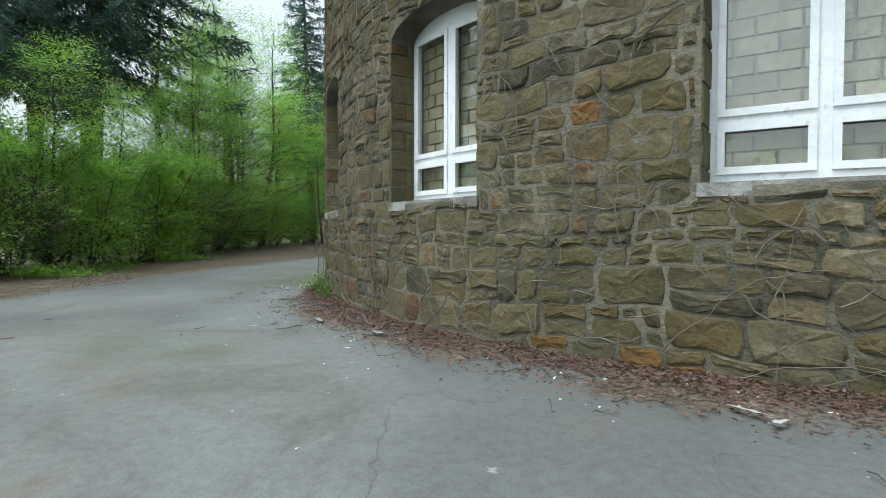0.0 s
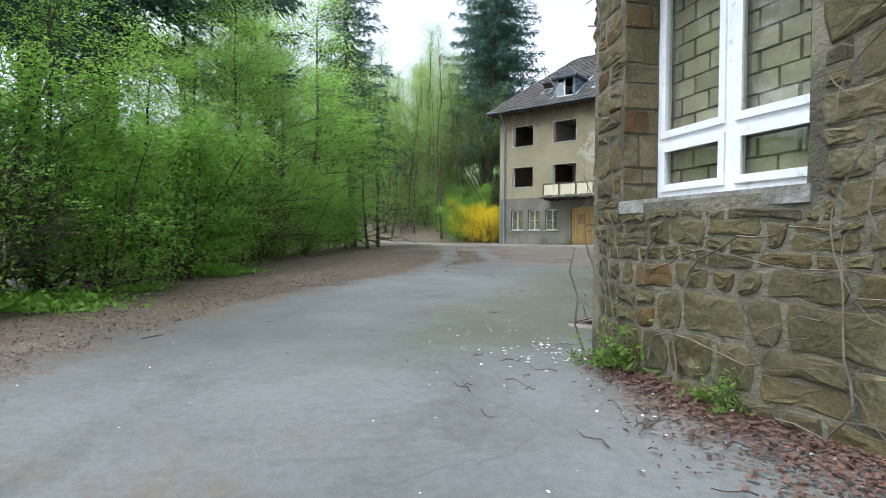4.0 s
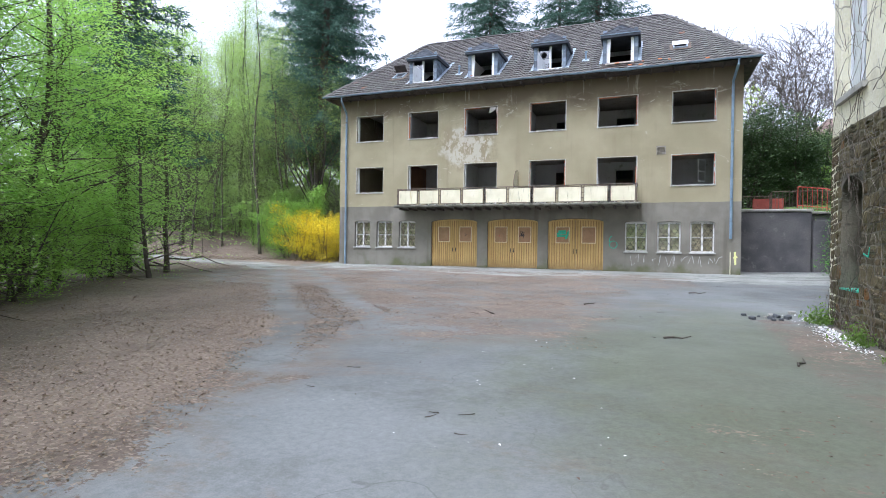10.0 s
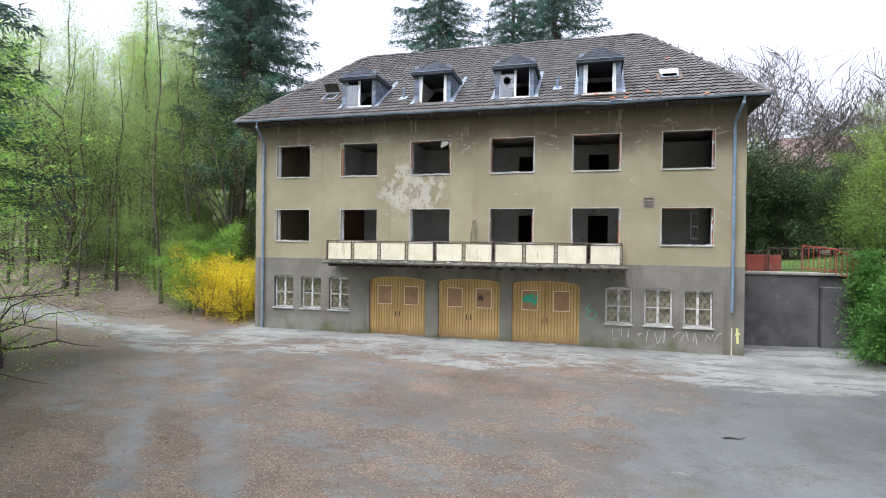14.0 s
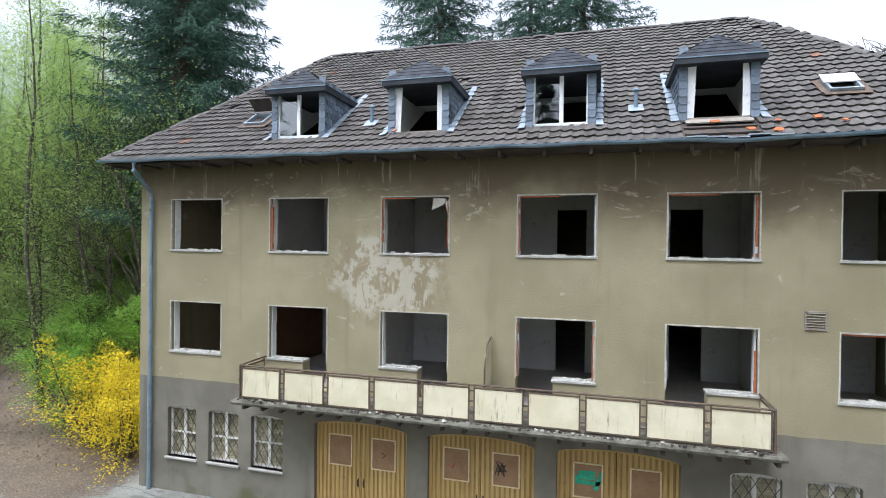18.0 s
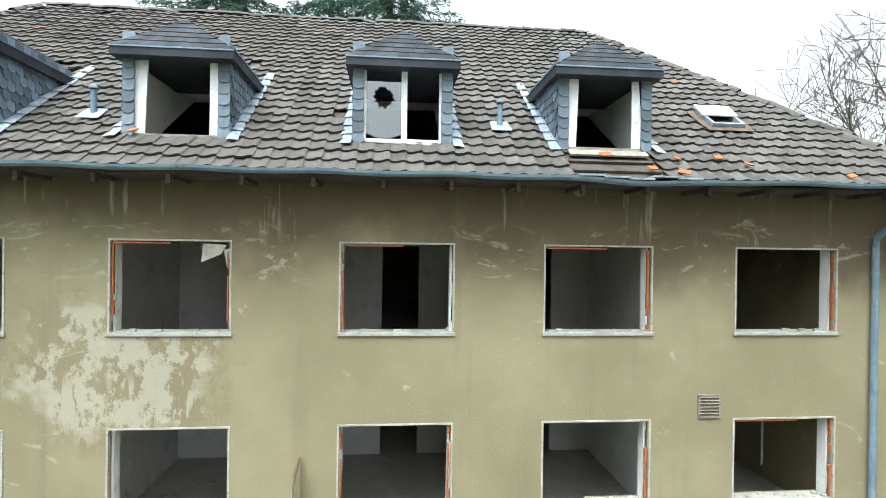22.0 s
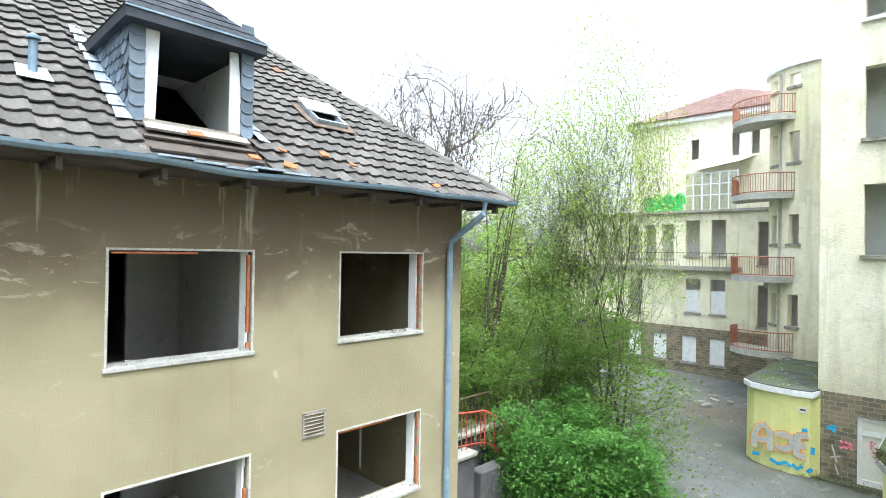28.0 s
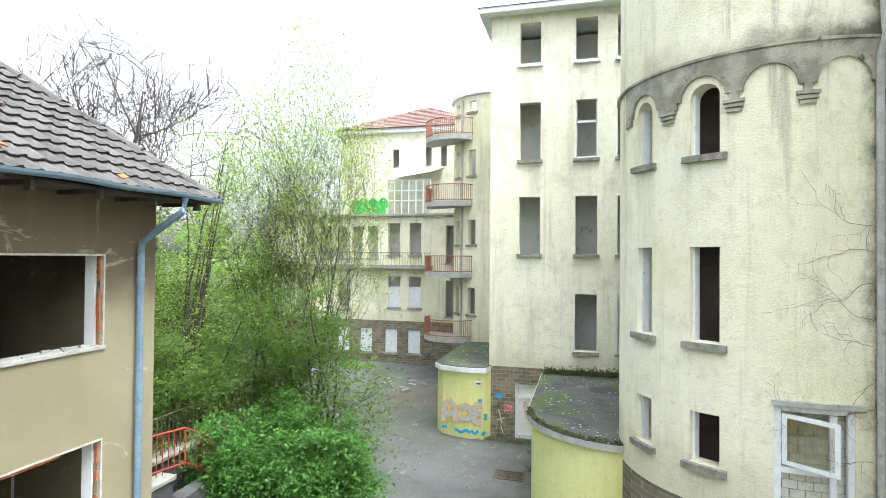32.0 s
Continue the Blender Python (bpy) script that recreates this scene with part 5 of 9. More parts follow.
bm = bmesh.new()
for i in range(5):
    box(bm, -13.6 + i * 0.36, -13.22 + i * 0.36, EY - 0.16, EY + 0.05 + 0.03 * (i % 2), EZ + 0.02 - 0.02 * (i % 3), EZ + 0.045 - 0.02 * (i % 3), m=None)
part("loose_flashing", bm, M["zinc"], roof, "bent bright zinc strip over the gutter")


def downpipe(x, zlow, side):
    y = FY - 0.09
    pts = [(x + side * 0.12, EY - 0.06, EZ - 0.05), (x + side * 0.1, EY - 0.05, EZ - 0.25), (x, y - 0.02, EZ - 0.75), (x, y, EZ - 0.95), (x, y, zlow)]
    dp = part("downpipe", tube(bmesh.new(), pts, 0.055, 10), M["pipe"], house, "blue-grey zinc downpipe")
    for z in (8.3, 6.4, 4.6, 2.9):
        if z > zlow:
            part("pipe_clip", tube(bmesh.new(), [(x, y, z), (x, y, z + 0.05)], 0.066, 10), M["pipe"], dp)
    return dp


downpipe(-26.98, 0.8, 1)
downpipe(-8.32, 2.3, 1)
part("lower_pipe", tube(bmesh.new(), [(-8.32, FY - 0.05, 0.8), (-8.32, FY - 0.05, 1.75)], 0.02, 8), M["panel"], house, "thin pale conduit at the wall foot")

# broken casement hanging open in the last lower room
cas = part("open_casement", frame_of(bmesh.new(), lambda u, v, d: (-9.55 + 0.45 * u, 34.1 + 0.6 * u + d, v), 0.0, 0.75, 4.85, 5.88, [(0.06, 0.69, 4.92, 5.3), (0.06, 0.69, 5.36, 5.81)], 0.0, 0.05), M["white"], house, "white casement hanging open inside the room")


# ---- dormers ----
def dormer(c, kind):
    """A slate-hung dormer whose face stands over the front wall."""
    y0, z0, zt = FY + 0.02, 10.26, 11.52
    za = 12.08
    half = 0.605

    def roof_y(z):
        return EY + (z - EZ) * SY / SZ

    bm = bmesh.new()
    # face: a slate-clad frame round the opening
    for xa, xb in ((c - DW, c - half), (c + half, c + DW)):
        box(bm, xa, xb, y0, y0 + 0.16, z0 - 0.05, zt)
    box(bm, c - half, c + half, y0, y0 + 0.16, zt - 0.12, zt)
    # cheeks
    for xa, xb in ((c - DW, c - DW + 0.06), (c + DW - 0.06, c + DW)):
        prof = ((y0 + 0.16, z0 - 0.05), (y0 + 0.16, zt), (roof_y(zt), zt))
        fa = [bm.verts.new((xa, y, z)) for y, z in prof]
        fb = [bm.verts.new((xb, y, z)) for y, z in prof]
        bm.faces.new(fa)
        bm.faces.new(fb)
        for k in range(3):
            bm.faces.new((fa[k], fa[(k + 1) % 3], fb[(k + 1) % 3], fb[k]))
    body = part("dormer", bm, M["slate"], house, "dormer hung with blue-grey slates, " + kind[1])
    # inner lining
    bm = bmesh.new()
    for x in (c - DW + 0.075, c + DW - 0.075):
        bm.faces.new([bm.verts.new(p) for p in ((x, y0 + 0.165, z0), (x, y0 + 0.165, zt - 0.13), (x, roof_y(zt - 0.13) + 0.9, zt - 0.13), (x, y0 + 0.75, z0))])
    bm.faces.new([bm.verts.new(p) for p in ((c - DW + 0.075, y0 + 0.165, zt - 0.13), (c + DW - 0.075, y0 + 0.165, zt - 0.13), (c + DW - 0.075, roof_y(zt - 0.13) + 0.9, zt - 0.13), (c - DW + 0.075, roof_y(zt - 0.13) + 0.9, zt - 0.13))])
    part("lining", bm, M["inner_white"], body)
    # little hipped roof with a slated surface
    o = 0.11
    e0, e1, ya = c - DW - o, c + DW + o, y0 - 0.2
    ze = zt - 0.05
    bm = bmesh.new()
    ap, bp = (c, ya + 0.55, za), (c, roof_y(za), za)
    el, er = (e0, ya, ze), (e1, ya, ze)
    bl, br = (e0, roof_y(ze) - 0.02, ze), (e1, roof_y(ze) - 0.02, ze)
    for f in ((el, er, ap), (el, ap, bp, bl), (er, br, bp, ap)):
        bm.faces.new([bm.verts.new(p) for p in f])
    dn = 0.13
    for p, q in ((el, er), (el, bl), (er, br)):
        bm.faces.new([bm.verts.new(v) for v in (p, q, (q[0], q[1], q[2] - dn), (p[0], p[1], p[2] - dn))])
    bm.faces.new([bm.verts.new((v[0], v[1], v[2] - dn)) for v in (el, er, br, bl)])
    top = part("dormer_roof", bm, M["slate_dark"], body, "small hipped cap of dark slates")
    # slate courses on the cap
    vs, fs = [], []

    def course(p0, p1, q0, q1, rows, cols, skip=False):
        p0, p1, q0, q1 = map(Vector, (p0, p1, q0, q1))
        nrm = (p1 - p0).cross(q0 - p0).normalized()
        nrm = -nrm if nrm.z < 0 else nrm
        for r in range(rows):
            ra, rb = r / rows, min(1.0, (r + 1.2) / rows)
            a0, a1, b0, b1 = p0.lerp(q0, ra), p1.lerp(q1, ra), p0.lerp(q0, rb), p1.lerp(q1, rb)
            n = max(1, round(cols * (a1 - a0).length / max(0.01, (p1 - p0).length)))
            for k in range(n):
                s, t = (k + 0.03) / n, (k + 0.97) / n
                quad = [a0.lerp(a1, s) + nrm * 0.018, a0.lerp(a1, t) + nrm * 0.018, b0.lerp(b1, t) + nrm * 0.006, b0.lerp(b1, s) + nrm * 0.006]
                low = [quad[0] - nrm * 0.014, quad[1] - nrm * 0.014]
                i = len(vs)
                vs.extend([tuple(v) for v in quad + low])
                fs.extend([(i, i + 1, i + 2, i + 3), (i + 4, i + 5, i + 1, i)])

    course(el, er, ap, ap, 6, 9)
    course(er, br, ap, bp, 6, 12)
    course(bl, el, bp, ap, 6, 12)
    tagged(pydata("slating", vs, fs, M["slate_dark"], top), kind="stuff")
    part("eaves_edge", boxes((e0 - 0.012, e1 + 0.012, ya - 0.014, ya, ze - 0.016, ze + 0.008)), M["pipe"], top)
    # slates: scalloped strips up the face, fish-scale courses on the cheeks
    sl = bmesh.new()
    prof = [(-0.086, 0.2), (-0.086, 0.045), (-0.06, 0.012), (0, -0.004), (0.06, 0.012), (0.086, 0.045), (0.086, 0.2)]
    fa = [sl.verts.new((x, -0.026 + 0.1 * z, z)) for x, z in prof]
    fb = [sl.verts.new((x, 0.002, z)) for x, z in prof]
    sl.faces.new(fa)
    for k in range(6):
        sl.faces.new((fa[k], fa[k + 1], fb[k + 1], fb[k]))
    first = part("slate", sl, M["slate"], body)
    first.location = (c - 0.672, y0 - 0.002, z0 - 0.04)
    me = first.data
    for sx in (-0.672, 0.672):
        for k in range(9):
            z = z0 - 0.04 + k * 0.165
            if (sx, k) == (-0.672, 0):
                continue
            o2 = new("slate", me)
            o2.parent = body
            o2.location = (c + sx, y0 - 0.002 - 0.002 * (k % 2), z)
    for k in range(7):
        o2 = new("slate", me)
        o2.parent = body
        o2.matrix_basis = pose(c - 0.52 + k * 0.175, y0 - 0.003, zt - 0.13, 0, 0, 0) @ Matrix.Diagonal((1, 1, 0.62, 1))
    vis = 1 if c < -14 else -1
    sides = (1, -1)
    for sd in sides:
        r = 0
        z = z0 + 0.05
        while z < zt - 0.02:
            y = y0 + 0.1 + (0.09 if r % 2 else 0.0)
            ylim = roof_y(z + 0.1)
            while y < ylim - 0.02:
                o2 = new("slate", me)
                o2.parent = body
                o2.matrix_basis = pose(c + sd * (DW + 0.004), y, z - 0.02, 0, 0, 90 * sd)
                y += 0.178
            z += 0.145
            r += 1
    # stepped flashing beside the cheeks
    for sd in (-1, 1):
        for k in range(9):
            s0 = 0.75 + k * 0.34
            a, b = Vector(slope(c + sd * (DW + 0.02), s0, 0.1)), Vector(slope(c + sd * (DW + 0.19), s0, 0.085))
            p, q = Vector(slope(c + sd * (DW + 0.02), s0 + 0.42, 0.075)), Vector(slope(c + sd * (DW + 0.15), s0 + 0.42, 0.065))
            fl = bmesh.new()
            fl.faces.new([fl.verts.new(v) for v in (a, b, q, p)])
            bmesh.ops.solidify(fl, geom=fl.faces[:], thickness=0.01)
            part("flashing", fl, M["zinc"], body)
    # window remains
    fr = bmesh.new()
    t = 0.05
    xa, xb, za_, zb = c - half, c + half, z0, zt - 0.12
    yy = y0 + 0.04
    if kind[0] == "open":
        for x0_, x1_, lean in ((xa, xa + 0.17, 0.02), (xb - 0.15, xb, -0.05)):
            bmv = [(x0_, yy, za_), (x1_ - lean, yy - 0.01, za_), (x1_ + lean, yy - 0.01, zb - 0.02), (x0_, yy, zb)]
            fr = bmesh.new()
            va = [fr.verts.new(v) for v in bmv]
            vb = [fr.verts.new((v[0], v[1] + 0.03, v[2])) for v in bmv]
            fr.faces.new(va)
            fr.faces.new(vb)
            for k in range(4):
                fr.faces.new((va[k], va[(k + 1) % 4], vb[(k + 1) % 4], vb[k]))
            part("window_board", fr, M["white"], body, "white inner board of a window without its casement")
        part("sill_board", box(bmesh.new(), xa, xb, yy - 0.03, yy + 0.12, za_ - 0.05, za_ + 0.012), M["wood_grey"], body, "rotten grey sill board")
    else:
        frame_of(fr, lambda u, v, dd: (u, yy + dd, v), xa, xb, za_, zb, [(xa + t, c - 0.045 + kind[2], za_ + t, zb - t), (c + 0.045 + kind[2], xb - t, za_ + t, zb - t)], 0.0, 0.06)
        w = part("window_frame", fr, M["white"], body, "white window frame with one casement left")
        # remaining pane, with a star-shaped hole in one
        pa, pb = xa + t, c - 0.045 + kind[2]
        bm = bmesh.new()
        hz, hx, n = (za_ + zb) / 2 + 0.12, (pa + pb) / 2, 22
        rnd = random.Random(4)
        outer, inner = [], []
        for k in range(n):
            a = math.tau * k / n
            ca, sa = math.cos(a), math.sin(a)
            sc_ = min((pb - pa) / 2 / max(1e-3, abs(ca)), ((zb - t - hz) if sa > 0 else (hz - za_ - t)) / max(1e-3, abs(sa)))
            outer.append(bm.verts.new((hx + ca * sc_, yy + 0.03 + sa * sc_ * 0.09, hz + sa * sc_)))
            rr = (0.13 + 0.045 * (k % 2) + rnd.uniform(-0.015, 0.02)) if kind[0] == "broken" else 0.001
            inner.append(bm.verts.new((hx + ca * rr, yy + 0.03 + sa * rr * 0.09, hz + sa * rr)))
        for k in range(n):
            bm.faces.new((outer[k], outer[(k + 1) % n], inner[(k + 1) % n], inner[k]))
        pane = part("pane", bm, M["mirror_pane"], w, "reflecting window pane with a jagged hole" if kind[0] == "broken" else "")
        # bent sheet below the sill
        part("sill_sheet", box(bmesh.new(), -0.53, 0.53, -0.05, 0.04, -0.012, 0.012, m=pose(c, y0 - 0.02, z0 - 0.02, 12, 1.5, 0)), M["white"], body)
    part("apron", box(bmesh.new(), c - 0.56, c + 0.56, y0 - 0.012, y0 + 0.02, z0 - 0.16, z0 - 0.02, 0.006), M["wood_grey"], body, "bare weathered sill board")


M["mirror_pane"] = m_glass("reflecting_pane", (0.7, 0.75, 0.75), 0.01, 2.3)
for c, kind in zip(DORM, (("one", "half its casement gone", -0.02), ("open", "its window torn out", 0), ("broken", "one pane with a jagged hole", 0.02), ("open", "its window torn out", 0))):
    dormer(c, kind)

# skylights and vent pipes on the slope
def skylight(x, y, lid):
    s = (y - EY) / SY
    m = Matrix.Translation(slope(x, s, 0.08)) @ pose(0, 0, 0, math.degrees(math.atan2(SZ, SY)), 0, 0)
    bm = bmesh.new()
    for r in ((-0.3, -0.25, -0.35, 0.35), (0.25, 0.3, -0.35, 0.35), (-0.25, 0.25, -0.35, -0.3), (-0.25, 0.25, 0.3, 0.35)):
        box(bm, r[0], r[1], r[2], r[3], -0.03, 0.08)
    part_ = part("skylight", bm, M["zinc"], house, "small open iron skylight")
    part_.matrix_basis = m
    # flat dark sheet stands in for the shade down the open skylight
    g = part("skylight_well", boxes((-0.25, 0.25, -0.3, 0.3, -0.02, -0.01)), M["iron"], part_)
    l = part("lid", box(bmesh.new(), -0.33, 0.33, -0.42, 0.0, -0.012, 0.012), M["white"] if lid > 0 else M["wood_dark"], part_)
    l.matrix_basis = pose(0, 0.4, 0.12, 4 if lid > 0 else -75, 0, 0)
    sk = part("apron_flashing", boxes((-0.42, 0.42, -0.5, -0.36, 0.0, 0.015), (-0.45, -0.31, -0.36, 0.36, 0.0, 0.015), (0.31, 0.45, -0.36, 0.36, 0.0, 0.015)), M["rail"], part_)


skylight(-10.35, 34.35, 28)
skylight(-24.35, 34.3, -1)


def vent_pipe(x, s):
    bm = tube(bmesh.new(), [slope(x, s, 0.02), tuple(Vector(slope(x, s, 0.02)) + Vector((0, 0, 0.42)))], 0.045, 10)
    v = part("vent_pipe", bm, M["pipe"], house, "stubby zinc vent pipe")
    top = Vector(slope(x, s, 0.02)) + Vector((0, 0, 0.44))
    part("cap", tube(bmesh.new(), [top, top + Vector((0, 0, 0.03)), top + Vector((0, 0, 0.07))], [0.075, 0.07, 0.015], 10), M["pipe"], v)
    bm = bmesh.new()
    bm.faces.new([bm.verts.new(p) for p in (slope(x - 0.17, s - 0.2, 0.1), slope(x + 0.17, s - 0.2, 0.1), slope(x + 0.15, s + 0.2, 0.09), slope(x - 0.15, s + 0.2, 0.09))])
    bmesh.ops.solidify(bm, geom=bm.faces[:], thickness=0.012)
    part("base_flashing", bm, M["zinc"], v)


vent_pipe(-20.75, 1.55)
vent_pipe(-14.45, 1.6)


# ---- the stone-footed wing, its bow front and stair tower ----
wing = thing("stone_wing", "old institution wing with a rubble-stone base and pale yellow stucco above", "building")
ST = 5.3
SF = 4.1
UL = 12.6


def bow(u, v, d):
    a = radians(CA) + u / CR
    return (CX + (CR - d) * math.cos(a), CY + (CR - d) * math.sin(a), v)


def west(u, v, d):
    """The flank along the yard: u runs north from the corner."""
    return (-8.06 - 0.09 * u / 13.7 + d, 6.3 + u, v)


BOWWIN = ((0.45, 2.05), (3.95, 5.45), (7.46, 8.96))
WZ = (1.45, 3.55)
bow_holes = [(a, b, *WZ) for a, b in BOWWIN]
NICHES = ((8.95, 9.95, 0.6, 3.1), (12.05, 13.08, 1.18, 3.22))
bm = sheet_wall(bmesh.new(), bow, 0, UL, -0.3, ST, bow_holes, 0.45, ustep=0.35)
for a, b in BOWWIN:
    arch_fill(bm, bow, a, b, 3.3, 3.55, 0.3)
part("bow_wall", bm, M["mortar"], wing, "convex wall of rough rubble stone in lime mortar")
bm = sheet_wall(bmesh.new(), west, 0, 13.7, -0.3, SF, NICHES, 0.45)
for a, b, c, d in NICHES:
    arch_fill(bm, west, a, b, d - 0.25, d, 0.3)
part("flank_wall", bm, M["mortar"], wing, "straight rubble-stone flank with arched recesses")
for a, b, c, d in NICHES:
    bm = bmesh.new()
    q = [west(a - 0.1, c - 0.1, 0.46), west(b + 0.1, c - 0.1, 0.46), west(b + 0.1, d + 0.1, 0.46), west(a - 0.1, d + 0.1, 0.46)]
    bm.faces.new([bm.verts.new(p) for p in q])
    bmesh.ops.solidify(bm, geom=bm.faces[:], thickness=0.05)
    part("niche_infill", bm, M["stone"], wing, "brown walled-up arched doorway")
UPW = [(a - 0.05, b + 0.05, 6.0, 8.2) for a, b in BOWWIN]
part("bow_upper_wall", sheet_wall(bmesh.new(), bow, 0, UL, ST, 20.0, UPW, 0.4, ustep=0.35), M["pale"], wing)
WUP = [(12.0, 13.2, 4.7, 6.9), (8.6, 9.9, 4.7, 6.9), (5.0, 6.3, 4.7, 6.9), (1.6, 2.9, 4.7, 6.9)]
part("flank_upper_wall", sheet_wall(bmesh.new(), west, 0, 13.7, SF, 20.0, WUP, 0.4), M["grey_stucco"], wing)
for a, b, c, d in WUP:
    p = [west(a - 0.1, c, -0.08), west(b + 0.1, c, 0.25)]
    s = part("upper_sill", boxes((p[0][0], p[1][0], p[0][1], p[1][1], c - 0.1, c)), M["slab"], wing)
    y0, y1 = west(a, 0, 0)[1], west(b, 0, 0)[1]
    x = west(a, 0, 0.12)[0]
    w = part("upper_window", boxes((x, x + 0.06, y0, y0 + 0.07, c, d), (x, x + 0.06, y1 - 0.07, y1, c, d), (x, x + 0.06, y0, y1, d - 0.07, d), (x, x + 0.06, (y0 + y1) / 2 - 0.04, (y0 + y1) / 2 + 0.04, c, d)), M["white"], wing)
    part("pane", boxes((x + 0.025, x + 0.03, y0, y1, c, d)), M["dirty_glass"], w)
# closing walls behind
part("inner_core", boxes((-7.4, 3.6, 9.0, 19.6, -0.3, 19.9)), M["inner"], wing)
part("north_wall", boxes((-8.15, 12.0, 19.6, 20.0, -0.3, 20.0)), M["pale"], wing)
part("end_wall", boxes((3.7, 4.1, 6.2, 19.6, -0.3, 20.0)), M["pale"], wing)


def bow_window(a, b):
    """White casement pair with a low transom, bricked up behind."""
    d = 0.32
    u0, u1, z0, z1 = a, b, WZ[0] + 0.03, WZ[1]
    um = (u0 + u1) / 2

    def bar(bm, ua, ub, za, zb, da=d, db=d + 0.07):
        q = [bow(ua, za, da), bow(ub, za, da), bow(ub, zb, da), bow(ua, zb, da), bow(ua, za, db), bow(ub, za, db), bow(ub, zb, db), bow(ua, zb, db)]
        v = [bm.verts.new(p) for p in q]
        for f in ((0, 1, 2, 3), (4, 7, 6, 5), (0, 4, 5, 1), (1, 5, 6, 2), (2, 6, 7, 3), (3, 7, 4, 0)):
            bm.faces.new([v[k] for k in f])

    bm = bmesh.new()
    lights = [(p, q, za, zb) for p, q in ((u0 + 0.075, um - 0.06), (um + 0.06, u1 - 0.075)) for za, zb in ((z0 + 0.1, z0 + 0.43), (z0 + 0.53, z1 - 0.2))]
    frame_of(bm, bow, u0, u1, z0, z1, lights, d, d + 0.07)
    w = part("bow_window", bm, M["white"], wing, "white painted window in the stone wall, bricked up behind the glass")
    for r in ((u0 + 0.06, um - 0.045), (um + 0.045, u1 - 0.06)):
        for za, zb in ((z0 + 0.08, z0 + 0.45), (z0 + 0.51, z1 - 0.18)):
            part("casement", frame_of(bmesh.new(), bow, r[0], r[1], za, zb, [(r[0] + 0.055, r[1] - 0.055, za + 0.055, zb - 0.055)], d - 0.018, d - 0.002), M["white"], w)
    for r in ((u0 + 0.09, um - 0.07), (um + 0.07, u1 - 0.09)):
        for za, zb in ((z0 + 0.11, z0 + 0.42), (z0 + 0.54, z1 - 0.2)):
            bm = bmesh.new()
            bar(bm, r[0], r[1], za, zb, d + 0.035, d + 0.04)
            part("pane", bm, M["glass"], w).visible_shadow = False
    bm = bmesh.new()
    bar(bm, a - 0.02, b + 0.02, WZ[0] - 0.07, WZ[0] + 0.03, -0.02, 0.4)
    part("window_sill", bm, M["flaky_sill"], w, "flaking grey-white stone sill with dry vine bits")
    rnd = random.Random(round(a * 10))
    z, odd = WZ[0], 0
    while z < WZ[1]:
        u = a - (0.15 if odd else 0)
        while u < b:
            ua, ub = max(u, a) + 0.008, min(u + 0.3, b) - 0.008
            if ub - ua > 0.05:
                bm = bmesh.new()
                bar(bm, ua, ub, z + 0.008, min(z + 0.135, WZ[1]), 0.425 + rnd.uniform(0, 0.012), 0.48)
                part("block", bm, M["block_grey"], w)
            u += 0.31
        z += 0.143
        odd ^= 1
    bm = bmesh.new()
    bar(bm, a, b, WZ[0], WZ[1], 0.447, 0.49)
    part("block_mortar", bm, M["slab"], w)


for a, b in BOWWIN:
    bow_window(a, b)

# ---- stair tower ----
TX, TY, TR = 0.1, 21.75, 3.6
T0 = radians(70)
TL = radians(200)


def tower(u, v, d):
    a = T0 + u / TR
    return (TX + (TR - d) * math.cos(a), TY + (TR - d) * math.sin(a), v)


TH = []
for uc, wv in ((3.08, 0.58), (4.73, 0.64)):
    TH += [(uc - wv / 2, uc + wv / 2, 10.98, 12.5), (uc - wv / 2, uc + wv / 2, 6.95, 9.0), (uc - wv / 2, uc + wv / 2, 4.36, 5.45)]
WHITE = (6.02, 7.4, 3.3, 5.88)
TH.append(WHITE)
bm = sheet_wall(bmesh.new(), tower, 0, TR * TL, 3.5, 20.0, TH, 0.4, ustep=0.25)
for h in TH[0:1] + TH[3:4]:
    arch_fill(bm, tower, h[0], h[1], 12.2, 12.5, 0.4, 8)
part("stair_tower_wall", bm, M["tower"], wing, "round stair tower in stained pale yellow stucco")
part("tower_base", sheet_wall(bmesh.new(), tower, 0, TR * TL, 0.3, 3.5, [], 0.3, ustep=0.25), M["coursed"], wing, "dark stone foot of the stair tower")


def band(bm, f, ua, ub, va, vb, da, db, step=0.12):
    """A strip that follows a curved wall, standing proud between depths da and db."""
    n = max(1, math.ceil((ub - ua) / step))
    rows = []
    for i in range(n + 1):
        u = ua + (ub - ua) * i / n
        rows.append([bm.verts.new(f(u, v, d)) for v, d in ((va, da), (vb, da), (vb, db), (va, db))])
    for p, q in zip(rows, rows[1:]):
        for k in range(4):
            bm.faces.new((p[k], p[(k + 1) % 4], q[(k + 1) % 4], q[k]))
    bm.faces.new(rows[0])
    bm.faces.new(rows[-1])
    return bm


def arch_band(bm, f, uc, r, vs, w, da, db, n=14):
    """A round moulding over an arch."""
    rows = []
    for i in range(n + 1):
        a = math.pi * i / n
        rows.append([bm.verts.new(f(uc - q * math.cos(a), vs + q * math.sin(a), d)) for q, d in ((r, da), (r + w, da), (r + w, db), (r, db))])
    for p, q in zip(rows, rows[1:]):
        for k in range(4):
            bm.faces.new((p[k], p[(k + 1) % 4], q[(k + 1) % 4], q[k]))
    return bm


ARCHES = (3.08, 4.68, 5.96, 7.22)
for uc in ARCHES:
    part("arch_moulding", arch_band(bmesh.new(), tower, uc, 0.47, 12.2, 0.1, -0.062, 0.02), M["frieze"], wing)
# spandrel skin: the wall above the arches stands proud
bm = bmesh.new()
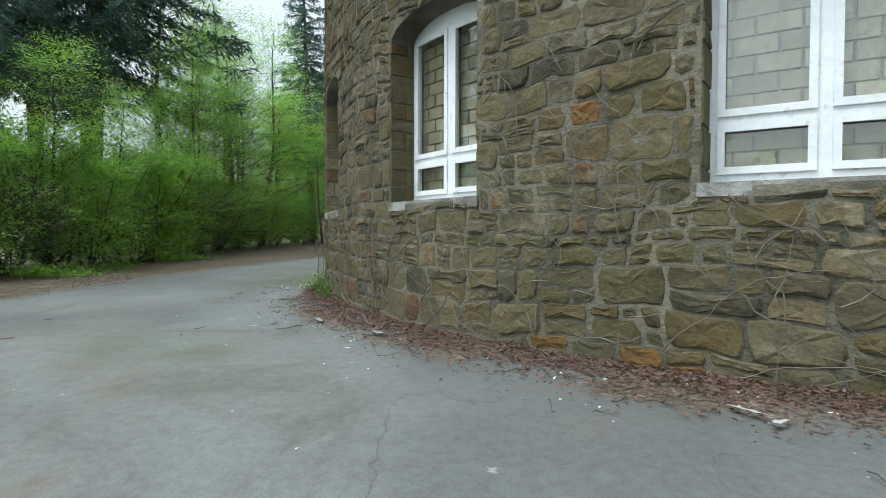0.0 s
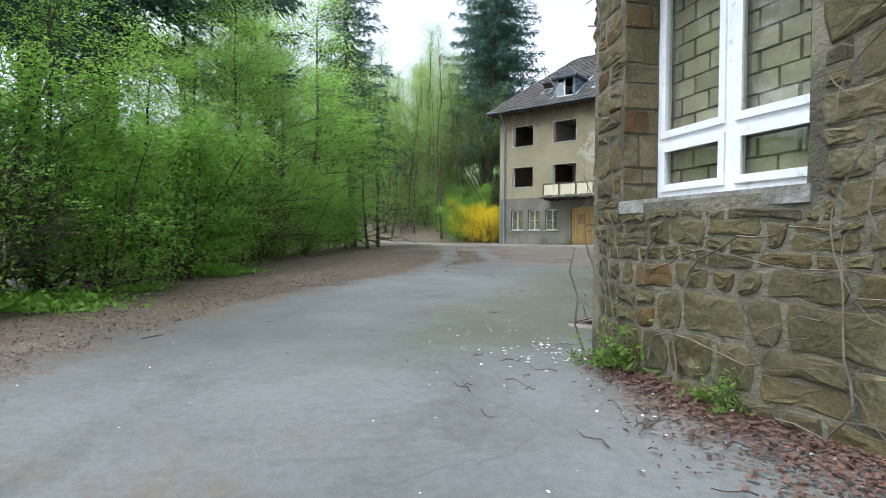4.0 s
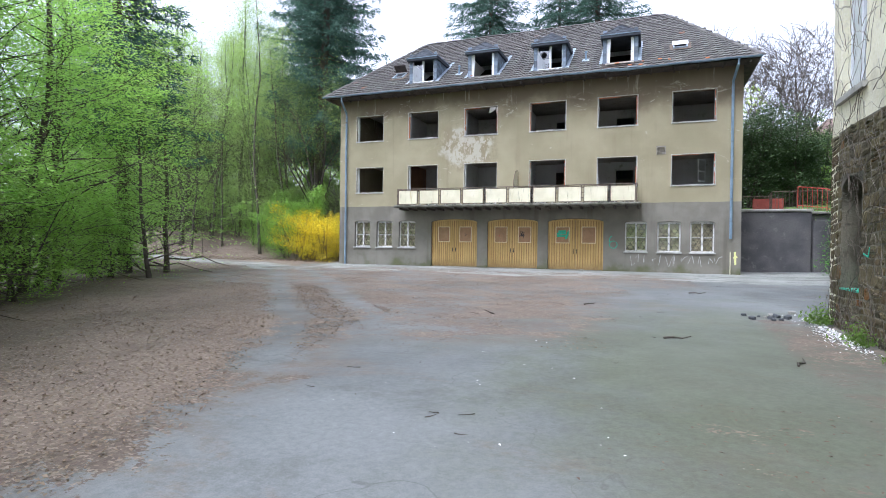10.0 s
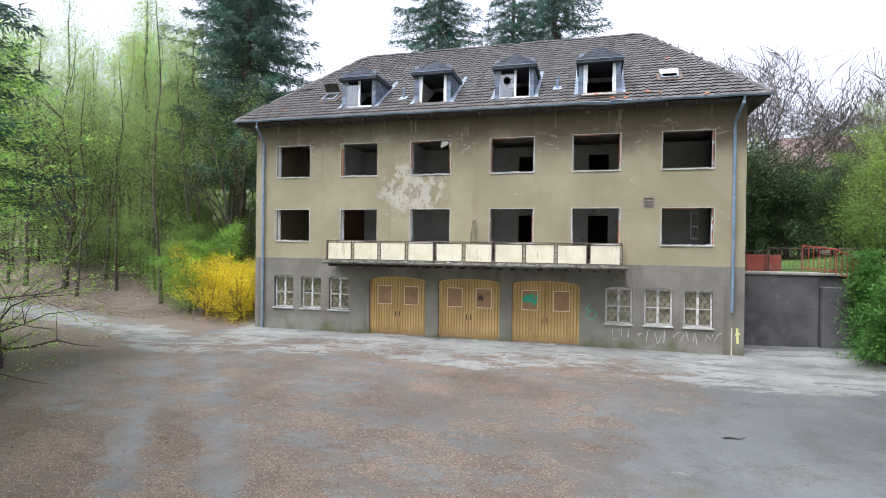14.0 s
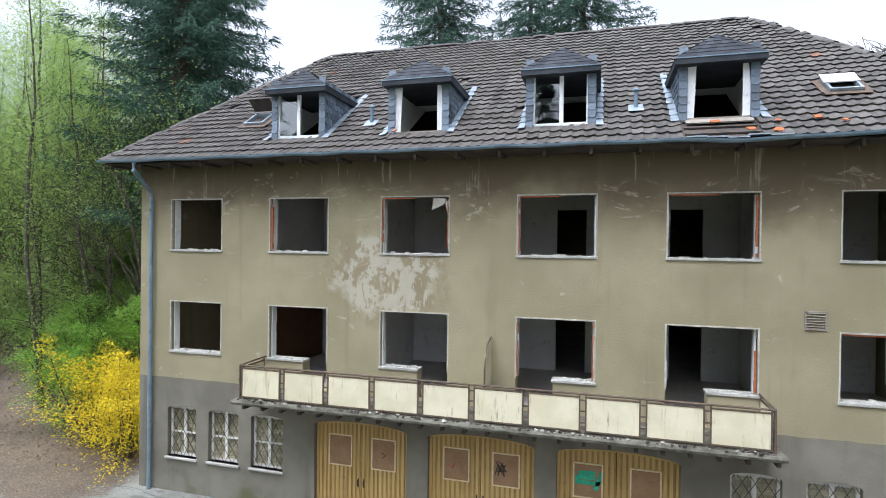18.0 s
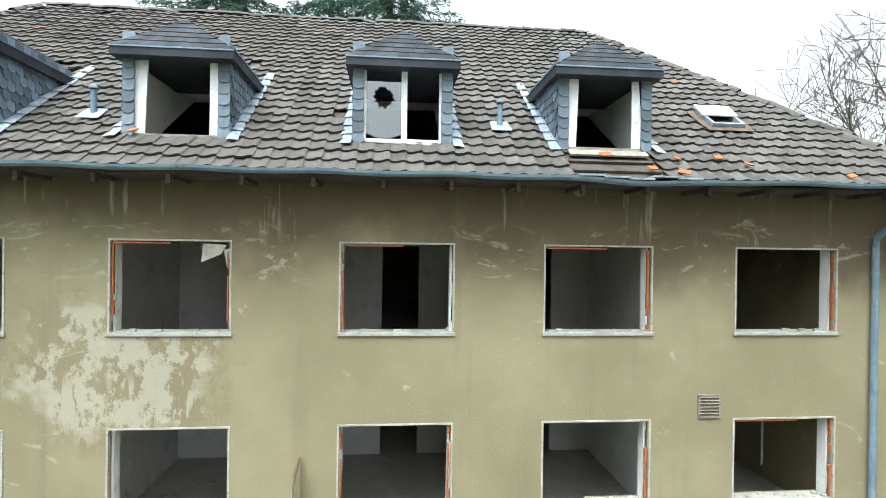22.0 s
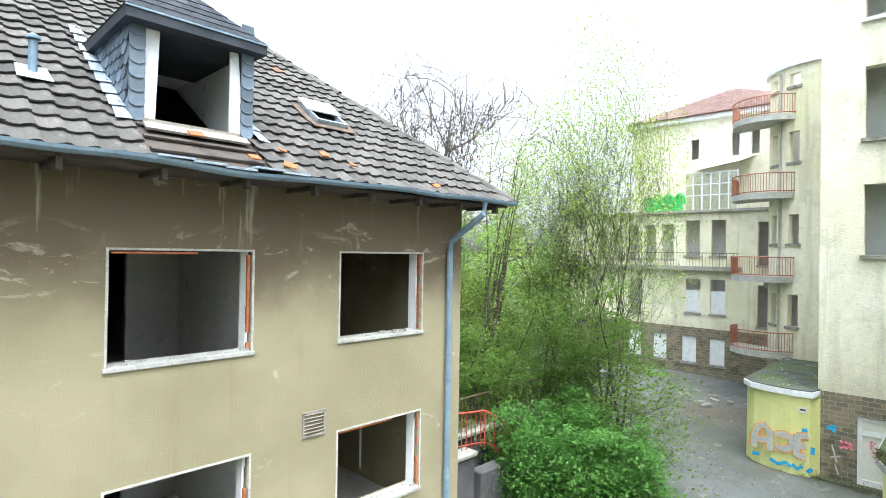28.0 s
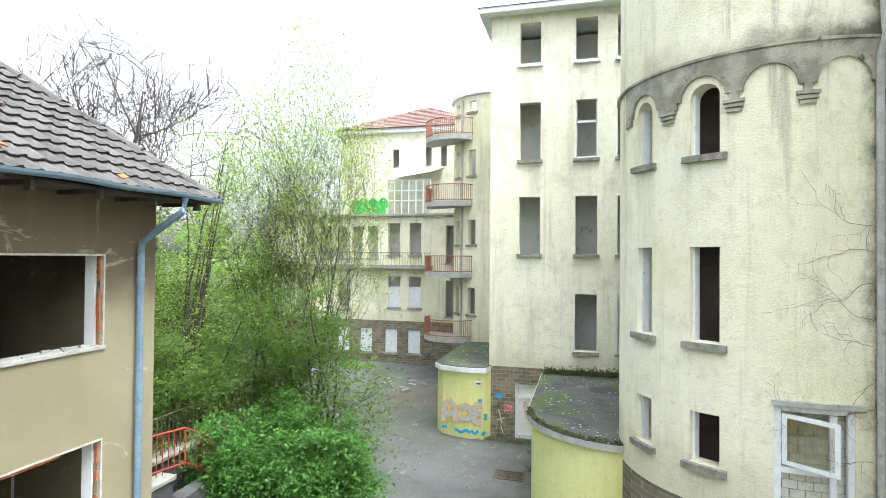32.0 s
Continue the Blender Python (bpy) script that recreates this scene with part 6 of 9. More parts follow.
edges = [2.2] + [(a + b) / 2 for a, b in zip(ARCHES, ARCHES[1:])] + [7.95]
for uc, lo, hi in zip(ARCHES, edges, edges[1:]):
    n = 12
    pts = [(uc - 0.56 * math.cos(math.pi * i / n), 12.2 + 0.56 * math.sin(math.pi * i / n)) for i in range(n + 1)]
    for (a, av), (b, bv) in zip(pts, pts[1:]):
        bm.faces.new([bm.verts.new(p) for p in (tower(a, av, -0.05), tower(b, bv, -0.05), tower(b, 13.0, -0.05), tower(a, 13.0, -0.05))])
    for a, b in ((lo, uc - 0.56), (uc + 0.56, hi)):
        if b > a:
            band(bm, tower, a, b, 12.05, 13.0, -0.05, 0.01)
part("arch_frieze", bm, M["frieze"], wing, "dark-stained frieze of round arches")
for k, u in enumerate(edges[1:-1]):
    bm = bmesh.new()
    for j in range(3):
        band(bm, tower, u - 0.2 + j * 0.03, u + 0.2 - j * 0.03, 11.97 - j * 0.09, 12.04 - j * 0.09, -0.11 + j * 0.025, 0.01)
    part("corbel", bm, M["frieze"], wing, "stepped stone corbel between two arches")
part("tower_cornice", band(bmesh.new(), tower, 0.5, 8.4, 13.0, 13.06, -0.085, 0.01), M["frieze"], wing, "thin blackened ledge over the arches")
for h in TH[:6]:
    part("tower_sill", band(bmesh.new(), tower, h[0] - 0.14, h[1] + 0.14, h[2] - 0.15, h[2] - 0.01, -0.12, 0.25, 0.06), M["mossy_sill"], wing, "crumbling stone window sill")
    bm = bmesh.new()
    for ua in (h[0] + 0.002, h[1] - 0.052):
        band(bm, tower, ua, ua + 0.05, h[2], h[3] - 0.03, 0.12, 0.3)
    part("window_jamb", bm, M["white"], wing)
# big white frame, its lights bricked up behind
u0, u1, z0, z1 = WHITE
bm = bmesh.new()
for r in ((u0, u0 + 0.12, z0, z1), (u1 - 0.12, u1, z0, z1), (u0, u1, z1 - 0.12, z1), (u0 + 0.95, u0 + 1.07, z0, z1), (u0, u0 + 1.0, 4.55, 4.67)):
    band(bm, tower, *r, 0.02, 0.1)
w = part("boarded_window", bm, M["white"], wing, "large white frame with broken glass before pale blocks")
part("window_head", band(bmesh.new(), tower, u0 - 0.05, u1 + 0.15, z1, z1 + 0.1, -0.1, 0.1), M["sill"], w)
rnd = random.Random(3)
z, odd = z0, 0
while z < z1:
    u = u0 - (0.14 if odd else 0)
    while u < u1:
        a, b = max(u, u0) + 0.006, min(u + 0.28, u1) - 0.006
        if b - a > 0.04:
            part("block", band(bmesh.new(), tower, a, b, z + 0.006, min(z + 0.17, z1), 0.2 + rnd.uniform(0, 0.01), 0.3, 0.3), M["brick_white"], w)
        u += 0.29
    z += 0.178
    odd ^= 1
part("block_mortar", band(bmesh.new(), tower, u0, u1, z0, z1, 0.225, 0.3), M["slab"], w)
part("pane", band(bmesh.new(), tower, u0 + 0.12, u0 + 0.95, 4.67, z1 - 0.12, 0.06, 0.065), M["glass"], w)
hinge, along = Vector(tower(u0 + 0.13, 0, 0.0)), (Vector(tower(u0 + 0.9, 0, 0.0)) - Vector(tower(u0 + 0.13, 0, 0.0))).normalized()
swing = Matrix.Rotation(radians(-24), 3, 'Z') @ along
leafp = lambda u, v, d: (hinge.x + swing.x * u - swing.y * d, hinge.y + swing.y * u + swing.x * d, v - 0.05 * u)
lf = part("open_casement", frame_of(bmesh.new(), leafp, 0.0, 0.95, 4.72, 5.72, [(0.085, 0.865, 4.8, 5.64)], 0.0, 0.05), M["white"], w, "white casement swung open on its hinges")
part("casement_glass", frame_of(bmesh.new(), leafp, 0.085, 0.865, 4.8, 5.64, [], 0.02, 0.026), M["glass"], lf)
part("tower_pipe", tube(bmesh.new(), [tower(7.8, z, -0.09) for z in (2.0, 8.0, 12.6)] + [tower(7.8, 13.0, -0.24), tower(7.8, 13.4, -0.2), tower(7.8, 19.8, -0.1)], 0.07, 10), M["sill"], wing, "pale stained downpipe")
part("tower_floor", boxes((-2.1, 2.3, 19.9, 23.9, 6.2, 6.4), (-2.1, 2.3, 19.9, 23.9, 10.2, 10.4), (-2.1, 2.3, 19.9, 23.9, 13.6, 13.8)), M["slab"], wing)
part("tower_roof", boxes((-3.4, 3.6, 19.9, 25.2, 19.9, 20.1)), M["felt"], wing)
# added ring, coloured dark so the window openings read as deep and unlit
part("stair_core", band(bmesh.new(), tower, 0.05, TR * TL - 0.05, 3.6, 19.85, 1.25, 1.4, 0.4), M["shade_brown"], wing, "added brown liner standing in for the deep shade inside the stair tower")

# ---- the tall block across the court ----
block = thing("main_block", "four-storey abandoned hospital block in stained pale stucco with empty windows", "building")


def bface(u, v, d):
    return (7.9 + d, u, v)


BCOL = ((28.14, 29.02), (25.8, 26.68), (24.12, 25.0), (21.8, 22.7))
BROW = ((17.05, 18.83), (12.92, 15.38), (8.9, 11.33), (4.85, 7.23))
bh = [(a, b, c, d) for a, b in BCOL for c, d in BROW if not (a == 28.14 and c == 4.85)]
part("west_face", sheet_wall(bmesh.new(), bface, 20.0, 30.28, 4.05, 19.2, bh, 0.4), M["grey_stucco"], block, "stained pale wall with tall empty windows")
part("stone_base", sheet_wall(bmesh.new(), bface, 20.0, 30.28, 0.4, 4.05, [(27.9, 29.15, 1.02, 3.35)], 0.4), M["coursed"], block)
part("north_face", sheet_wall(bmesh.new(), lambda u, v, d: (u, 30.28 - d, v), 8.3, 24.0, 0.4, 19.2, [(8.5, 9.9, c, d) for c, d in BROW], 0.38), M["pale"], block)
part("south_face", sheet_wall(bmesh.new(), lambda u, v, d: (u, 20.0 + d, v), 8.3, 24.0, 0.4, 19.2, [(8.5, 9.9, c, d) for c, d in BROW], 0.38), M["pale"], block)
part("rear_face", boxes((23.6, 24.0, 20.4, 29.9, 0.4, 19.2)), M["pale"], block)
for z in (4.2, 8.2, 12.3, 16.4):
    part("floor_slab", boxes((8.3, 23.6, 20.4, 29.9, z, z + 0.25)), M["slab"], block)
part("inner_wall", boxes((10.2, 10.4, 20.4, 29.9, 0.5, 19.0)), M["inner_white"], block)
part("eaves_board", boxes((7.35, 24.4, 19.5, 30.75, 19.2, 19.42)), M["white"], block, "wide white eaves board")
bm = bmesh.new()
rr = ((7.3, 19.4), (24.5, 19.4), (24.5, 30.8), (7.3, 30.8))
tp = ((11.5, 23.5), (20.0, 23.5), (20.0, 26.7), (11.5, 26.7))
for k in range(4):
    a, b, c, d = rr[k], rr[(k + 1) % 4], tp[(k + 1) % 4], tp[k]
    bm.faces.new([bm.verts.new(p) for p in ((*a, 19.43), (*b, 19.43), (*c, 21.2), (*d, 21.2))])
bm.faces.new([bm.verts.new((*p, 21.2)) for p in tp])
part("roof", bm, M["red_roof"], block)
for a, b, c, d in bh:
    w = part("window_sill", boxes((7.78, 8.1, a - 0.1, b + 0.1, c - 0.14, c - 0.01)), M["mossy_sill"] if c < 16 else M["white"], block)
    if (a, c) in ((25.8, 12.92), (24.12, 4.85)):
        part("window_frame", boxes((8.0, 8.06, a, b, c + 1.5, c + 1.6), (8.0, 8.06, a, a + 0.06, c, d), (8.0, 8.06, b - 0.06, b, c, d), (8.0, 8.06, a, b, c, c + 0.08)), M["white"], block)
bd = part("basement_door", boxes((8.0, 8.06, 27.9, 28.03, 1.02, 3.35), (8.0, 8.06, 29.02, 29.15, 1.02, 3.35), (8.0, 8.06, 28.03, 29.02, 3.2, 3.35), (8.0, 8.06, 28.03, 29.02, 2.72, 2.88), (8.0, 8.06, 28.03, 29.02, 1.02, 1.2)), M["white"], block, "white glazed basement door sprayed pink")
part("pane", boxes((8.07, 8.09, 28.03, 29.02, 1.2, 3.2)), M["brick_white"], bd)

# low round-ended annex under the block, dark felt roof
annex = thing("round_annex", "low yellow annex with a round end and a mossy felt roof", "building")


def annex_line(k, n, grow=0.0):
    """The plan: a quarter round at the yard corner, then straight to the block."""
    pts = []
    for i in range(n + 1):
        a = radians(180 - 90 * i / n)
        pts.append((2.2 + (2.7 + grow) * math.cos(a), 25.2 + (2.7 + grow) * math.sin(a)))
    return [(-0.5 - grow, 23.5)] + pts + [(7.88, 27.9 + grow)]


for name, g, za, zb, mt in (("annex_wall", 0.0, 0.5, 3.7, "yellow"), ("roof_edge", 0.14, 3.7, 3.86, "sill"), ("annex_roof", 0.1, 3.862, 3.9, "felt")):
    pl = annex_line(0, 16, g)
    bm = bmesh.new()
    lo, hi = [bm.verts.new((x, y, za)) for x, y in pl], [bm.verts.new((x, y, zb)) for x, y in pl]
    for i in range(len(pl) - 1):
        bm.faces.new((lo[i], lo[i + 1], hi[i + 1], hi[i]))
    cl, ch = bm.verts.new((7.88, 23.5, za)), bm.verts.new((7.88, 23.5, zb))
    bm.faces.new(hi + [ch])
    bm.faces.new(lo + [cl])
    part(name, bm, M[mt], annex)

mr = np.random.default_rng(17)
mp = np.stack([7.86 - np.abs(mr.normal(0, 0.16, 900)), mr.uniform(23.6, 27.9, 900), 3.9 + np.abs(mr.normal(0, 0.13, 900))], axis=1)
MOSS_POINTS = [tuple(q) for q in mp] + [(2.2 + (2.72 + 0.05 * mr.random()) * math.cos(a), 25.2 + (2.72 + 0.05 * mr.random()) * math.sin(a), 3.9 + 0.05 * mr.random()) for a in mr.uniform(radians(92), radians(178), 260)]

# yellow kiosk with a big graffito
kiosk = thing("yellow_kiosk", "yellow rendered lean-to with a bulging front and graffiti", "building")
kp = [(8.0, 32.6), (7.55, 32.25), (7.3, 31.6), (7.2, 31.0), (7.3, 30.4), (7.89, 30.2)]
for name, g, za, zb, mt in (("kiosk_wall", 0.0, 0.6, 3.85, "yellow"), ("fascia", 0.1, 3.85, 4.05, "white"), ("kiosk_roof", 0.06, 4.052, 4.09, "felt")):
    bm = bmesh.new()
    pl = [(x - g, y + (g if y > 31.3 else -g if y > 30.25 else 0)) for x, y in kp] + [(14.0, 30.29), (14.0, 32.6 + g)]
    lo, hi = [bm.verts.new((x, y, za)) for x, y in pl], [bm.verts.new((x, y, zb)) for x, y in pl]
    for i in range(len(pl)):
        j = (i + 1) % len(pl)
        bm.faces.new((lo[i], lo[j], hi[j], hi[i]))
    bm.faces.new(hi)
    bm.faces.new(lo)
    part(name, bm, M[mt], kiosk)

# hipped roof over the bow wing
bm = bmesh.new()
rim = [bow(UL * k / 24, 20.02, -0.35) for k in range(25)] + [(4.45, 20.1, 20.02), (-8.5, 20.1, 20.02)]
ring = [bm.verts.new(p) for p in rim]
tip, back = bm.verts.new((-1.9, 12.5, 23.6)), bm.verts.new((-1.9, 20.1, 23.6))
for k in range(len(ring)):
    a, b = ring[k], ring[(k + 1) % len(ring)]
    if k < 24:
        bm.faces.new((a, b, tip))
    elif k == 25:
        bm.faces.new((a, b, back))
    else:
        bm.faces.new((a, b, back, tip) if k == 24 else (a, b, tip, back))
bm.faces.new(ring[::-1])
part("wing_roof", bm, M["tile"], wing, "low hipped tile roof of the wing")


# ---- trees ----
def limbs(rnd, start, direction, length, radius, depth, segs, spread_, up, ends, parts=3, bend=0.25):
    """Grows a limb and its boughs; gathers tapered segments and twig ends."""
    p, d = Vector(start), Vector(direction).normalized()
    n = 4 if depth else 2
    r = radius
    pts = [(p.copy(), r)]
    for i in range(n):
        d = (d + Vector((rnd.gauss(0, bend), rnd.gauss(0, bend), rnd.gauss(0, bend * 0.7) + up))).normalized()
        p = p + d * (length / n)
        r = max(0.004, radius * (1 - (i + 1) / (n + 0.6)))
        pts.append((p.copy(), r))
        if depth and i >= 1 - (depth < 2):
            for _ in range(parts if i < n - 1 else parts + 1):
                side = Vector((rnd.gauss(0, 1), rnd.gauss(0, 1), rnd.gauss(0, 0.5) + 0.15)).normalized()
                nd = (d * (1 - spread_) + side * spread_).normalized()
                limbs(rnd, p, nd, length * rnd.uniform(0.42, 0.68), max(0.004, r * 0.62), depth - 1, segs, spread_, up, ends, parts, bend)
    segs.append(pts)
    if depth == 0:
        ends.extend([q for q, _ in pts[1:]])


def wood_mesh(segs, sides=5):
    vs, fs = [], []
    for pts in segs:
        k = sides if pts[0][1] > 0.03 else 3
        base = len(vs)
        for i, (p, r) in enumerate(pts):
            a = pts[min(i + 1, len(pts) - 1)][0] - pts[max(i - 1, 0)][0]
            a = a.normalized() if a.length else Vector((0, 0, 1))
            b = a.cross(Vector((0, 0, 1)) if abs(a.z) < 0.9 else Vector((1, 0, 0))).normalized()
            c = a.cross(b)
            for j in range(k):
                t = math.tau * j / k
                vs.append(tuple(p + (b * math.cos(t) + c * math.sin(t)) * r))
        for i in range(len(pts) - 1):
            for j in range(k):
                fs.append((base + i * k + j, base + i * k + (j + 1) % k, base + (i + 1) * k + (j + 1) % k, base + (i + 1) * k + j))
    return vs, fs


def leaf_mesh(rng, points, per, cloud, size, flat=0.5, aspect=0.6, thick=0.6, slim=False):
    """Leaves strewn round the twigs: folded diamonds, or slim three-cornered ones."""
    pts = np.repeat(np.array([tuple(p) for p in points]), per, axis=0)
    n = len(pts)
    pts = pts + rng.normal(0, 1, (n, 3)) * np.array([cloud, cloud, cloud * thick])
    a = rng.normal(0, 1, (n, 3)) * np.array([1, 1, flat])
    a /= np.linalg.norm(a, axis=1, keepdims=True)
    up = rng.normal(0, 0.45, (n, 3)) + np.array([0, 0, 1.0])
    b = np.cross(up, a)
    b /= np.linalg.norm(b, axis=1, keepdims=True)
    nn = np.cross(a, b)
    s = (size * rng.uniform(0.6, 1.35, n))[:, None]
    if slim:
        v = np.stack([pts - a * s * 0.9 + b * s * aspect, pts + a * s * 1.2 - nn * s * 0.2, pts - a * s * 0.7 - b * s * aspect * 1.1], axis=1).reshape(-1, 3)
        return v, np.arange(n * 3).reshape(n, 3)
    v = np.stack([pts - a * s, pts + b * s * aspect - nn * s * 0.15, pts + a * s - nn * s * 0.25, pts - b * s * aspect - nn * s * 0.15], axis=1).reshape(-1, 3)
    f = np.arange(n * 4).reshape(n, 4)
    return v, f


def quick(name, v, f, material, parent, label=""):
    v, f = np.asarray(v, dtype=np.float32), np.asarray(f, dtype=np.int32)
    me = bpy.data.meshes.new(name)
    me.vertices.add(len(v))
    me.vertices.foreach_set("co", v.ravel())
    me.loops.add(f.size)
    me.loops.foreach_set("vertex_index", f.ravel())
    me.polygons.add(len(f))
    me.polygons.foreach_set("loop_start", np.arange(0, f.size, f.shape[1], dtype=np.int32))
    me.update(calc_edges=True)
    me.materials.append(material)
    ob = new(name, me)
    ob.parent = parent
    if label:
        ob["label"] = label
    return ob


def broadleaf(seed, height, trunk, first, leaf, bark, per, cloud, size, label, category="tree", up=0.05, spread_=0.55, stems=1, depth=2, nb=14, crown=0.42, flat=0.5, thick=0.6, thin_=0.3, parts=3, spill=1.02):
    rnd, rng = random.Random(seed), np.random.default_rng(seed)
    root = thing("tree" if category == "tree" else category, label, category)
    segs, ends = [], []
    for s in range(stems):
        lean = Vector((rnd.gauss(0, 0.05 + 0.14 * (stems > 1)), rnd.gauss(0, 0.05 + 0.14 * (stems > 1)), 1))
        p = Vector((rnd.gauss(0, 0.22) * (stems > 1), rnd.gauss(0, 0.22) * (stems > 1), -0.15))
        pts, n = [], 9
        hh = height * (1 if s == 0 else rnd.uniform(0.65, 1.0))
        for i in range(n + 1):
            t = i / n
            pts.append((p.copy(), trunk * ((1 - t) ** 0.8 * 0.92 + 0.06) * (1.35 if i == 0 else 1)))
            p = p + Vector((lean.x + rnd.gauss(0, 0.06), lean.y + rnd.gauss(0, 0.06), 1)) * (hh / n)
        segs.append(pts)
        m = max(5, nb // stems)
        for k in range(m):
            t = first + (0.97 - first) * (k + rnd.random() * 0.6) / m
            i = min(n - 1, int(t * n))
            q = pts[i][0].lerp(pts[i + 1][0], t * n - i)
            a = rnd.uniform(0, math.tau)
            reach = height * crown * (1.05 - t) ** 0.6 * rnd.uniform(0.7, 1.1) * (0.8 if stems > 1 else 1)
            limbs(rnd, q, (math.cos(a), math.sin(a), 0.25 + 0.6 * t), reach, pts[i][1] * thin_, depth - 1, segs, spread_, up, ends, parts)
    limit = height * crown * (spill if stems == 1 else 1.7)
    low = 2.5 if stems == 1 else 0.01
    segs = [g for g in segs if len(g) > 3 or math.hypot(g[-1][0].x, g[-1][0].y) < limit * (0.55 + 0.45 * min(1.0, max(0.0, g[-1][0].z) / low))]
    ends = [q for g in segs if len(g) == 3 for q, _ in g[1:]]
    if not leaf:
        v, f = wood_mesh([g for g in segs if len(g) == 3])
        tagged(pydata("twig_net", v, f, M[bark], root), kind="stuff")
        segs = [g for g in segs if len(g) > 3]
    v, f = wood_mesh([g for g in segs if len(g) > 3 or rnd.random() < 0.35])
    pydata("trunk", v, f, M[bark], root, "", True)
    if leaf:
        v, f = leaf_mesh(rng, ends, per, cloud, size, flat, 0.6, thick, True)
        quick("crown", v, f, M[leaf], root)
    return root


def spruce(seed, height, label, droop=0.4, width=0.2, bare=0.08, step=0.5):
    """Whorls of sagging boughs with hanging side sprays of needles."""
    rnd, rng = random.Random(seed), np.random.default_rng(seed)
    root = thing("spruce", label, "conifer")
    segs = [[(Vector((0, 0, -0.2)), height * 0.014), (Vector((0, 0, height * 0.5)), height * 0.009), (Vector((0, 0, height)), 0.015)]]
    base, along, length = [], [], []
    z = height * bare
    while z < height * 0.985:
        t = z / height
        reach = height * width * (1 - t) ** 0.75 + 0.25
        count = 6 if t < 0.75 else 4
        turn = rnd.uniform(0, math.tau)
        for k in range(count):
            a = turn + math.tau * (k + rnd.uniform(-0.3, 0.3)) / count
            r = reach * rnd.uniform(0.62, 1.12)
            sag = droop * rnd.uniform(0.7, 1.3) * (1.15 - t * 0.9)
            out, n = Vector((math.cos(a), math.sin(a), 0)), 6
            zz = z + rnd.uniform(-0.2, 0.2)
            pts = [(out * r * i / n + Vector((0, 0, zz - r * sag * (i / n) + r * sag * 0.55 * (i / n) ** 3)), max(0.006, 0.034 * (1 - i / n))) for i in range(n + 1)]
            segs.append(pts)
            m = max(5, int(r * 4.2))
            for j in range(m):
                f = 0.12 + 0.88 * (j + rnd.random()) / m
                i = min(n - 1, int(f * n))
                q = pts[i][0].lerp(pts[i + 1][0], f * n - i)
                for side in (-1, 1):
                    yaw = a + side * rnd.uniform(0.5, 1.15)
                    ln = (0.2 + 0.3 * r * (1.05 - f)) * rnd.uniform(0.7, 1.2)
                    d = Vector((math.cos(yaw), math.sin(yaw), -rnd.uniform(0.25, 0.95)))
                    for h in range(max(2, int(ln / 0.2))):
                        base.append(tuple(q + d * (0.2 * h)))
                        along.append(tuple(d))
                        length.append(0.24)
                base.append(tuple(q))
                along.append((out.x, out.y, -0.25))
                length.append(0.28)
        z += step * rnd.uniform(0.7, 1.3) * (1.1 - 0.5 * t)
    v, f = wood_mesh(segs, 5)
    pydata("trunk", v, f, M["bark"], root)
    q, d, ln = np.repeat(np.array(base), 4, axis=0), np.repeat(np.array(along), 4, axis=0), np.repeat(np.array(length), 4)
    n = len(q)
    d = d / np.linalg.norm(d, axis=1, keepdims=True) + rng.normal(0, 0.42, (n, 3))
    d /= np.linalg.norm(d, axis=1, keepdims=True)
    side = np.cross(d, rng.normal(0, 1, (n, 3)))
    side /= np.linalg.norm(side, axis=1, keepdims=True)
    w = rng.uniform(0.016, 0.032, n)[:, None]
    ln = (ln * rng.uniform(0.7, 1.3, n))[:, None]
    q = q + rng.normal(0, 0.055, (n, 3))
    v = np.stack([q + side * w, q + d * ln, q - side * w], axis=1).reshape(-1, 3)
    quick("needles", v, np.arange(n * 3).reshape(n, 3), M["needle"], root)
    return root


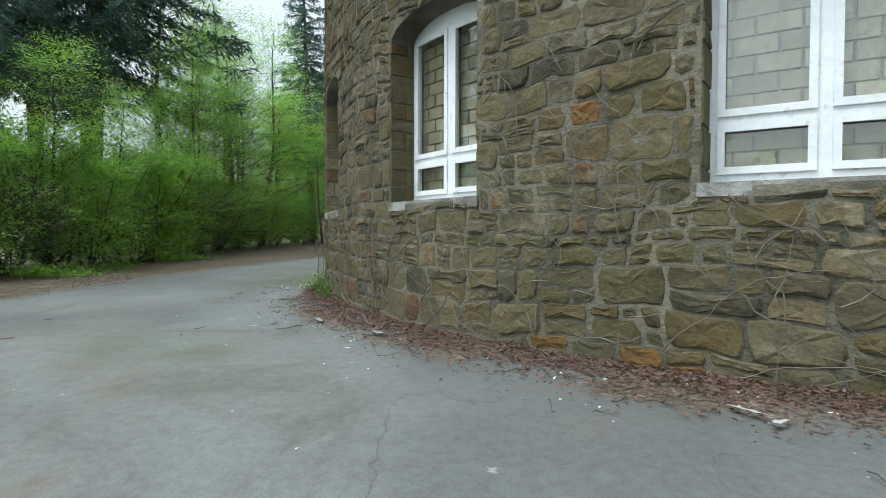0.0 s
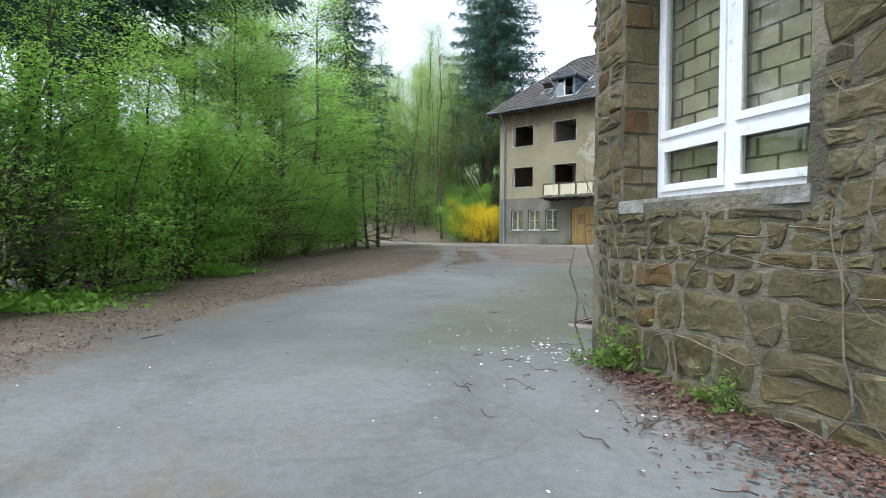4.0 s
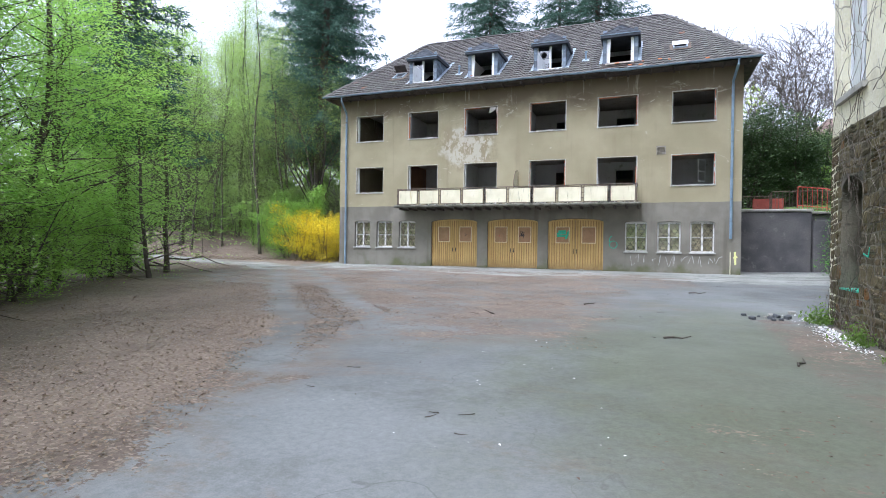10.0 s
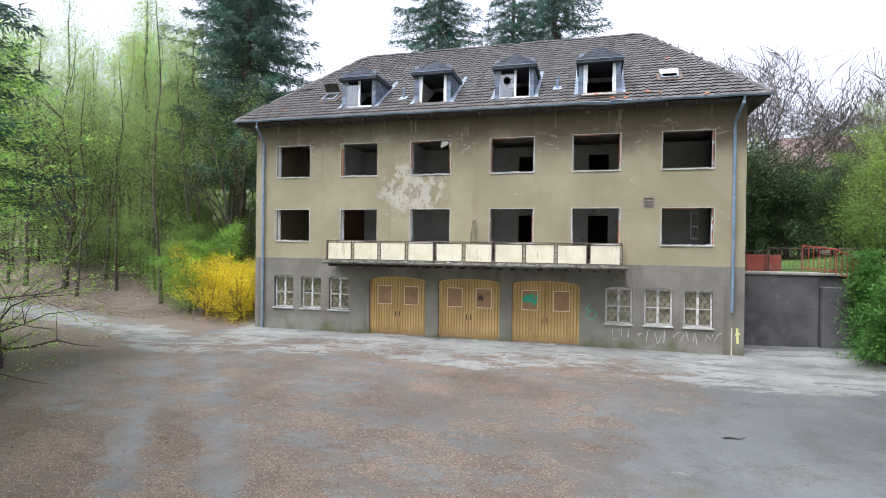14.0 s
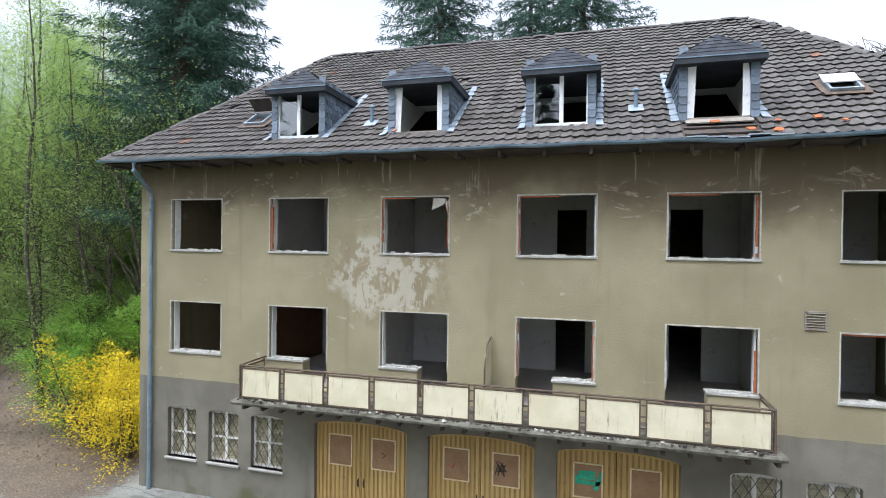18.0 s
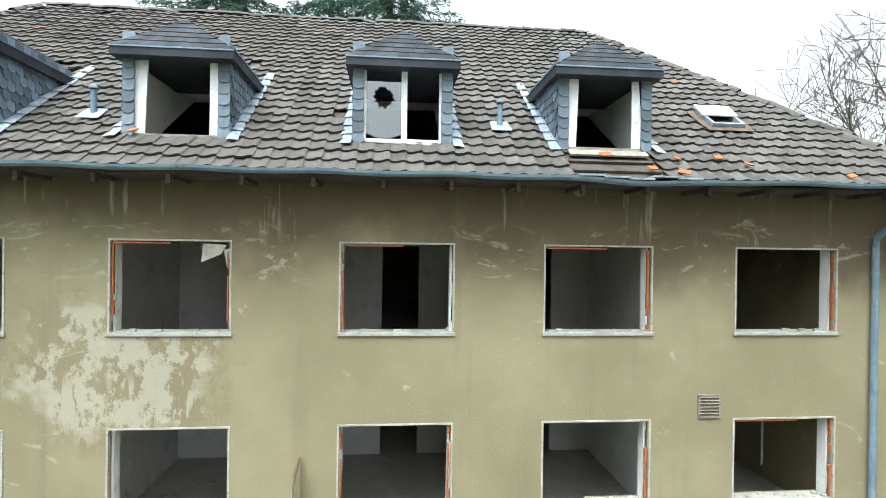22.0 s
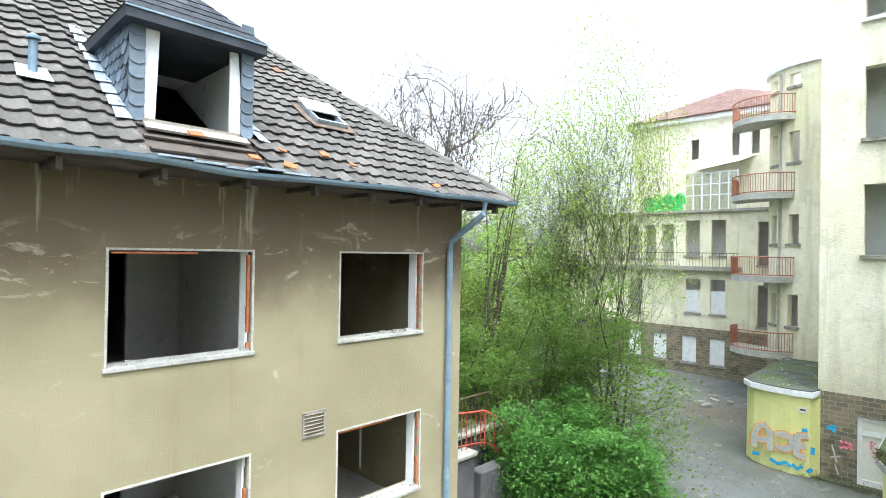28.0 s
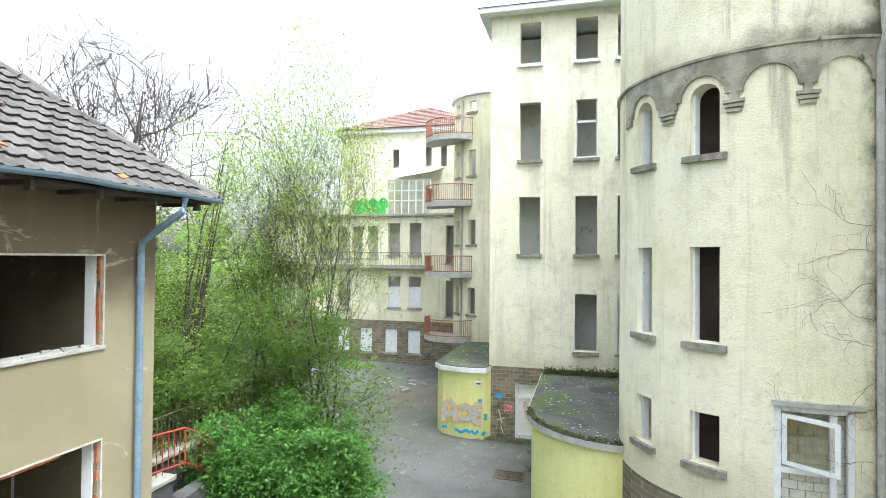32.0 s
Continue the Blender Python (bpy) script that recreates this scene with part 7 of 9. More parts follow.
def oak(seed, height, label, leaf=None, per=0, cloud=0.2, size=0.05, fork=0.3, limbs_=8, rise=0.9, depth=3, bark="bark", cat="tree", radius=0.3, dense=2, up=0.07, bound=0.0, top=14.0, bend=0.2):
    """A broad crown: a short trunk that forks into rising, spreading limbs ending in a net of twigs."""
    rnd, rng = random.Random(seed), np.random.default_rng(seed)
    root = thing("tree" if cat == "tree" else cat, label, cat)
    segs, ends = [], []
    p, pts = Vector((0, 0, -0.2)), []
    for i in range(6):
        pts.append((p.copy(), radius * (1.25 if i == 0 else 1 - 0.06 * i)))
        p = p + Vector((rnd.gauss(0, 0.03), rnd.gauss(0, 0.03), 1)) * (height * fork / 5)
    segs.append(pts)
    for k in range(limbs_):
        a = math.tau * (k + rnd.uniform(-0.3, 0.3)) / limbs_
        q = pts[3 + k % 3][0]
        tilt = rise * rnd.uniform(0.55, 1.5)
        limbs(rnd, q, (math.cos(a), math.sin(a), tilt), height * rnd.uniform(0.44, 0.56), radius * 0.45, depth, segs, 0.5, up, ends, dense, bend)
    limbs(rnd, pts[-1][0], (0, 0, 1), height * 0.6, radius * 0.7, depth, segs, 0.5, up, ends, dense, 0.16)
    if bound:
        # rounded outline: twigs that stray past it are left out
        def inside(q):
            return math.hypot(math.hypot(q.x, q.y) / bound, (q.z - 0.48 * top) / (0.53 * top)) < 1 + 0.16 * noise.noise((q.x * 0.7, q.y * 0.7, q.z * 0.6))
        segs = [g for g in segs if inside(g[-1][0])]
        ends = [q for q in ends if inside(q)]
    if not leaf:
        v, f = wood_mesh([[(q, max(r, radius * 0.042)) for q, r in g] for g in segs if len(g) == 3])
        tagged(pydata("twig_net", v, f, M[bark], root), kind="stuff")
        segs = [[(q, max(r, radius * 0.055)) for q, r in g] for g in segs if len(g) > 3]
    v, f = wood_mesh([g for g in segs if len(g) > 3 or rnd.random() < 0.5])
    pydata("trunk", v, f, M[bark], root, "", True)
    if leaf:
        v, f = leaf_mesh(rng, ends, per, cloud, size, 0.4, 0.6, 0.6, True)
        quick("crown", v, f, M[leaf], root)
    return root


def stand(proto, spots, seed, lo=0.85, hi=1.15, group=""):
    """Places copies of a tree; the first spot takes the tree itself."""
    rnd = random.Random(seed)
    for k, (x, y) in enumerate(spots):
        s = rnd.uniform(lo, hi)
        m = Matrix.Translation((x, y, gz(x, y))) @ Euler((rnd.gauss(0, 0.03), rnd.gauss(0, 0.03), rnd.uniform(0, math.tau))).to_matrix().to_4x4() @ Matrix.Scale(s, 4)
        ob = proto if k == 0 else copy_thing(proto, m)
        ob.matrix_basis = m
        if group:
            ob["group"] = group


beech_a = broadleaf(11, 8.5, 0.1, 0.04, "leaf_beech", "bark", 18, 0.24, 0.037, "young beech in fresh green leaf at the forest edge", nb=34, crown=0.4, up=0.0, flat=0.2, thick=0.18)
beech_b = broadleaf(12, 11.5, 0.13, 0.05, "leaf_beech", "bark", 13, 0.32, 0.038, "slender beech with layered bright spring foliage", nb=36, crown=0.38, up=0.0, flat=0.2, thick=0.16)
shrub_a = broadleaf(13, 4.2, 0.05, 0.03, "leaf_dark", "bark", 12, 0.22, 0.044, "dense dark green hedge shrub over the leaf litter", "shrub", nb=30, crown=0.5, stems=3, up=0.02)
tall_a = broadleaf(14, 17.0, 0.13, 0.22, "leaf_airy", "bark", 12, 0.42, 0.038, "tall thin woodland tree with sparse pale spring leaves", nb=34, crown=0.21, up=0.1)
tall_b = oak(15, 13.5, "broad woodland tree in young yellow-green leaf", "leaf_airy", 7, 0.34, 0.04, 0.25, 8, 1.6, 2, radius=0.17, dense=3)
bare_a = oak(16, 12.6, "leafless oak with a wide net of twigs", rise=0.5, fork=0.3, limbs_=8, dense=2, bound=7.2, top=13.6, bend=0.3)
spruce_a = spruce(17, 22.0, "tall dark spruce with drooping boughs", 0.45, 0.23, 0.24)
spruce_b = spruce(18, 17.0, "dark green spruce with ragged outline", 0.6, 0.22, 0.3)

rnd = random.Random(5)
EDGE = ((-9.0, -7.0), (-11.5, -3.0), (-13.2, 0.2), (-14.6, 2.6), (-16.2, 5.0), (-18.2, 7.6), (-20.6, 10.0), (-23.2, 12.8), (-25.6, 15.4), (-27.4, 18.6), (-29.4, 22.0), (-32.5, 25.2), (-37.0, 27.2), (-42.5, 29.0))
stand(beech_a, [(x - 2.7 + rnd.uniform(-.4, .4), y + 1.2 + rnd.uniform(-.5, .5)) for x, y in EDGE[2:6]], 1, 0.62, 0.8, "forest edge trees")
grown = [(x - 2.7 + rnd.uniform(-.4, .4), y + 1.2 + rnd.uniform(-.5, .5)) for x, y in EDGE[6:]] + [(x - 3.6 + rnd.uniform(-.5, .5), y + 3.0) for x, y in EDGE[5:9]] + [(-28.7, 22.3), (-30.4, 24.6)]
stand(copy_thing(beech_a, Matrix.Identity(4)), grown, 21, 0.85, 1.15, "forest edge trees")
stand(beech_b, [(x - 4.8 + rnd.uniform(-1, 1), y + 1.9 + rnd.uniform(-1, 1)) for x, y in EDGE[6:9]] + [(x - 8 + rnd.uniform(-1, 1), y + 3 + rnd.uniform(-1, 1)) for x, y in EDGE[6:9:2]] + [(-26.0, 14.6), (-27.8, 17.4)], 2, 0.95, 1.25, "forest edge trees")
stand(copy_thing(beech_b, Matrix.Identity(4)), [(x - 4.0 + rnd.uniform(-1, 1), y + 1.0 + rnd.uniform(-1, 1)) for x, y in EDGE[9:]], 24, 0.55, 0.75, "forest edge trees")
stand(shrub_a, [(x - 0.6 + rnd.uniform(-.4, .4), y + rnd.uniform(-.6, .6)) for x, y in EDGE[2:12]] + [(-17.6, 4.6), (-15.8, 1.6), (-21.9, 9.4), (-13.9, -2.0), (-19.8, 7.4), (-25.0, 13.0), (-28.2, 17.6), (-30.6, 21.6), (-33.2, 36.4), (-34.6, 37.4), (-32.4, 38.4), (-36.6, 38.4)] + [(x - 2.6 + rnd.uniform(-.5, .5), y + 0.6) for x, y in EDGE[1:9]] + [(x - 5.0 + rnd.uniform(-.5, .5), y + 1.6) for x, y in EDGE[1:8]], 3, 0.6, 1.0, "forest edge shrubs")
stand(spruce_a, [(-40.0, 49.6), (-36.0, 43.6), (-25.8, 8.0), (-20.6, -3.4), (-26.4, 60.0), (-20.6, 62.0), (-15.6, 60.0)], 4, 1.4, 1.6, "spruces")
stand(spruce_b, [(-19.6, 2.2), (-38.4, 46.4), (-23.6, 5.8), (-31.4, 23.5)], 5, 1.05, 1.3, "spruces")
wood = random.Random(8)
thin = []
while len(thin) < 92:
    a, q = radians(wood.uniform(39.5, 69)), wood.uniform(24, 62)
    x, y = -12.6 - q * math.sin(a), 12.0 + q * math.cos(a)
    if near_path(x, y) > 3.2 and y > 37 and x < -30.0 and all(math.hypot(x - c, y - d) > 1.5 for c, d in thin):
        thin.append((x, y))
stand(tall_a, thin[:26], 6, 0.8, 1.15, "woodland trees")
pole = broadleaf(31, 14.5, 0.085, 0.1, "leaf_airy", "bark", 8, 0.36, 0.036, "thin straight woodland stem with a haze of small leaves", nb=40, crown=0.15, up=0.06)
stand(pole, thin[32:80], 16, 0.85, 1.3, "thin woodland stems")
stand(tall_b, [(-33.6, 39.6), (-29.0, 62.0), (-22.0, 66.0), (-41.5, 43.5)] + thin[26:32], 7, 0.8, 1.1, "woodland trees")
stand(bare_a, [(-1.0, 56.0), (7.2, 62.0), (-7.5, 60.0), (14.0, 68.0), (3.2, 66.0)], 8, 1.0, 1.2, "bare oaks")
stand(copy_thing(bare_a, Matrix.Identity(4)), [(14.8, 57.6)], 28, 1.62, 1.66, "bare oaks")
laurel = broadleaf(21, 3.9, 0.06, 0.03, "leaf_laurel", "bark", 12, 0.2, 0.056, "large glossy evergreen bush beside the yard", "bush", nb=46, crown=0.5, stems=5, up=0.05)
stand(laurel, [(-3.9, 32.6), (-3.2, 34.0), (-2.4, 32.8), (-2.6, 34.7), (-1.4, 33.9), (-1.3, 35.3), (-3.2, 33.4)], 9, 0.78, 0.98, "evergreen bushes")
yew = broadleaf(29, 5.2, 0.08, 0.03, "leaf_yew", "bark", 13, 0.24, 0.05, "tall dark evergreen yew above the retaining wall", "bush", nb=46, crown=0.42, stems=4, up=0.08)
stand(yew, [(-6.2, 41.6), (-4.2, 42.2), (-5.2, 44.0), (-2.4, 44.4), (-5.8, 42.8), (-0.6, 45.6), (-3.4, 46.2), (-7.4, 43.4)], 19, 0.85, 1.25, "dark yews")
birch = oak(25, 13.0, "many-stemmed young tree in sparse pale spring leaf", "leaf_pale", 9, 0.22, 0.034, 0.03, 15, 3.2, 2, radius=0.065, dense=3, up=0.2, bound=2.6, top=13.0)
stand(birch, [(3.1, 36.2), (4.6, 38.0)], 10, 1.3, 1.36, "young trees beside the court")
alder = broadleaf(30, 9.0, 0.06, 0.12, "leaf_pale", "bark", 9, 0.26, 0.034, "slender bent young tree in yellow-green leaf", "tree", nb=34, crown=0.24, stems=4, up=0.12)
stand(alder, [(-1.4, 38.4), (0.6, 39.6), (-0.4, 42.6), (2.2, 43.0)], 17, 0.85, 1.1, "young trees beside the court")
green = broadleaf(24, 6.5, 0.06, 0.05, "leaf_spring", "bark", 13, 0.28, 0.05, "lush young green thicket", "shrub", nb=40, crown=0.42, stems=4, up=0.08)
stand(green, [(-1.6, 37.4), (0.6, 36.4), (2.6, 38.4), (-0.2, 40.8), (2.6, 41.6), (5.6, 42.8), (8.5, 45.0), (4.4, 46.5), (-1.0, 47.0), (1.0, 34.8), (1.2, 44.4), (7.2, 48.0), (10.5, 49.0), (13.5, 50.5), (2.0, 49.5), (16.0, 48.0)], 12, 0.85, 1.2, "green thickets")
stand(copy_thing(green, Matrix.Identity(4)), [(-32.5 - 2.1 * k + wood.uniform(-1, 1), 38.5 + 1.25 * k + wood.uniform(0, 7)) for k in range(9)], 22, 0.55, 0.95, "green thickets")
low = broadleaf(27, 3.6, 0.04, 0.03, "leaf_airy", "bark", 14, 0.26, 0.03, "light green hazel bush under the wood", "shrub", nb=26, crown=0.5, stems=4, up=0.06)
stand(low, [(-32.6, 40.8), (-35.2, 40.4), (-38.6, 42.2), (-41.6, 41.4), (-44.4, 42.6), (-36.8, 45.0), (-47.6, 43.8), (-40.6, 47.4), (-33.6, 45.0), (-50.8, 44.0), (-34.6, 38.6), (-37.4, 39.4), (-40.2, 39.6), (-43.4, 40.2), (-46.4, 40.8), (-49.6, 41.2), (-39.0, 44.2), (-43.0, 46.0), (-46.0, 47.2)], 14, 0.8, 1.25, "hazel bushes")
gold = broadleaf(23, 2.9, 0.03, 0.02, "flower", "bark", 6, 0.13, 0.032, "forsythia bush in full yellow flower", "bush", nb=46, crown=0.6, stems=8, up=0.1)
stand(gold, [(-29.3, 34.6), (-30.9, 36.0), (-30.2, 37.8), (-31.2, 37.0), (-31.4, 35.2), (-30.0, 35.6)], 11, 0.9, 1.2, "forsythia bushes")
brush = oak(26, 3.4, "bare grey-brown undergrowth on the forest bank", None, fork=0.05, limbs_=9, rise=1.0, depth=2, cat="shrub", radius=0.03, dense=3)
stand(brush, [(-34.6, 38.0), (-37.0, 40.2), (-36.0, 42.6), (-40.2, 42.0), (-43.0, 43.6), (-39.0, 45.6), (-33.0, 42.4), (-45.6, 40.4), (-19.6, 6.6), (-22.4, 10.6), (-16.4, 3.4), (-25.8, 14.6)], 13, 0.7, 1.2, "bank undergrowth")

v, f = leaf_mesh(np.random.default_rng(18), MOSS_POINTS, 5, 0.05, 0.035, 0.8)
tagged(quick("roof_moss", v, f, M["leaf_moss"], annex, "ragged moss and weeds along the roof edge"), kind="stuff")

# far wooded rise round the place
def woods(seed, spots, label, material, size, per):
    rng = np.random.default_rng(seed)
    pts = []
    for x, y, h, r in spots:
        n = int(26 * r)
        a, u = rng.uniform(0, math.tau, n), rng.uniform(0, 1, n)
        q = r * np.sqrt(rng.uniform(0, 1, n)) * (1.15 - u * 0.7)
        pts.append(np.stack([x + np.cos(a) * q, y + np.sin(a) * q, gz(x, y) + h * (0.08 + 0.92 * u)], axis=1))
    v, f = leaf_mesh(rng, np.concatenate(pts), per, 0.55, size, 0.8)
    ob = quick("far_woods", v, f, M[material], None)
    return tagged(ob, label, "woods", kind="stuff")


rng = random.Random(31)
ring = []
for k in range(230):
    a = rng.uniform(0, math.tau)
    q = rng.uniform(85, 150)
    ring.append((-12 + q * math.cos(a), 20 + q * math.sin(a), rng.uniform(11, 19), rng.uniform(3.5, 6)))
woods(41, ring[:150], "distant wood in pale spring green", "leaf_pale", 0.38, 3)
side = [(-40 - rng.uniform(0, 45), 52 + rng.uniform(0, 30), rng.uniform(7, 12), rng.uniform(3, 5)) for _ in range(46)]
woods(43, side, "green depth of the wood beyond the lane", "leaf_spring", 0.24, 4)
woods(42, ring[150:], "distant dark green wood", "leaf_dark", 0.38, 3)


# ---- balcony tower and the far wing across the court ----
far = thing("far_wing", "pale far hospital wing with a glazed veranda and red hipped roof", "building")
BX, BY, BR = 19.0, 31.8, 2.7


def drum(u, v, d):
    a = radians(90) + u / BR
    return (BX + (BR - d) * math.cos(a), BY + (BR - d) * math.sin(a), v)


dh = []
for z0, z1 in ((13.65, 15.2), (9.5, 10.98), (5.3, 6.9)):
    dh += [(2.85, 3.4, z0, z1), (1.55, 2.05, z0, z1)]
dh += [(2.85, 3.4, 17.5, 18.15), (1.55, 2.05, 17.5, 18.15)]
part("balcony_tower", sheet_wall(bmesh.new(), drum, 0, 5.6, 0.6, 18.5, dh, 0.3, ustep=0.25), M["pale"], far, "rounded corner bay with small windows")
part("tower_edge", band(bmesh.new(), drum, 0, 5.6, 18.5, 18.75, -0.18, 0.3), M["white"], far)
for h in dh:
    part("bay_sill", band(bmesh.new(), drum, h[0] - 0.1, h[1] + 0.1, h[2] - 0.14, h[2], -0.1, 0.1), M["mossy_sill"], far)
part("bay_back", boxes((18.2, 24.0, 29.9, 34.0, 0.6, 18.5)), M["inner"], far)
part("bay_pipe", tube(bmesh.new(), [drum(2.35, 1.0, -0.07), drum(2.35, 18.3, -0.07)], 0.06, 8), M["sill"], far)


def round_balcony(z, k):
    cx, cy, r = 17.75, 34.2, 1.85
    n = 20
    arc = [(cx + r * math.cos(radians(70 + 180 * i / n)), cy + r * math.sin(radians(70 + 180 * i / n))) for i in range(n + 1)]
    bm = bmesh.new()
    lo, hi = [bm.verts.new((x, y, z - 0.3)) for x, y in arc], [bm.verts.new((x, y, z)) for x, y in arc]
    bm.faces.new(lo)
    bm.faces.new(hi)
    for i in range(n + 1):
        j = (i + 1) % (n + 1)
        bm.faces.new((lo[i], lo[j], hi[j], hi[i]))
    b = part("round_balcony", bm, M["sill"], far, "half-round balcony with a rusted railing")
    bm = bmesh.new()
    for zz in (z + 0.08, z + 1.0):
        tube(bm, [(x, y, zz) for x, y in arc], 0.028, 5)
    part("handrail", bm, M["orange_steel"], b)
    m = 46
    for i in range(m + 1):
        a = radians(70 + 180 * i / m)
        x, y = cx + r * math.cos(a), cy + r * math.sin(a)
        part("baluster", tube(bmesh.new(), [(x, y, z), (x, y, z + 1.0)], 0.014, 4), M["orange_steel"], b)
    bm = bmesh.new()
    for i in range(0, 4):
        p, q = arc[i], arc[i + 1]
        bm.faces.new([bm.verts.new(v) for v in ((*p, z + 0.1), (*q, z + 0.1), (*q, z + 0.95), (*p, z + 0.95))])
    bmesh.ops.solidify(bm, geom=bm.faces[:], thickness=0.02)
    part("screen", bm, M["orange_steel"], b, "rust-red wire screen")


for k, z in enumerate((16.1, 12.1, 7.8, 3.95)):
    round_balcony(z, k)


def fface(u, v, d):
    return (21.0 + d, u, v)


fh = [(38.95, 39.85, 8.85, 11.1), (37.4, 38.25, 8.85, 11.1), (38.9, 39.8, 5.15, 7.32), (37.4, 38.27, 5.15, 7.32), (42.8, 43.65, 4.9, 7.15), (46.2, 47.0, 4.9, 7.15), (34.9, 35.6, 8.3, 10.9), (34.9, 35.6, 12.3, 14.6), (34.9, 35.6, 4.6, 7.1)]
fh += [(a, a + 0.9, 1.95, 3.6) for a in (42.75, 41.0, 39.1, 37.4)]
fh += [(40.6 + k * 1.2, 41.4 + k * 1.2, 8.6, 10.9) for k in range(5)]
part("court_face", sheet_wall(bmesh.new(), fface, 33.5, 49.0, 4.2, 11.6, [h for h in fh if h[2] > 4], 0.35), M["pale"], far, "pale court front with empty and shuttered windows")
part("stone_base", sheet_wall(bmesh.new(), fface, 33.5, 49.0, 0.6, 4.2, [h for h in fh if h[2] < 4], 0.35), M["coursed"], far)
for h in fh:
    part("window_sill", boxes((20.9, 21.1, h[0] - 0.08, h[1] + 0.08, h[2] - 0.13, h[2])), M["slab"], far)
    if h[2] < 4 or 5 < h[2] < 5.2:
        top = h[3] if h[2] < 4 else h[2] + 1.45
        sh = part("shutter", boxes((21.1, 21.13, h[0], h[1], h[2], top)), M["white"], far, "white slatted shutter")
        z = h[2] + 0.05
        while z < top - 0.05:
            part("slat", boxes((21.085, 21.1, h[0], h[1], z, z + 0.09)), M["white"], sh)
            z += 0.115
part("terrace_edge", boxes((20.4, 21.0, 36.5, 49.0, 7.9, 8.15)), M["slab"], far, "weathered terrace slab with a thin rail")
part("veranda_deck", boxes((20.7, 24.0, 33.5, 49.0, 11.6, 11.75)), M["slab"], far)
bm = tube(bmesh.new(), [(20.5, 36.5, 9.0), (20.5, 49.0, 9.0)], 0.02, 5)
part("terrace_rail", bm, M["rail"], far)
for k in range(60):
    y = 36.6 + k * 0.2
    part("baluster", tube(bmesh.new(), [(20.5, y, 8.15), (20.5, y, 9.0)], 0.011, 4), M["rail"], far)
# veranda glazing
vf = frame_of(bmesh.new(), lambda u, v, d: (21.2 + d, u, v), 36.8, 40.0, 11.75, 14.2, [(36.85 + k * 0.53, 37.3 + k * 0.53, z0, z1) for k in range(6) for z0, z1 in ((11.8, 12.7), (12.76, 13.4), (13.46, 14.15))], 0, 0.06)
vr = part("veranda_glazing", vf, M["white"], far, "grid of white-framed veranda glass, partly broken")
part("pane", boxes((21.22, 21.23, 36.85, 39.95, 11.8, 14.15)), M["glass"], vr)
bm = bmesh.new()
bm.faces.new([bm.verts.new(p) for p in ((20.9, 36.6, 14.7), (20.9, 40.2, 14.2), (24.5, 40.2, 15.2), (24.5, 36.6, 15.6))])
bmesh.ops.solidify(bm, geom=bm.faces[:], thickness=0.08)
part("veranda_roof", bm, M["white"], far)
# sprayed green boards along the deck
for k in range(3):
    bm = bmesh.new()
    tube(bm, [(20.75, 40.15 + k * 0.75 + 0.3 * math.cos(a), 12.35 + 0.5 * math.sin(a)) for a in [radians(200 - 20 * i) for i in range(12)]], 0.09, 6)
    part("green_board", bm, M["bright_green"], far, "sprayed bright green hoarding")
part("deck_board", boxes((20.8, 20.84, 40.0, 42.6, 11.75, 12.7)), M["bright_green"], far)
# upper storey and roof
uh = [(40.2, 40.75, 15.6, 17.0), (37.6, 38.1, 15.6, 17.2), (36.4, 36.9, 15.6, 17.2)]
part("upper_wall", sheet_wall(bmesh.new(), lambda u, v, d: (24.2 + d, u, v), 33.5, 45.0, 11.7, 18.3, uh, 0.3), M["pale"], far)
part("upper_side", boxes((24.5, 40.0, 44.7, 45.0, 0.6, 18.3), (24.5, 40.0, 33.5, 33.8, 0.6, 18.3)), M["pale"], far)
part("side_wall", boxes((21.35, 24.2, 48.65, 49.0, 0.6, 11.6), (21.35, 40.0, 33.5, 33.85, 0.6, 11.6)), M["pale"], far)
part("upper_core", boxes((25.5, 38.0, 34.5, 44.0, 0.6, 18.3), (22.5, 25.4, 34.5, 48.0, 0.6, 11.5)), M["inner"], far)
part("eaves_board", boxes((23.7, 40.5, 33.0, 45.5, 18.3, 18.55)), M["white"], far)
bm = bmesh.new()
q = ((23.6, 32.9), (40.6, 32.9), (40.6, 45.6), (23.6, 45.6))
t = ((28.5, 38.9), (36.0, 38.9), (36.0, 39.6), (28.5, 39.6))
for k in range(4):
    bm.faces.new([bm.verts.new(p) for p in ((*q[k], 18.5), (*q[(k + 1) % 4], 18.5), (*t[(k + 1) % 4], 21.3), (*t[k], 21.3))])
bm.faces.new([bm.verts.new((*p, 21.3)) for p in t])
fr = part("red_roof", bm, M["red_roof"], far, "faded red tile roof")
vs, fs = [], []
for r in range(14):
    for k in range(40):
        a, b = r / 14, (r + 1.1) / 14
        def on(s, t_):
            p0, p1 = Vector((*q[3], 18.58)).lerp(Vector((*t[3], 21.41)), t_), Vector((*q[0], 18.58)).lerp(Vector((*t[0], 21.41)), t_)
            return p0.lerp(p1, s)
        i = len(vs)
        s0, s1 = (k + 0.02) / 40, (k + 0.98) / 40
        vs += [tuple(on(s0, a) + Vector((0, 0, 0.05))), tuple(on(s1, a) + Vector((0, 0, 0.05))), tuple(on(s1, min(1, b))), tuple(on(s0, min(1, b)))]
        fs.append((i, i + 1, i + 2, i + 3))
tagged(pydata("tiling", vs, fs, M["red_roof"], fr), kind="stuff")


# ---- house on the rise behind the oaks ----
rise = thing("hill_house", "distant brown-roofed house among bare trees on the hill", "building")
hz = gz(20.0, 92.0)
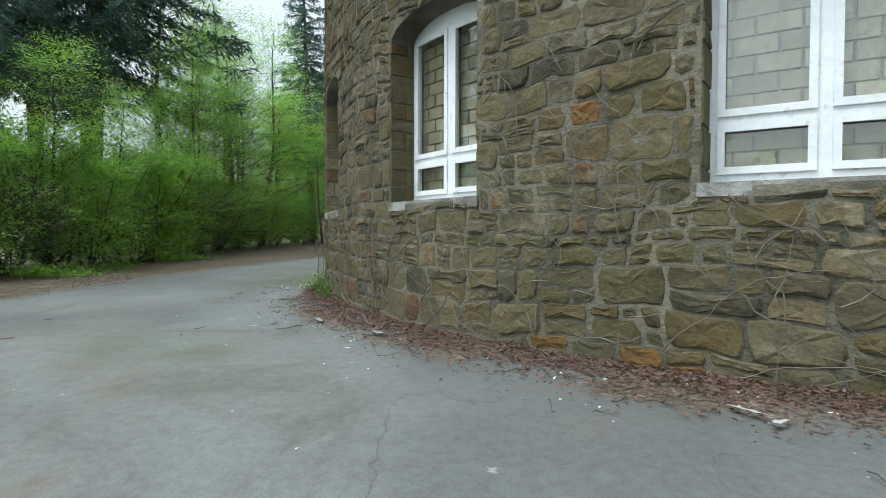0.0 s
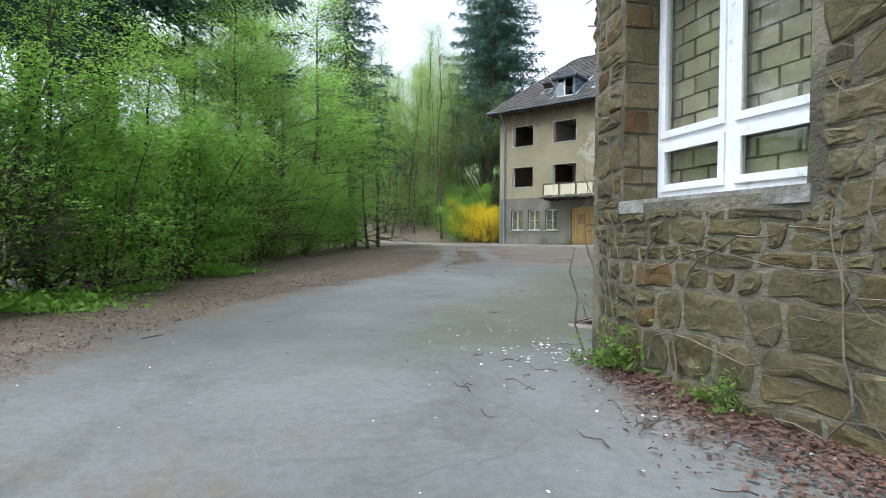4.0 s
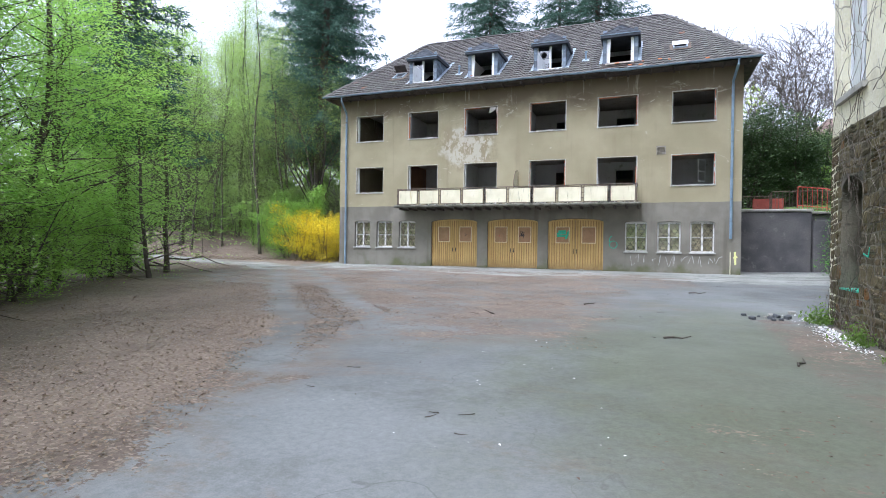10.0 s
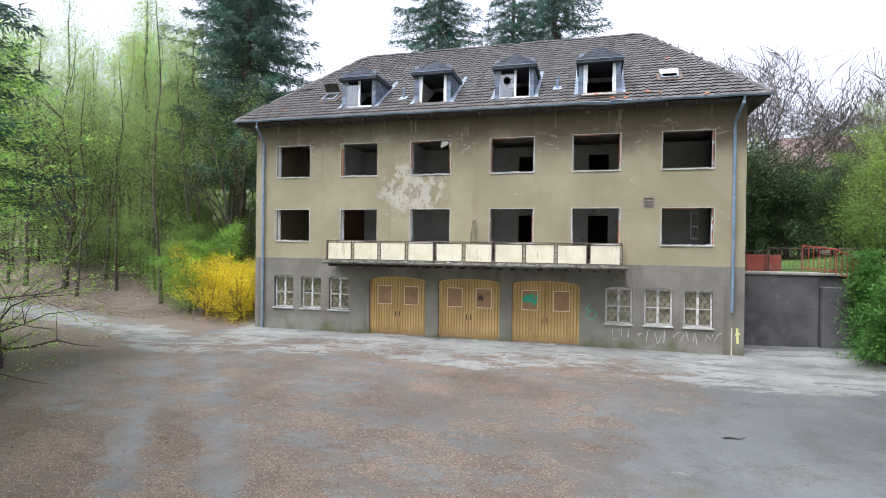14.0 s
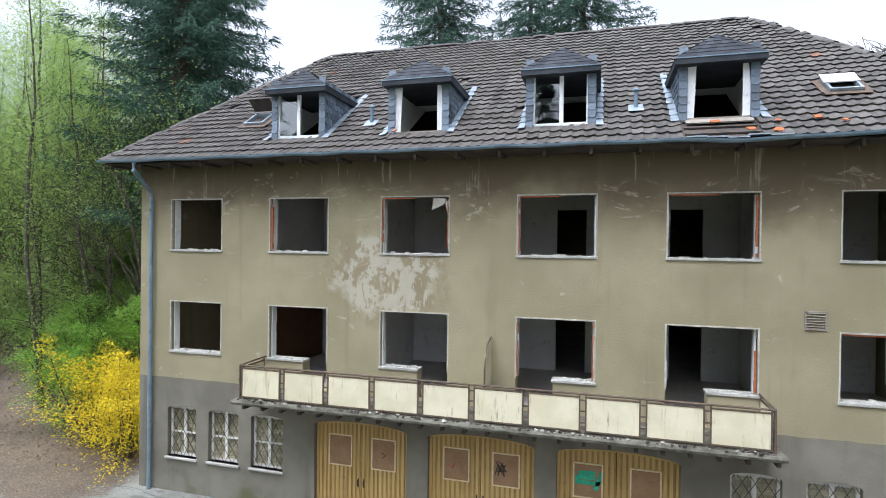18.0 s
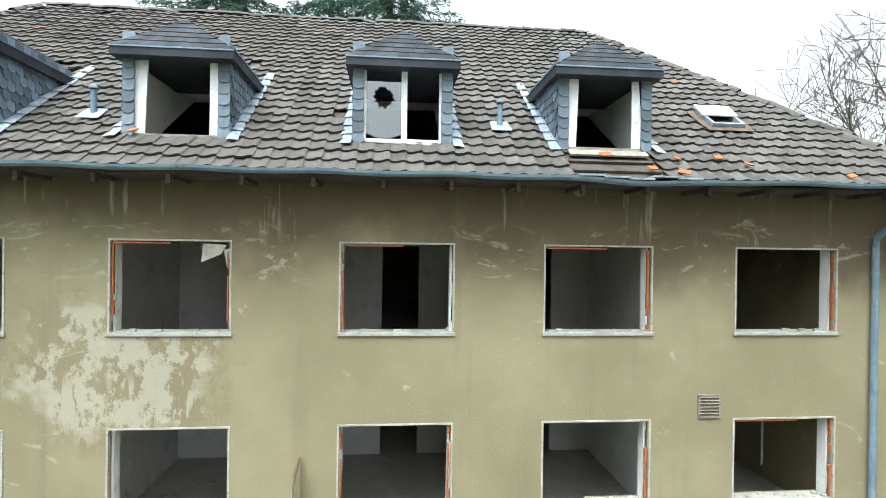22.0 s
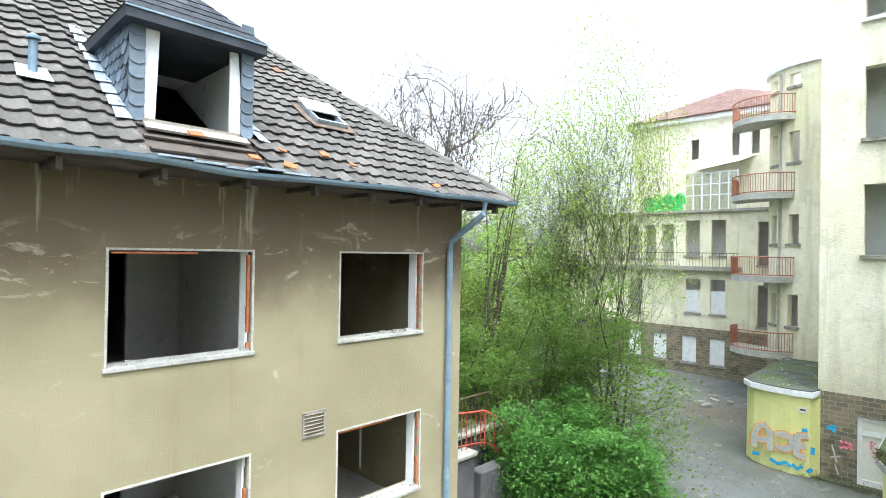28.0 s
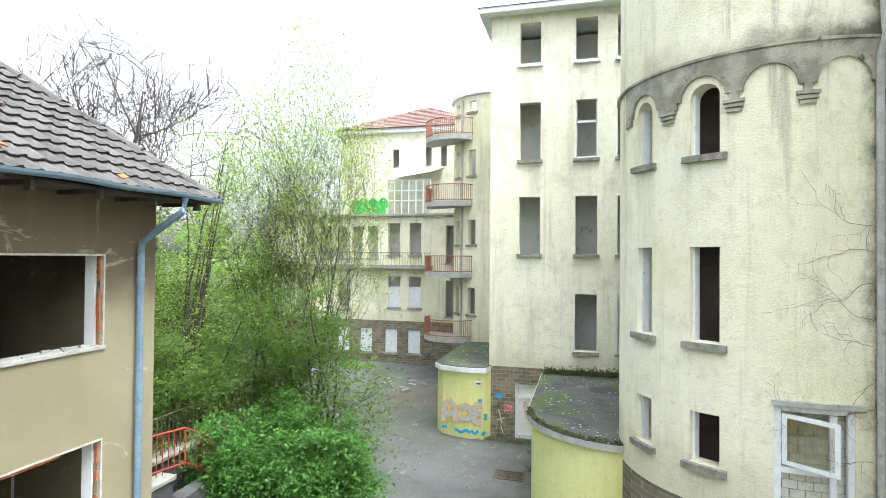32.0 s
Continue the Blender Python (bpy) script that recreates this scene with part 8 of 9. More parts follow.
part("wall", sheet_wall(bmesh.new(), lambda u, v, d: (u, 88.0 + d, v), 6.0, 42.0, hz - 1.0, 14.6, [(9.0 + k * 3.4, 10.2 + k * 3.4, 12.4, 13.9) for k in range(9)], 0.4), M["hill_brick"], rise)
part("end_wall", boxes((6.0, 6.4, 88.4, 98.0, hz - 1.0, 14.6), (41.6, 42.0, 88.4, 98.0, hz - 1.0, 14.6)), M["hill_brick"], rise)
part("rear_wall", boxes((6.4, 41.6, 97.6, 98.0, hz - 1.0, 14.6)), M["hill_brick"], rise)
for k in range(9):
    x = 9.0 + k * 3.4
    w = part("window_frame", boxes((x, x + 0.12, 88.05, 88.12, 12.4, 13.9), (x + 1.08, x + 1.2, 88.05, 88.12, 12.4, 13.9), (x + 0.54, x + 0.66, 88.05, 88.12, 12.4, 13.9), (x, x + 1.2, 88.05, 88.12, 13.78, 13.9), (x, x + 1.2, 88.05, 88.12, 12.4, 12.55)), M["white"], rise)
    part("pane", boxes((x + 0.12, x + 1.08, 88.08, 88.1, 12.55, 13.78)), M["dirty_glass"], w)
bm = bmesh.new()
e = [(5.4, 87.4, 14.5), (42.6, 87.4, 14.5), (42.6, 98.6, 14.5), (5.4, 98.6, 14.5)]
a, b = (10.0, 93.0, 19.2), (38.0, 93.0, 19.2)
for f in ((e[0], e[1], b, a), (e[1], e[2], b), (e[2], e[3], a, b), (e[3], e[0], a), (e[3], e[2], e[1], e[0])):
    bm.faces.new([bm.verts.new(q) for q in f])
part("roof", bm, M["hill_roof"], rise, "weathered brown hipped roof")


# ---- retaining wall and rails beside the garages ----
ret = thing("retaining_wall", "black-stained concrete retaining wall beside the garage house", "wall")
part("back_wall", boxes((-7.9, -6.0, 37.5, 37.85, 0.5, 3.35), bevel=0.02), M["dark_wall"], ret)
part("front_wall", boxes((-5.98, 1.2, 36.6, 36.95, 0.5, 3.5), bevel=0.02), M["dark_wall"], ret)
part("return_wall", boxes((-6.3, -5.98, 36.62, 37.85, 0.5, 3.48), bevel=0.02), M["dark_wall"], ret)
part("coping", boxes((-6.35, 1.25, 36.5, 37.02, 3.51, 3.62), bevel=0.02), M["slab"], ret)
part("coping", boxes((-7.9, -6.37, 37.45, 37.95, 3.36, 3.48), bevel=0.02), M["slab"], ret)
part("steel_door", boxes((-7.75, -6.95, 37.44, 37.495, 0.85, 2.55), (-6.9, -6.35, 37.44, 37.495, 0.85, 2.55), bevel=0.01), M["slab"], ret, "grey sheet-steel shed door")
part("terrace_fill", boxes((-7.9, 1.2, 37.9, 38.6, 0.4, 3.3)), M["slab"], ret)


def railing(name, pts, label, mt, step=0.14, h=0.95):
    r = thing(name, label, "railing")
    bm = bmesh.new()
    tube(bm, [(x, y, z + h) for x, y, z in pts], 0.026, 6)
    part("handrail", bm, M[mt], r)
    part("lower_rail", tube(bmesh.new(), [(x, y, z + 0.12) for x, y, z in pts], 0.018, 5), M[mt], r)
    for a, b in zip(pts, pts[1:]):
        a, b = Vector(a), Vector(b)
        n = max(1, int((b - a).length / step))
        for k in range(n + 1):
            p = a.lerp(b, k / n)
            part("baluster", tube(bmesh.new(), [p, p + Vector((0, 0, h))], 0.011 if k % 8 else 0.02, 5), M[mt], r)
    return r


railing("terrace_railing", [(-7.7, 37.6, 3.48), (-6.2, 37.6, 3.48), (-6.2, 36.75, 3.62), (1.0, 36.75, 3.62)], "rusty baluster railing along the terrace edge", "rail")
railing("stair_railing", [(-5.4, 35.6, 3.72), (-4.3, 35.6, 3.6), (-3.8, 35.5, 3.3), (-3.5, 35.1, 2.7)], "bent red steel stair railing", "red_steel", 0.16)
part_sign = part("hoarding", boxes((-6.9, -5.6, 37.35, 37.39, 3.62, 4.3), bevel=0.01), M["hoard_red"])
tagged(part_sign, "faded red-brown board tied to the terrace railing", "sign")
stair = thing("stair_wall", "curved grey concrete stair wall beside the bush", "wall")
part("wall_body", boxes((-7.85, -4.9, 35.4, 35.75, 0.5, 3.55), bevel=0.03), M["dark_wall"], stair)
part("wall_coping", boxes((-7.85, -4.85, 35.34, 35.8, 3.552, 3.68), bevel=0.03), M["slab"], stair)
part("wall_end", boxes((-4.88, -3.4, 35.2, 35.6, 0.5, 3.15), bevel=0.03), M["dark_wall"], stair)

# ---- pit with a concrete rim beside the wing ----
pit = thing("cellar_pit", "open rectangular cellar shaft with a grey steel rim", "pit")
x0, x1, y0, y1 = PIT
zp = gz(-8.5, 7.9)
rim = sheet_wall(bmesh.new(), lambda u, v, d: (u, v, zp + 0.02 - d), x0 - 0.05, x1 + 0.03, y0 - 0.05, y1 + 0.06, [(x0 + 0.03, x1 - 0.02, y0 + 0.01, y1 - 0.03)], 0.09)
part("lining", rim, M["slab"], pit, "pale cement lining of the shaft")
angle = sheet_wall(bmesh.new(), lambda u, v, d: (u, v, zp + 0.034 - d), x0 - 0.06, x1 + 0.04, y0 - 0.02, y1 + 0.07, [(x0, x1 + 0.01, y0, y1)], 0.03)
part("rim", angle, M["rail"], pit, "dull grey steel angle")
part("shaft", boxes((x0 - 0.1, x0 + 0.03, y0, y1, zp - 1.0, zp - 0.06), (x1 - 0.03, x1 + 0.1, y0, y1, zp - 1.0, zp - 0.06), (x0 + 0.03, x1 - 0.03, y0 - 0.1, y0 + 0.03, zp - 1.0, zp - 0.06), (x0 + 0.03, x1 - 0.03, y1 - 0.03, y1 + 0.1, zp - 1.0, zp - 0.06)), M["litter_bed"], pit)
bm = bmesh.new()
n = 10
grid = [[bm.verts.new((x0 + (x1 - x0) * i / n, y0 + (y1 - y0) * j / n, zp - 0.42 + 0.1 * noise.noise((i * 0.5, j * 0.5, 2)))) for i in range(n + 1)] for j in range(n + 1)]
for j in range(n):
    for i in range(n):
        bm.faces.new((grid[j][i], grid[j][i + 1], grid[j + 1][i + 1], grid[j + 1][i]))
part("rubble_fill", bm, M["litter_bed"], pit, "leaves and rubble lying in the shaft")
pr = random.Random(6)
for k in range(14):
    s = pr.uniform(0.03, 0.09)
    part("rubble_piece", box(bmesh.new(), -s, s, -s * 0.7, s * 0.7, -s * 0.4, s * 0.4, 0.01, m=pose(pr.uniform(x0 + .1, x1 - .1), pr.uniform(y0 + .1, y1 - .1), zp - 0.36, pr.uniform(-30, 30), pr.uniform(-30, 30), pr.uniform(0, 180))), M["slab"], pit)

# downpipe on the flank, rusted through at the foot
fp = part("flank_pipe", tube(bmesh.new(), [(-8.33, 10.2, gz(-8.3, 10.2)), (-8.33, 10.2, 1.75), (-8.26, 10.2, 1.9)], 0.052, 10), M["pipe"], wing, "blue-grey iron rainwater pipe")
part("pipe_collar", tube(bmesh.new(), [(-8.33, 10.2, 1.6), (-8.33, 10.2, 1.75)], 0.066, 10), M["pipe"], fp)

# ---- loose things on the ground ----
lr = random.Random(77)


def scatter(name, label, mt, spots, size, seed, category="leaf litter", up=0.012, flat=0.25, aspect=0.6):
    rng = np.random.default_rng(seed)
    p = np.array([(x, y, gz(x, y) + up + lr.uniform(0, 0.02)) for x, y in spots])
    n = len(p)
    a = rng.uniform(0, math.tau, n)
    d = np.stack([np.cos(a), np.sin(a), rng.normal(0, flat, n)], axis=1)
    e = np.stack([-np.sin(a), np.cos(a), rng.normal(0, flat, n)], axis=1)
    s = (size * rng.uniform(0.5, 1.4, n))[:, None]
    lift = np.zeros((n, 3))
    lift[:, 2:] = s * 0.3
    v = np.stack([p - d * s, p + e * s * aspect + lift, p + d * s + lift * rng.uniform(0, 1, (n, 1)), p - e * s * aspect + lift], axis=1).reshape(-1, 3)
    return tagged(quick(name, v, np.arange(n * 4).reshape(n, 4), M[mt], None), label, category, kind="stuff")


spots = []
while len(spots) < 17000:
    u = lr.uniform(0.15, 12.0)
    d = -abs(lr.gauss(0, 0.09 + 0.31 * min(1.0, u / 2.6))) - 0.02
    if d > -1.5:
        q = bow(u, 0, d)
        spots.append((q[0], q[1]))
scatter("wall_foot_litter", "red-brown dead leaves along the stone wall", "litter_red", spots, 0.017, 1)
spots = []
while len(spots) < 40000:
    y = lr.uniform(-3, 22)
    x = edge_x(y) - lr.expovariate(0.28) + 0.5 * noise.noise((y * 0.8, 3, 1)) + 0.15
    if zones(x, y)[0] > 0.4 + 0.2 * lr.random():
        spots.append((x, y))
while len(spots) < 64000:
    x, y = lr.uniform(-32, -12), lr.uniform(14, 31)
    lf = zones(x, y)[0]
    if lf + 0.9 * noise.noise((x * 0.6, y * 1.1, 5)) > 0.5:
        spots.append((x, y))
bank = [(lr.uniform(-46, -28.2), lr.uniform(33.4, 41.5)) for _ in range(9000)]
scatter("bank_litter", "rust-brown dead leaves thick on the wooded bank", "litter", [q for q in bank if near_path(*q) > 1.4 and not (q[0] > -28.6 and q[1] > 33)], 0.042, 35, flat=0.35)
scatter("forest_litter", "brown dead leaves drifted over the yard", "litter", spots, 0.018, 2, flat=0.3)
spots = []
for cx, cy, n, r in ((-8.36, 6.05, 40, 0.2), (-8.1, 6.6, 26, 0.1), (-8.5, 6.9, 14, 0.25), (-8.9, 6.3, 30, 0.6), (-25.6, 31.9, 160, 0.7), (-8.5, 18.0, 110, 0.3), (-8.45, 19.3, 60, 0.25)):
    spots += [(cx + lr.gauss(0, r), cy + lr.gauss(0, r)) for _ in range(n)]
spots += [(lr.uniform(-14, 2), lr.uniform(-2, 16)) for _ in range(330)]
spots = [q for q in spots if math.hypot(q[0] - CX, q[1] - CY) > CR + 0.05 and q[0] < -8.3 or q[1] < 5]
spots = [q for q in spots if math.hypot(q[0] - CX, q[1] - CY) > CR + 0.05]
scatter("plaster_flakes", "white flakes of fallen plaster on the asphalt", "chip", spots, 0.013, 3, "debris", 0.008, 0.1, 0.7)
spots = [(-8.36 + lr.gauss(0, 0.17), 6.0 + lr.gauss(0, 0.24)) for _ in range(26)] + [(-8.1 + lr.gauss(0, 0.05), 6.6 + lr.gauss(0, 0.12)) for _ in range(9)]
scatter("paint_flakes", "large curled flakes of white paint by the cellar shaft", "chip", [q for q in spots if math.hypot(q[0] - CX, q[1] - CY) > CR + 0.05 or q[1] > 8], 0.027, 33, "debris", 0.004, 0.05, 0.5)
spots = [(lr.gauss(-9.6, 0.9), lr.uniform(8.6, 13.5)) for _ in range(520)]
scatter("dark_debris", "dark bits of bark and leaf strewn before the flank", "litter_bed", [q for q in spots if q[0] < -8.4], 0.022, 34, "debris", 0.01, 0.1, 0.4)
# twigs
tv, tf = [], []
for k in range(165):
    y = lr.uniform(-2, 30)
    x = lr.uniform(edge_x(min(y, 20)) - 1.5, -8.8 if y > 6 else -3) if y < 20 else lr.uniform(-26, -9)
    if k > 120:
        x, y = lr.gauss(-9.7, 0.7), lr.uniform(8.4, 14.0)
    if math.hypot(x - CX, y - CY) < CR + 0.1:
        continue
    a, ln = lr.uniform(0, math.tau), lr.uniform(0.05, 0.2)
    z = gz(x, y) + 0.014
    pts = [(Vector((x + math.cos(a) * ln * t, y + math.sin(a) * ln * t, z + 0.01 * math.sin(t * 9))), 0.006 - 0.004 * t) for t in (0, 0.4, 0.7, 1)]
    v, f = wood_mesh([pts])
    i = len(tv)
    tv += v
    tf += [tuple(j + i for j in q) for q in f]
tagged(pydata("fallen_twigs", tv, tf, M["bark"]), "thin dry twigs scattered on the asphalt", "twigs", kind="stuff")
# larger litter by the wall: a dark slab, a plastic strip, a can
bm = bmesh.new()
bmesh.ops.create_icosphere(bm, subdivisions=2, radius=0.2)
for v in bm.verts:
    v.co = Vector((v.co.x * 1.15, v.co.y * 0.55, v.co.z * 0.35)) + noise.noise_vector(v.co * 6) * 0.02
slabst = part("fallen_stone", bm, M["slab_dark"])
q = bow(9.15, 0, -0.22)
slabst.location = (q[0], q[1], gz(q[0], q[1]) + 0.06)
tagged(slabst, "dark flat stone fallen at the wall foot", "stone")
def scrap(x, y, turn, ln, wd, mt, label):
    """A bent, torn strip with a curled end."""
    bm = bmesh.new()
    rows = []
    for k in range(9):
        t = k / 8
        half = wd * (0.35 + 0.65 * math.sin(math.pi * min(0.97, t + 0.12))) * lr.uniform(0.8, 1.1)
        z = 0.018 + 0.03 * (t - 0.4) ** 2 + lr.uniform(0, 0.006)
        rows.append([bm.verts.new((ln * (2 * t - 1), half + 0.02 * math.sin(3 * t), z)), bm.verts.new((ln * (2 * t - 1), -half + 0.02 * math.sin(3 * t), z + 0.006))])
    for a, b in zip(rows, rows[1:]):
        bm.faces.new((a[0], a[1], b[1], b[0]))
    bmesh.ops.solidify(bm, geom=bm.faces[:], thickness=0.004)
    ob = part("litter_strip", bm, M[mt])
    ob.matrix_basis = pose(x, y, gz(x, y) + 0.015, 0, 0, turn)
    tagged(ob, label, "litter")


scrap(-0.62, 3.43, -20, 0.13, 0.028, "sill", "torn strip of white plastic on the leaves")
scrap(-0.45, 3.34, 60, 0.05, 0.03, "sill", "small torn scrap of white plastic")
scrap(-5.05, 3.85, -32, 0.15, 0.035, "zinc", "bent strip of pale blue plastic on the leaves")
scrap(-3.98, 3.75, -30, 0.09, 0.05, "zinc", "pale blue scrap of plastic on the leaves")
scrap(-3.66, 3.11, 10, 0.035, 0.03, "chip", "crumpled scrap of paper")
scrap(-5.3, 3.2, 40, 0.06, 0.03, "chip", "flattened scrap of white paper on the asphalt")
ob = part("stick", tube(bmesh.new(), [(-0.5, 0, 0.035), (-0.25, 0.03, 0.045), (0.05, 0.01, 0.035), (0.3, -0.03, 0.03), (0.5, 0.0, 0.025)], [0.012, 0.017, 0.019, 0.02, 0.018], 7), M["bark"])
ob.matrix_basis = pose(-4.73, 4.25, gz(-4.73, 4.25), 0, 0, -30)
tagged(ob, "thick grey-brown branch lying in the leaves", "stick", "fallen branches")
spots = []
for k in range(210):
    q = bow(lr.uniform(-0.4, 11.0), 0, -abs(lr.gauss(0, 0.55)) - 0.06)
    spots.append((q[0], q[1]))
scatter("wall_foot_crumbs", "white mortar and plaster crumbs among the leaves at the wall", "chip", spots, 0.013, 23, "debris", 0.008, 0.15, 0.7)
tv, tf = [], []
for k in range(170):
    q = bow(lr.uniform(-0.4, 11.0), 0, -abs(lr.gauss(0, 0.6)) - 0.05)
    a, ln = lr.uniform(0, math.tau), lr.uniform(0.06, 0.3)
    z = gz(q[0], q[1]) + 0.022
    pts = [(Vector((q[0] + math.cos(a) * ln * t, q[1] + math.sin(a) * ln * t + 0.02 * math.sin(t * 5 + k), z + 0.012 * math.sin(t * 7))), 0.0055 - 0.003 * t) for t in (0, 0.25, 0.5, 0.75, 1)]
    v, f = wood_mesh([pts])
    i = len(tv)
    tv += v
    tf += [tuple(j + i for j in p) for p in f]
tagged(pydata("wall_foot_twigs", tv, tf, M["bark"]), "dry twigs and stalks strewn along the foot of the wall", "twigs", kind="stuff")
ob = part("stick", tube(bmesh.new(), [(-0.13, 0, 0.012), (-0.04, 0.006, 0.014), (0.06, -0.004, 0.014), (0.13, 0.003, 0.012)], [0.005, 0.006, 0.006, 0.004], 6), M["bark"])
ob.matrix_basis = pose(-11.97, 4.12, gz(-11.97, 4.12), 0, 0, 108)
tagged(ob, "thin straight stick lying at the road edge", "stick", "fallen branches")
for x, y, a in ((-11.2, 17.0, 20), (-9.6, 15.6, 70), (-14.5, 18.5, 130), (-10.4, 24.5, 10), (-12.9, 20.8, 60)):
    pts = [(0, 0, 0.02), (0.16, 0.03, 0.03), (0.3, -0.03, 0.02), (0.46, 0.02, 0.05)]
    ob = part("stick", tube(bmesh.new(), pts, [0.018, 0.016, 0.012, 0.006], 6), M["bark"])
    ob.matrix_basis = pose(x, y, gz(x, y), 0, 0, a)
    tagged(ob, "dark broken branch on the asphalt", "stick", "fallen branches")


# ---- small plants ----
def herb(name, spots, label, mt, size, n, spread_, seed, h=0.3):
    rng = np.random.default_rng(seed)
    root = thing(name, label, "plant")
    pts = np.stack([rng.normal(0, spread_, n), rng.normal(0, spread_, n), np.abs(rng.normal(0, h * 0.5, n)) + 0.03], axis=1)
    v, f = leaf_mesh(rng, pts, 1, 0.01, size, 0.9, 0.45)
    quick("leaves", v, f, M[mt], root)
    stalks = [[(Vector((p[0] * 0.3, p[1] * 0.3, 0)), 0.004), (Vector(p), 0.002)] for p in pts[::6]]
    v, f = wood_mesh(stalks)
    pydata("stalk_tuft", v, f, M[mt], root)
    stand(root, spots, seed, 0.7, 1.3, label.split()[0] + " plants")


herb("nettle_clump", [bow(0.45, 0, -0.12)[:2], bow(1.6, 0, -0.08)[:2], bow(0.65, 0, -0.1)[:2], (-8.35, 19.8), (-8.38, 19.6), (-8.35, 17.9), (-8.38, 17.4), (-8.36, 16.2), (-8.35, 15.4)], "fresh green weeds at the foot of the wall", "leaf_spring", 0.03, 200, 0.11, 51, 0.24)
herb("ground_ivy", [(-15.2, 4.0), (-15.9, 4.3), (-19.4, 8.7), (-18.9, 8.4), (-16.9, 5.9), (18.5, 40.5), (19.5, 42.0)], "low green ground plants in the leaf litter", "leaf_dark", 0.05, 420, 0.4, 52, 0.16)


# ---- dry creeper stems on the wing ----
def creeper(f, ulim, n, seed, vtop):
    rv, rf = [], []
    r = random.Random(seed)
    for k in range(n):
        u, v = r.uniform(*ulim), r.uniform(-0.05, 0.4) if r.random() < 0.3 else r.uniform(0.5, vtop * 0.8)
        a = r.uniform(0.4, 2.7)
        pts = []
        rad = r.uniform(0.002, 0.0065)
        m = r.randint(8, 24)
        for i in range(m):
            pts.append((Vector(f(u, v, -0.045 - rad)), rad * (1 - i / m) + 0.0018))
            a += r.gauss(0, 0.4)
            a = min(max(a, -0.2), 3.3)
            u += math.cos(a) * 0.11
            v += math.sin(a) * 0.11
            if f is bow and any(p - 0.1 < u < q + 0.1 and WZ[0] - 0.05 < v < WZ[1] for p, q in BOWWIN):
                break
            if not ulim[0] - 0.2 < u < ulim[1] + 0.2 or v > vtop:
                break
        if len(pts) > 2:
            vv, ff = wood_mesh([pts])
            i = len(rv)
            rv += vv
            rf += [tuple(j + i for j in q) for q in ff]
    return rv, rf


vines = thing("dry_creeper", "leafless creeper stems clinging to the stone wall", "creeper")
for f, lim, n, sd, top in ((bow, (0.05, 7.0), 135, 1, 5.2), (bow, (7.0, 12.0), 80, 4, 5.2), (west, (0.05, 3.0), 60, 2, 4.5), (west, (8.0, 13.6), 460, 3, 9.5)):
    v, f2 = creeper(f, lim, n, sd, top)
    tagged(pydata("stem_tangle", v, f2, M["vine"], vines), kind="stuff")
def shoots(r, u, v, a, n, rad, depth, out):
    pts = []
    for k in range(n):
        pts.append((Vector(tower(u, v, -0.02 - rad)), rad * (1 - 0.7 * k / n)))
        a += r.gauss(0, 0.28)
        u, v = u + math.cos(a) * 0.1, v + math.sin(a) * 0.1
        if depth and r.random() < 0.42:
            shoots(r, u, v, a + r.choice((-1, 1)) * r.uniform(0.4, 1.1), max(3, int(n * 0.55)), rad * 0.62, depth - 1, out)
        if not 4.9 < u < 7.85 or v > 10.5:
            break
    if len(pts) > 2:
        out.append(pts)


shoot_r, twigs = random.Random(9), []
for v in (4.9, 5.9, 6.4, 7.1, 7.6, 8.3, 8.9, 9.4):
    shoots(shoot_r, 7.7, v, math.pi - shoot_r.uniform(-0.1, 0.45), shoot_r.randint(10, 19), 0.0065, 2, twigs)
v, f2 = wood_mesh(twigs)
tagged(pydata("stem_tangle", v, f2, M["vine"], vines), kind="stuff")
# a loose stem that arches out from the corner
bm = bmesh.new()
for dx, h in ((0.0, 1.1),):
    tube(bm, [(-8.13, 6.3, 0.12), (-8.2 - dx, 6.24, 0.4), (-8.18 - dx, 6.25, 0.65), (-8.24 - dx * 2, 6.2, h * 0.8), (-8.2 - dx * 3, 6.22, h)], [0.011, 0.01, 0.008, 0.006, 0.003], 6)
part("arching_stem", bm, M["vine"], vines)

# ---- sprayed scribbles: shapes only ----
def scrawl(name, label, mt, plane, strokes, r=0.02, parent=None):
    if len(strokes) > 1 and r > 0.03:
        for st in strokes:
            scrawl(name, label, mt, plane, [st], r, parent)
        return None
    bm = bmesh.new()
    for st in strokes:
        tube(bm, [(0.0, u, v) for u, v in st], r, 10)
    for w in bm.verts:
        u, v = w.co.y, w.co.z
        p = Vector(plane(u, v))
        nrm = (Vector(plane(u + 0.01, v)) - p).cross(Vector(plane(u, v + 0.01)) - p).normalized()
        w.co = p + nrm * max(-0.005, min(0.005, w.co.x))
    ob = part(name, bm, M[mt], parent)
    if parent is None:
        tagged(ob, label, "graffiti")
    elif label:
        ob["label"] = label
    return ob


gr = random.Random(15)
wallp = lambda u, v: (u, FY - 0.004, v)
strokes = []
u = -12.3
while u < -8.9:
    st = [(u, gr.uniform(1.15, 1.5))]
    for k in range(gr.randint(2, 4)):
        st.append((st[-1][0] + gr.uniform(-0.08, 0.16), gr.uniform(1.05, 1.6)))
    strokes.append(st)
    u += gr.uniform(0.2, 0.42)
scrawl("wall_scrawl", "", "spray_white", wallp, strokes, 0.011, house)
arc = lambda cu, cv, r_, a0, a1: [(cu + r_ * math.cos(radians(a0 + (a1 - a0) * i / 10)), cv + r_ * math.sin(radians(a0 + (a1 - a0) * i / 10))) for i in range(11)]
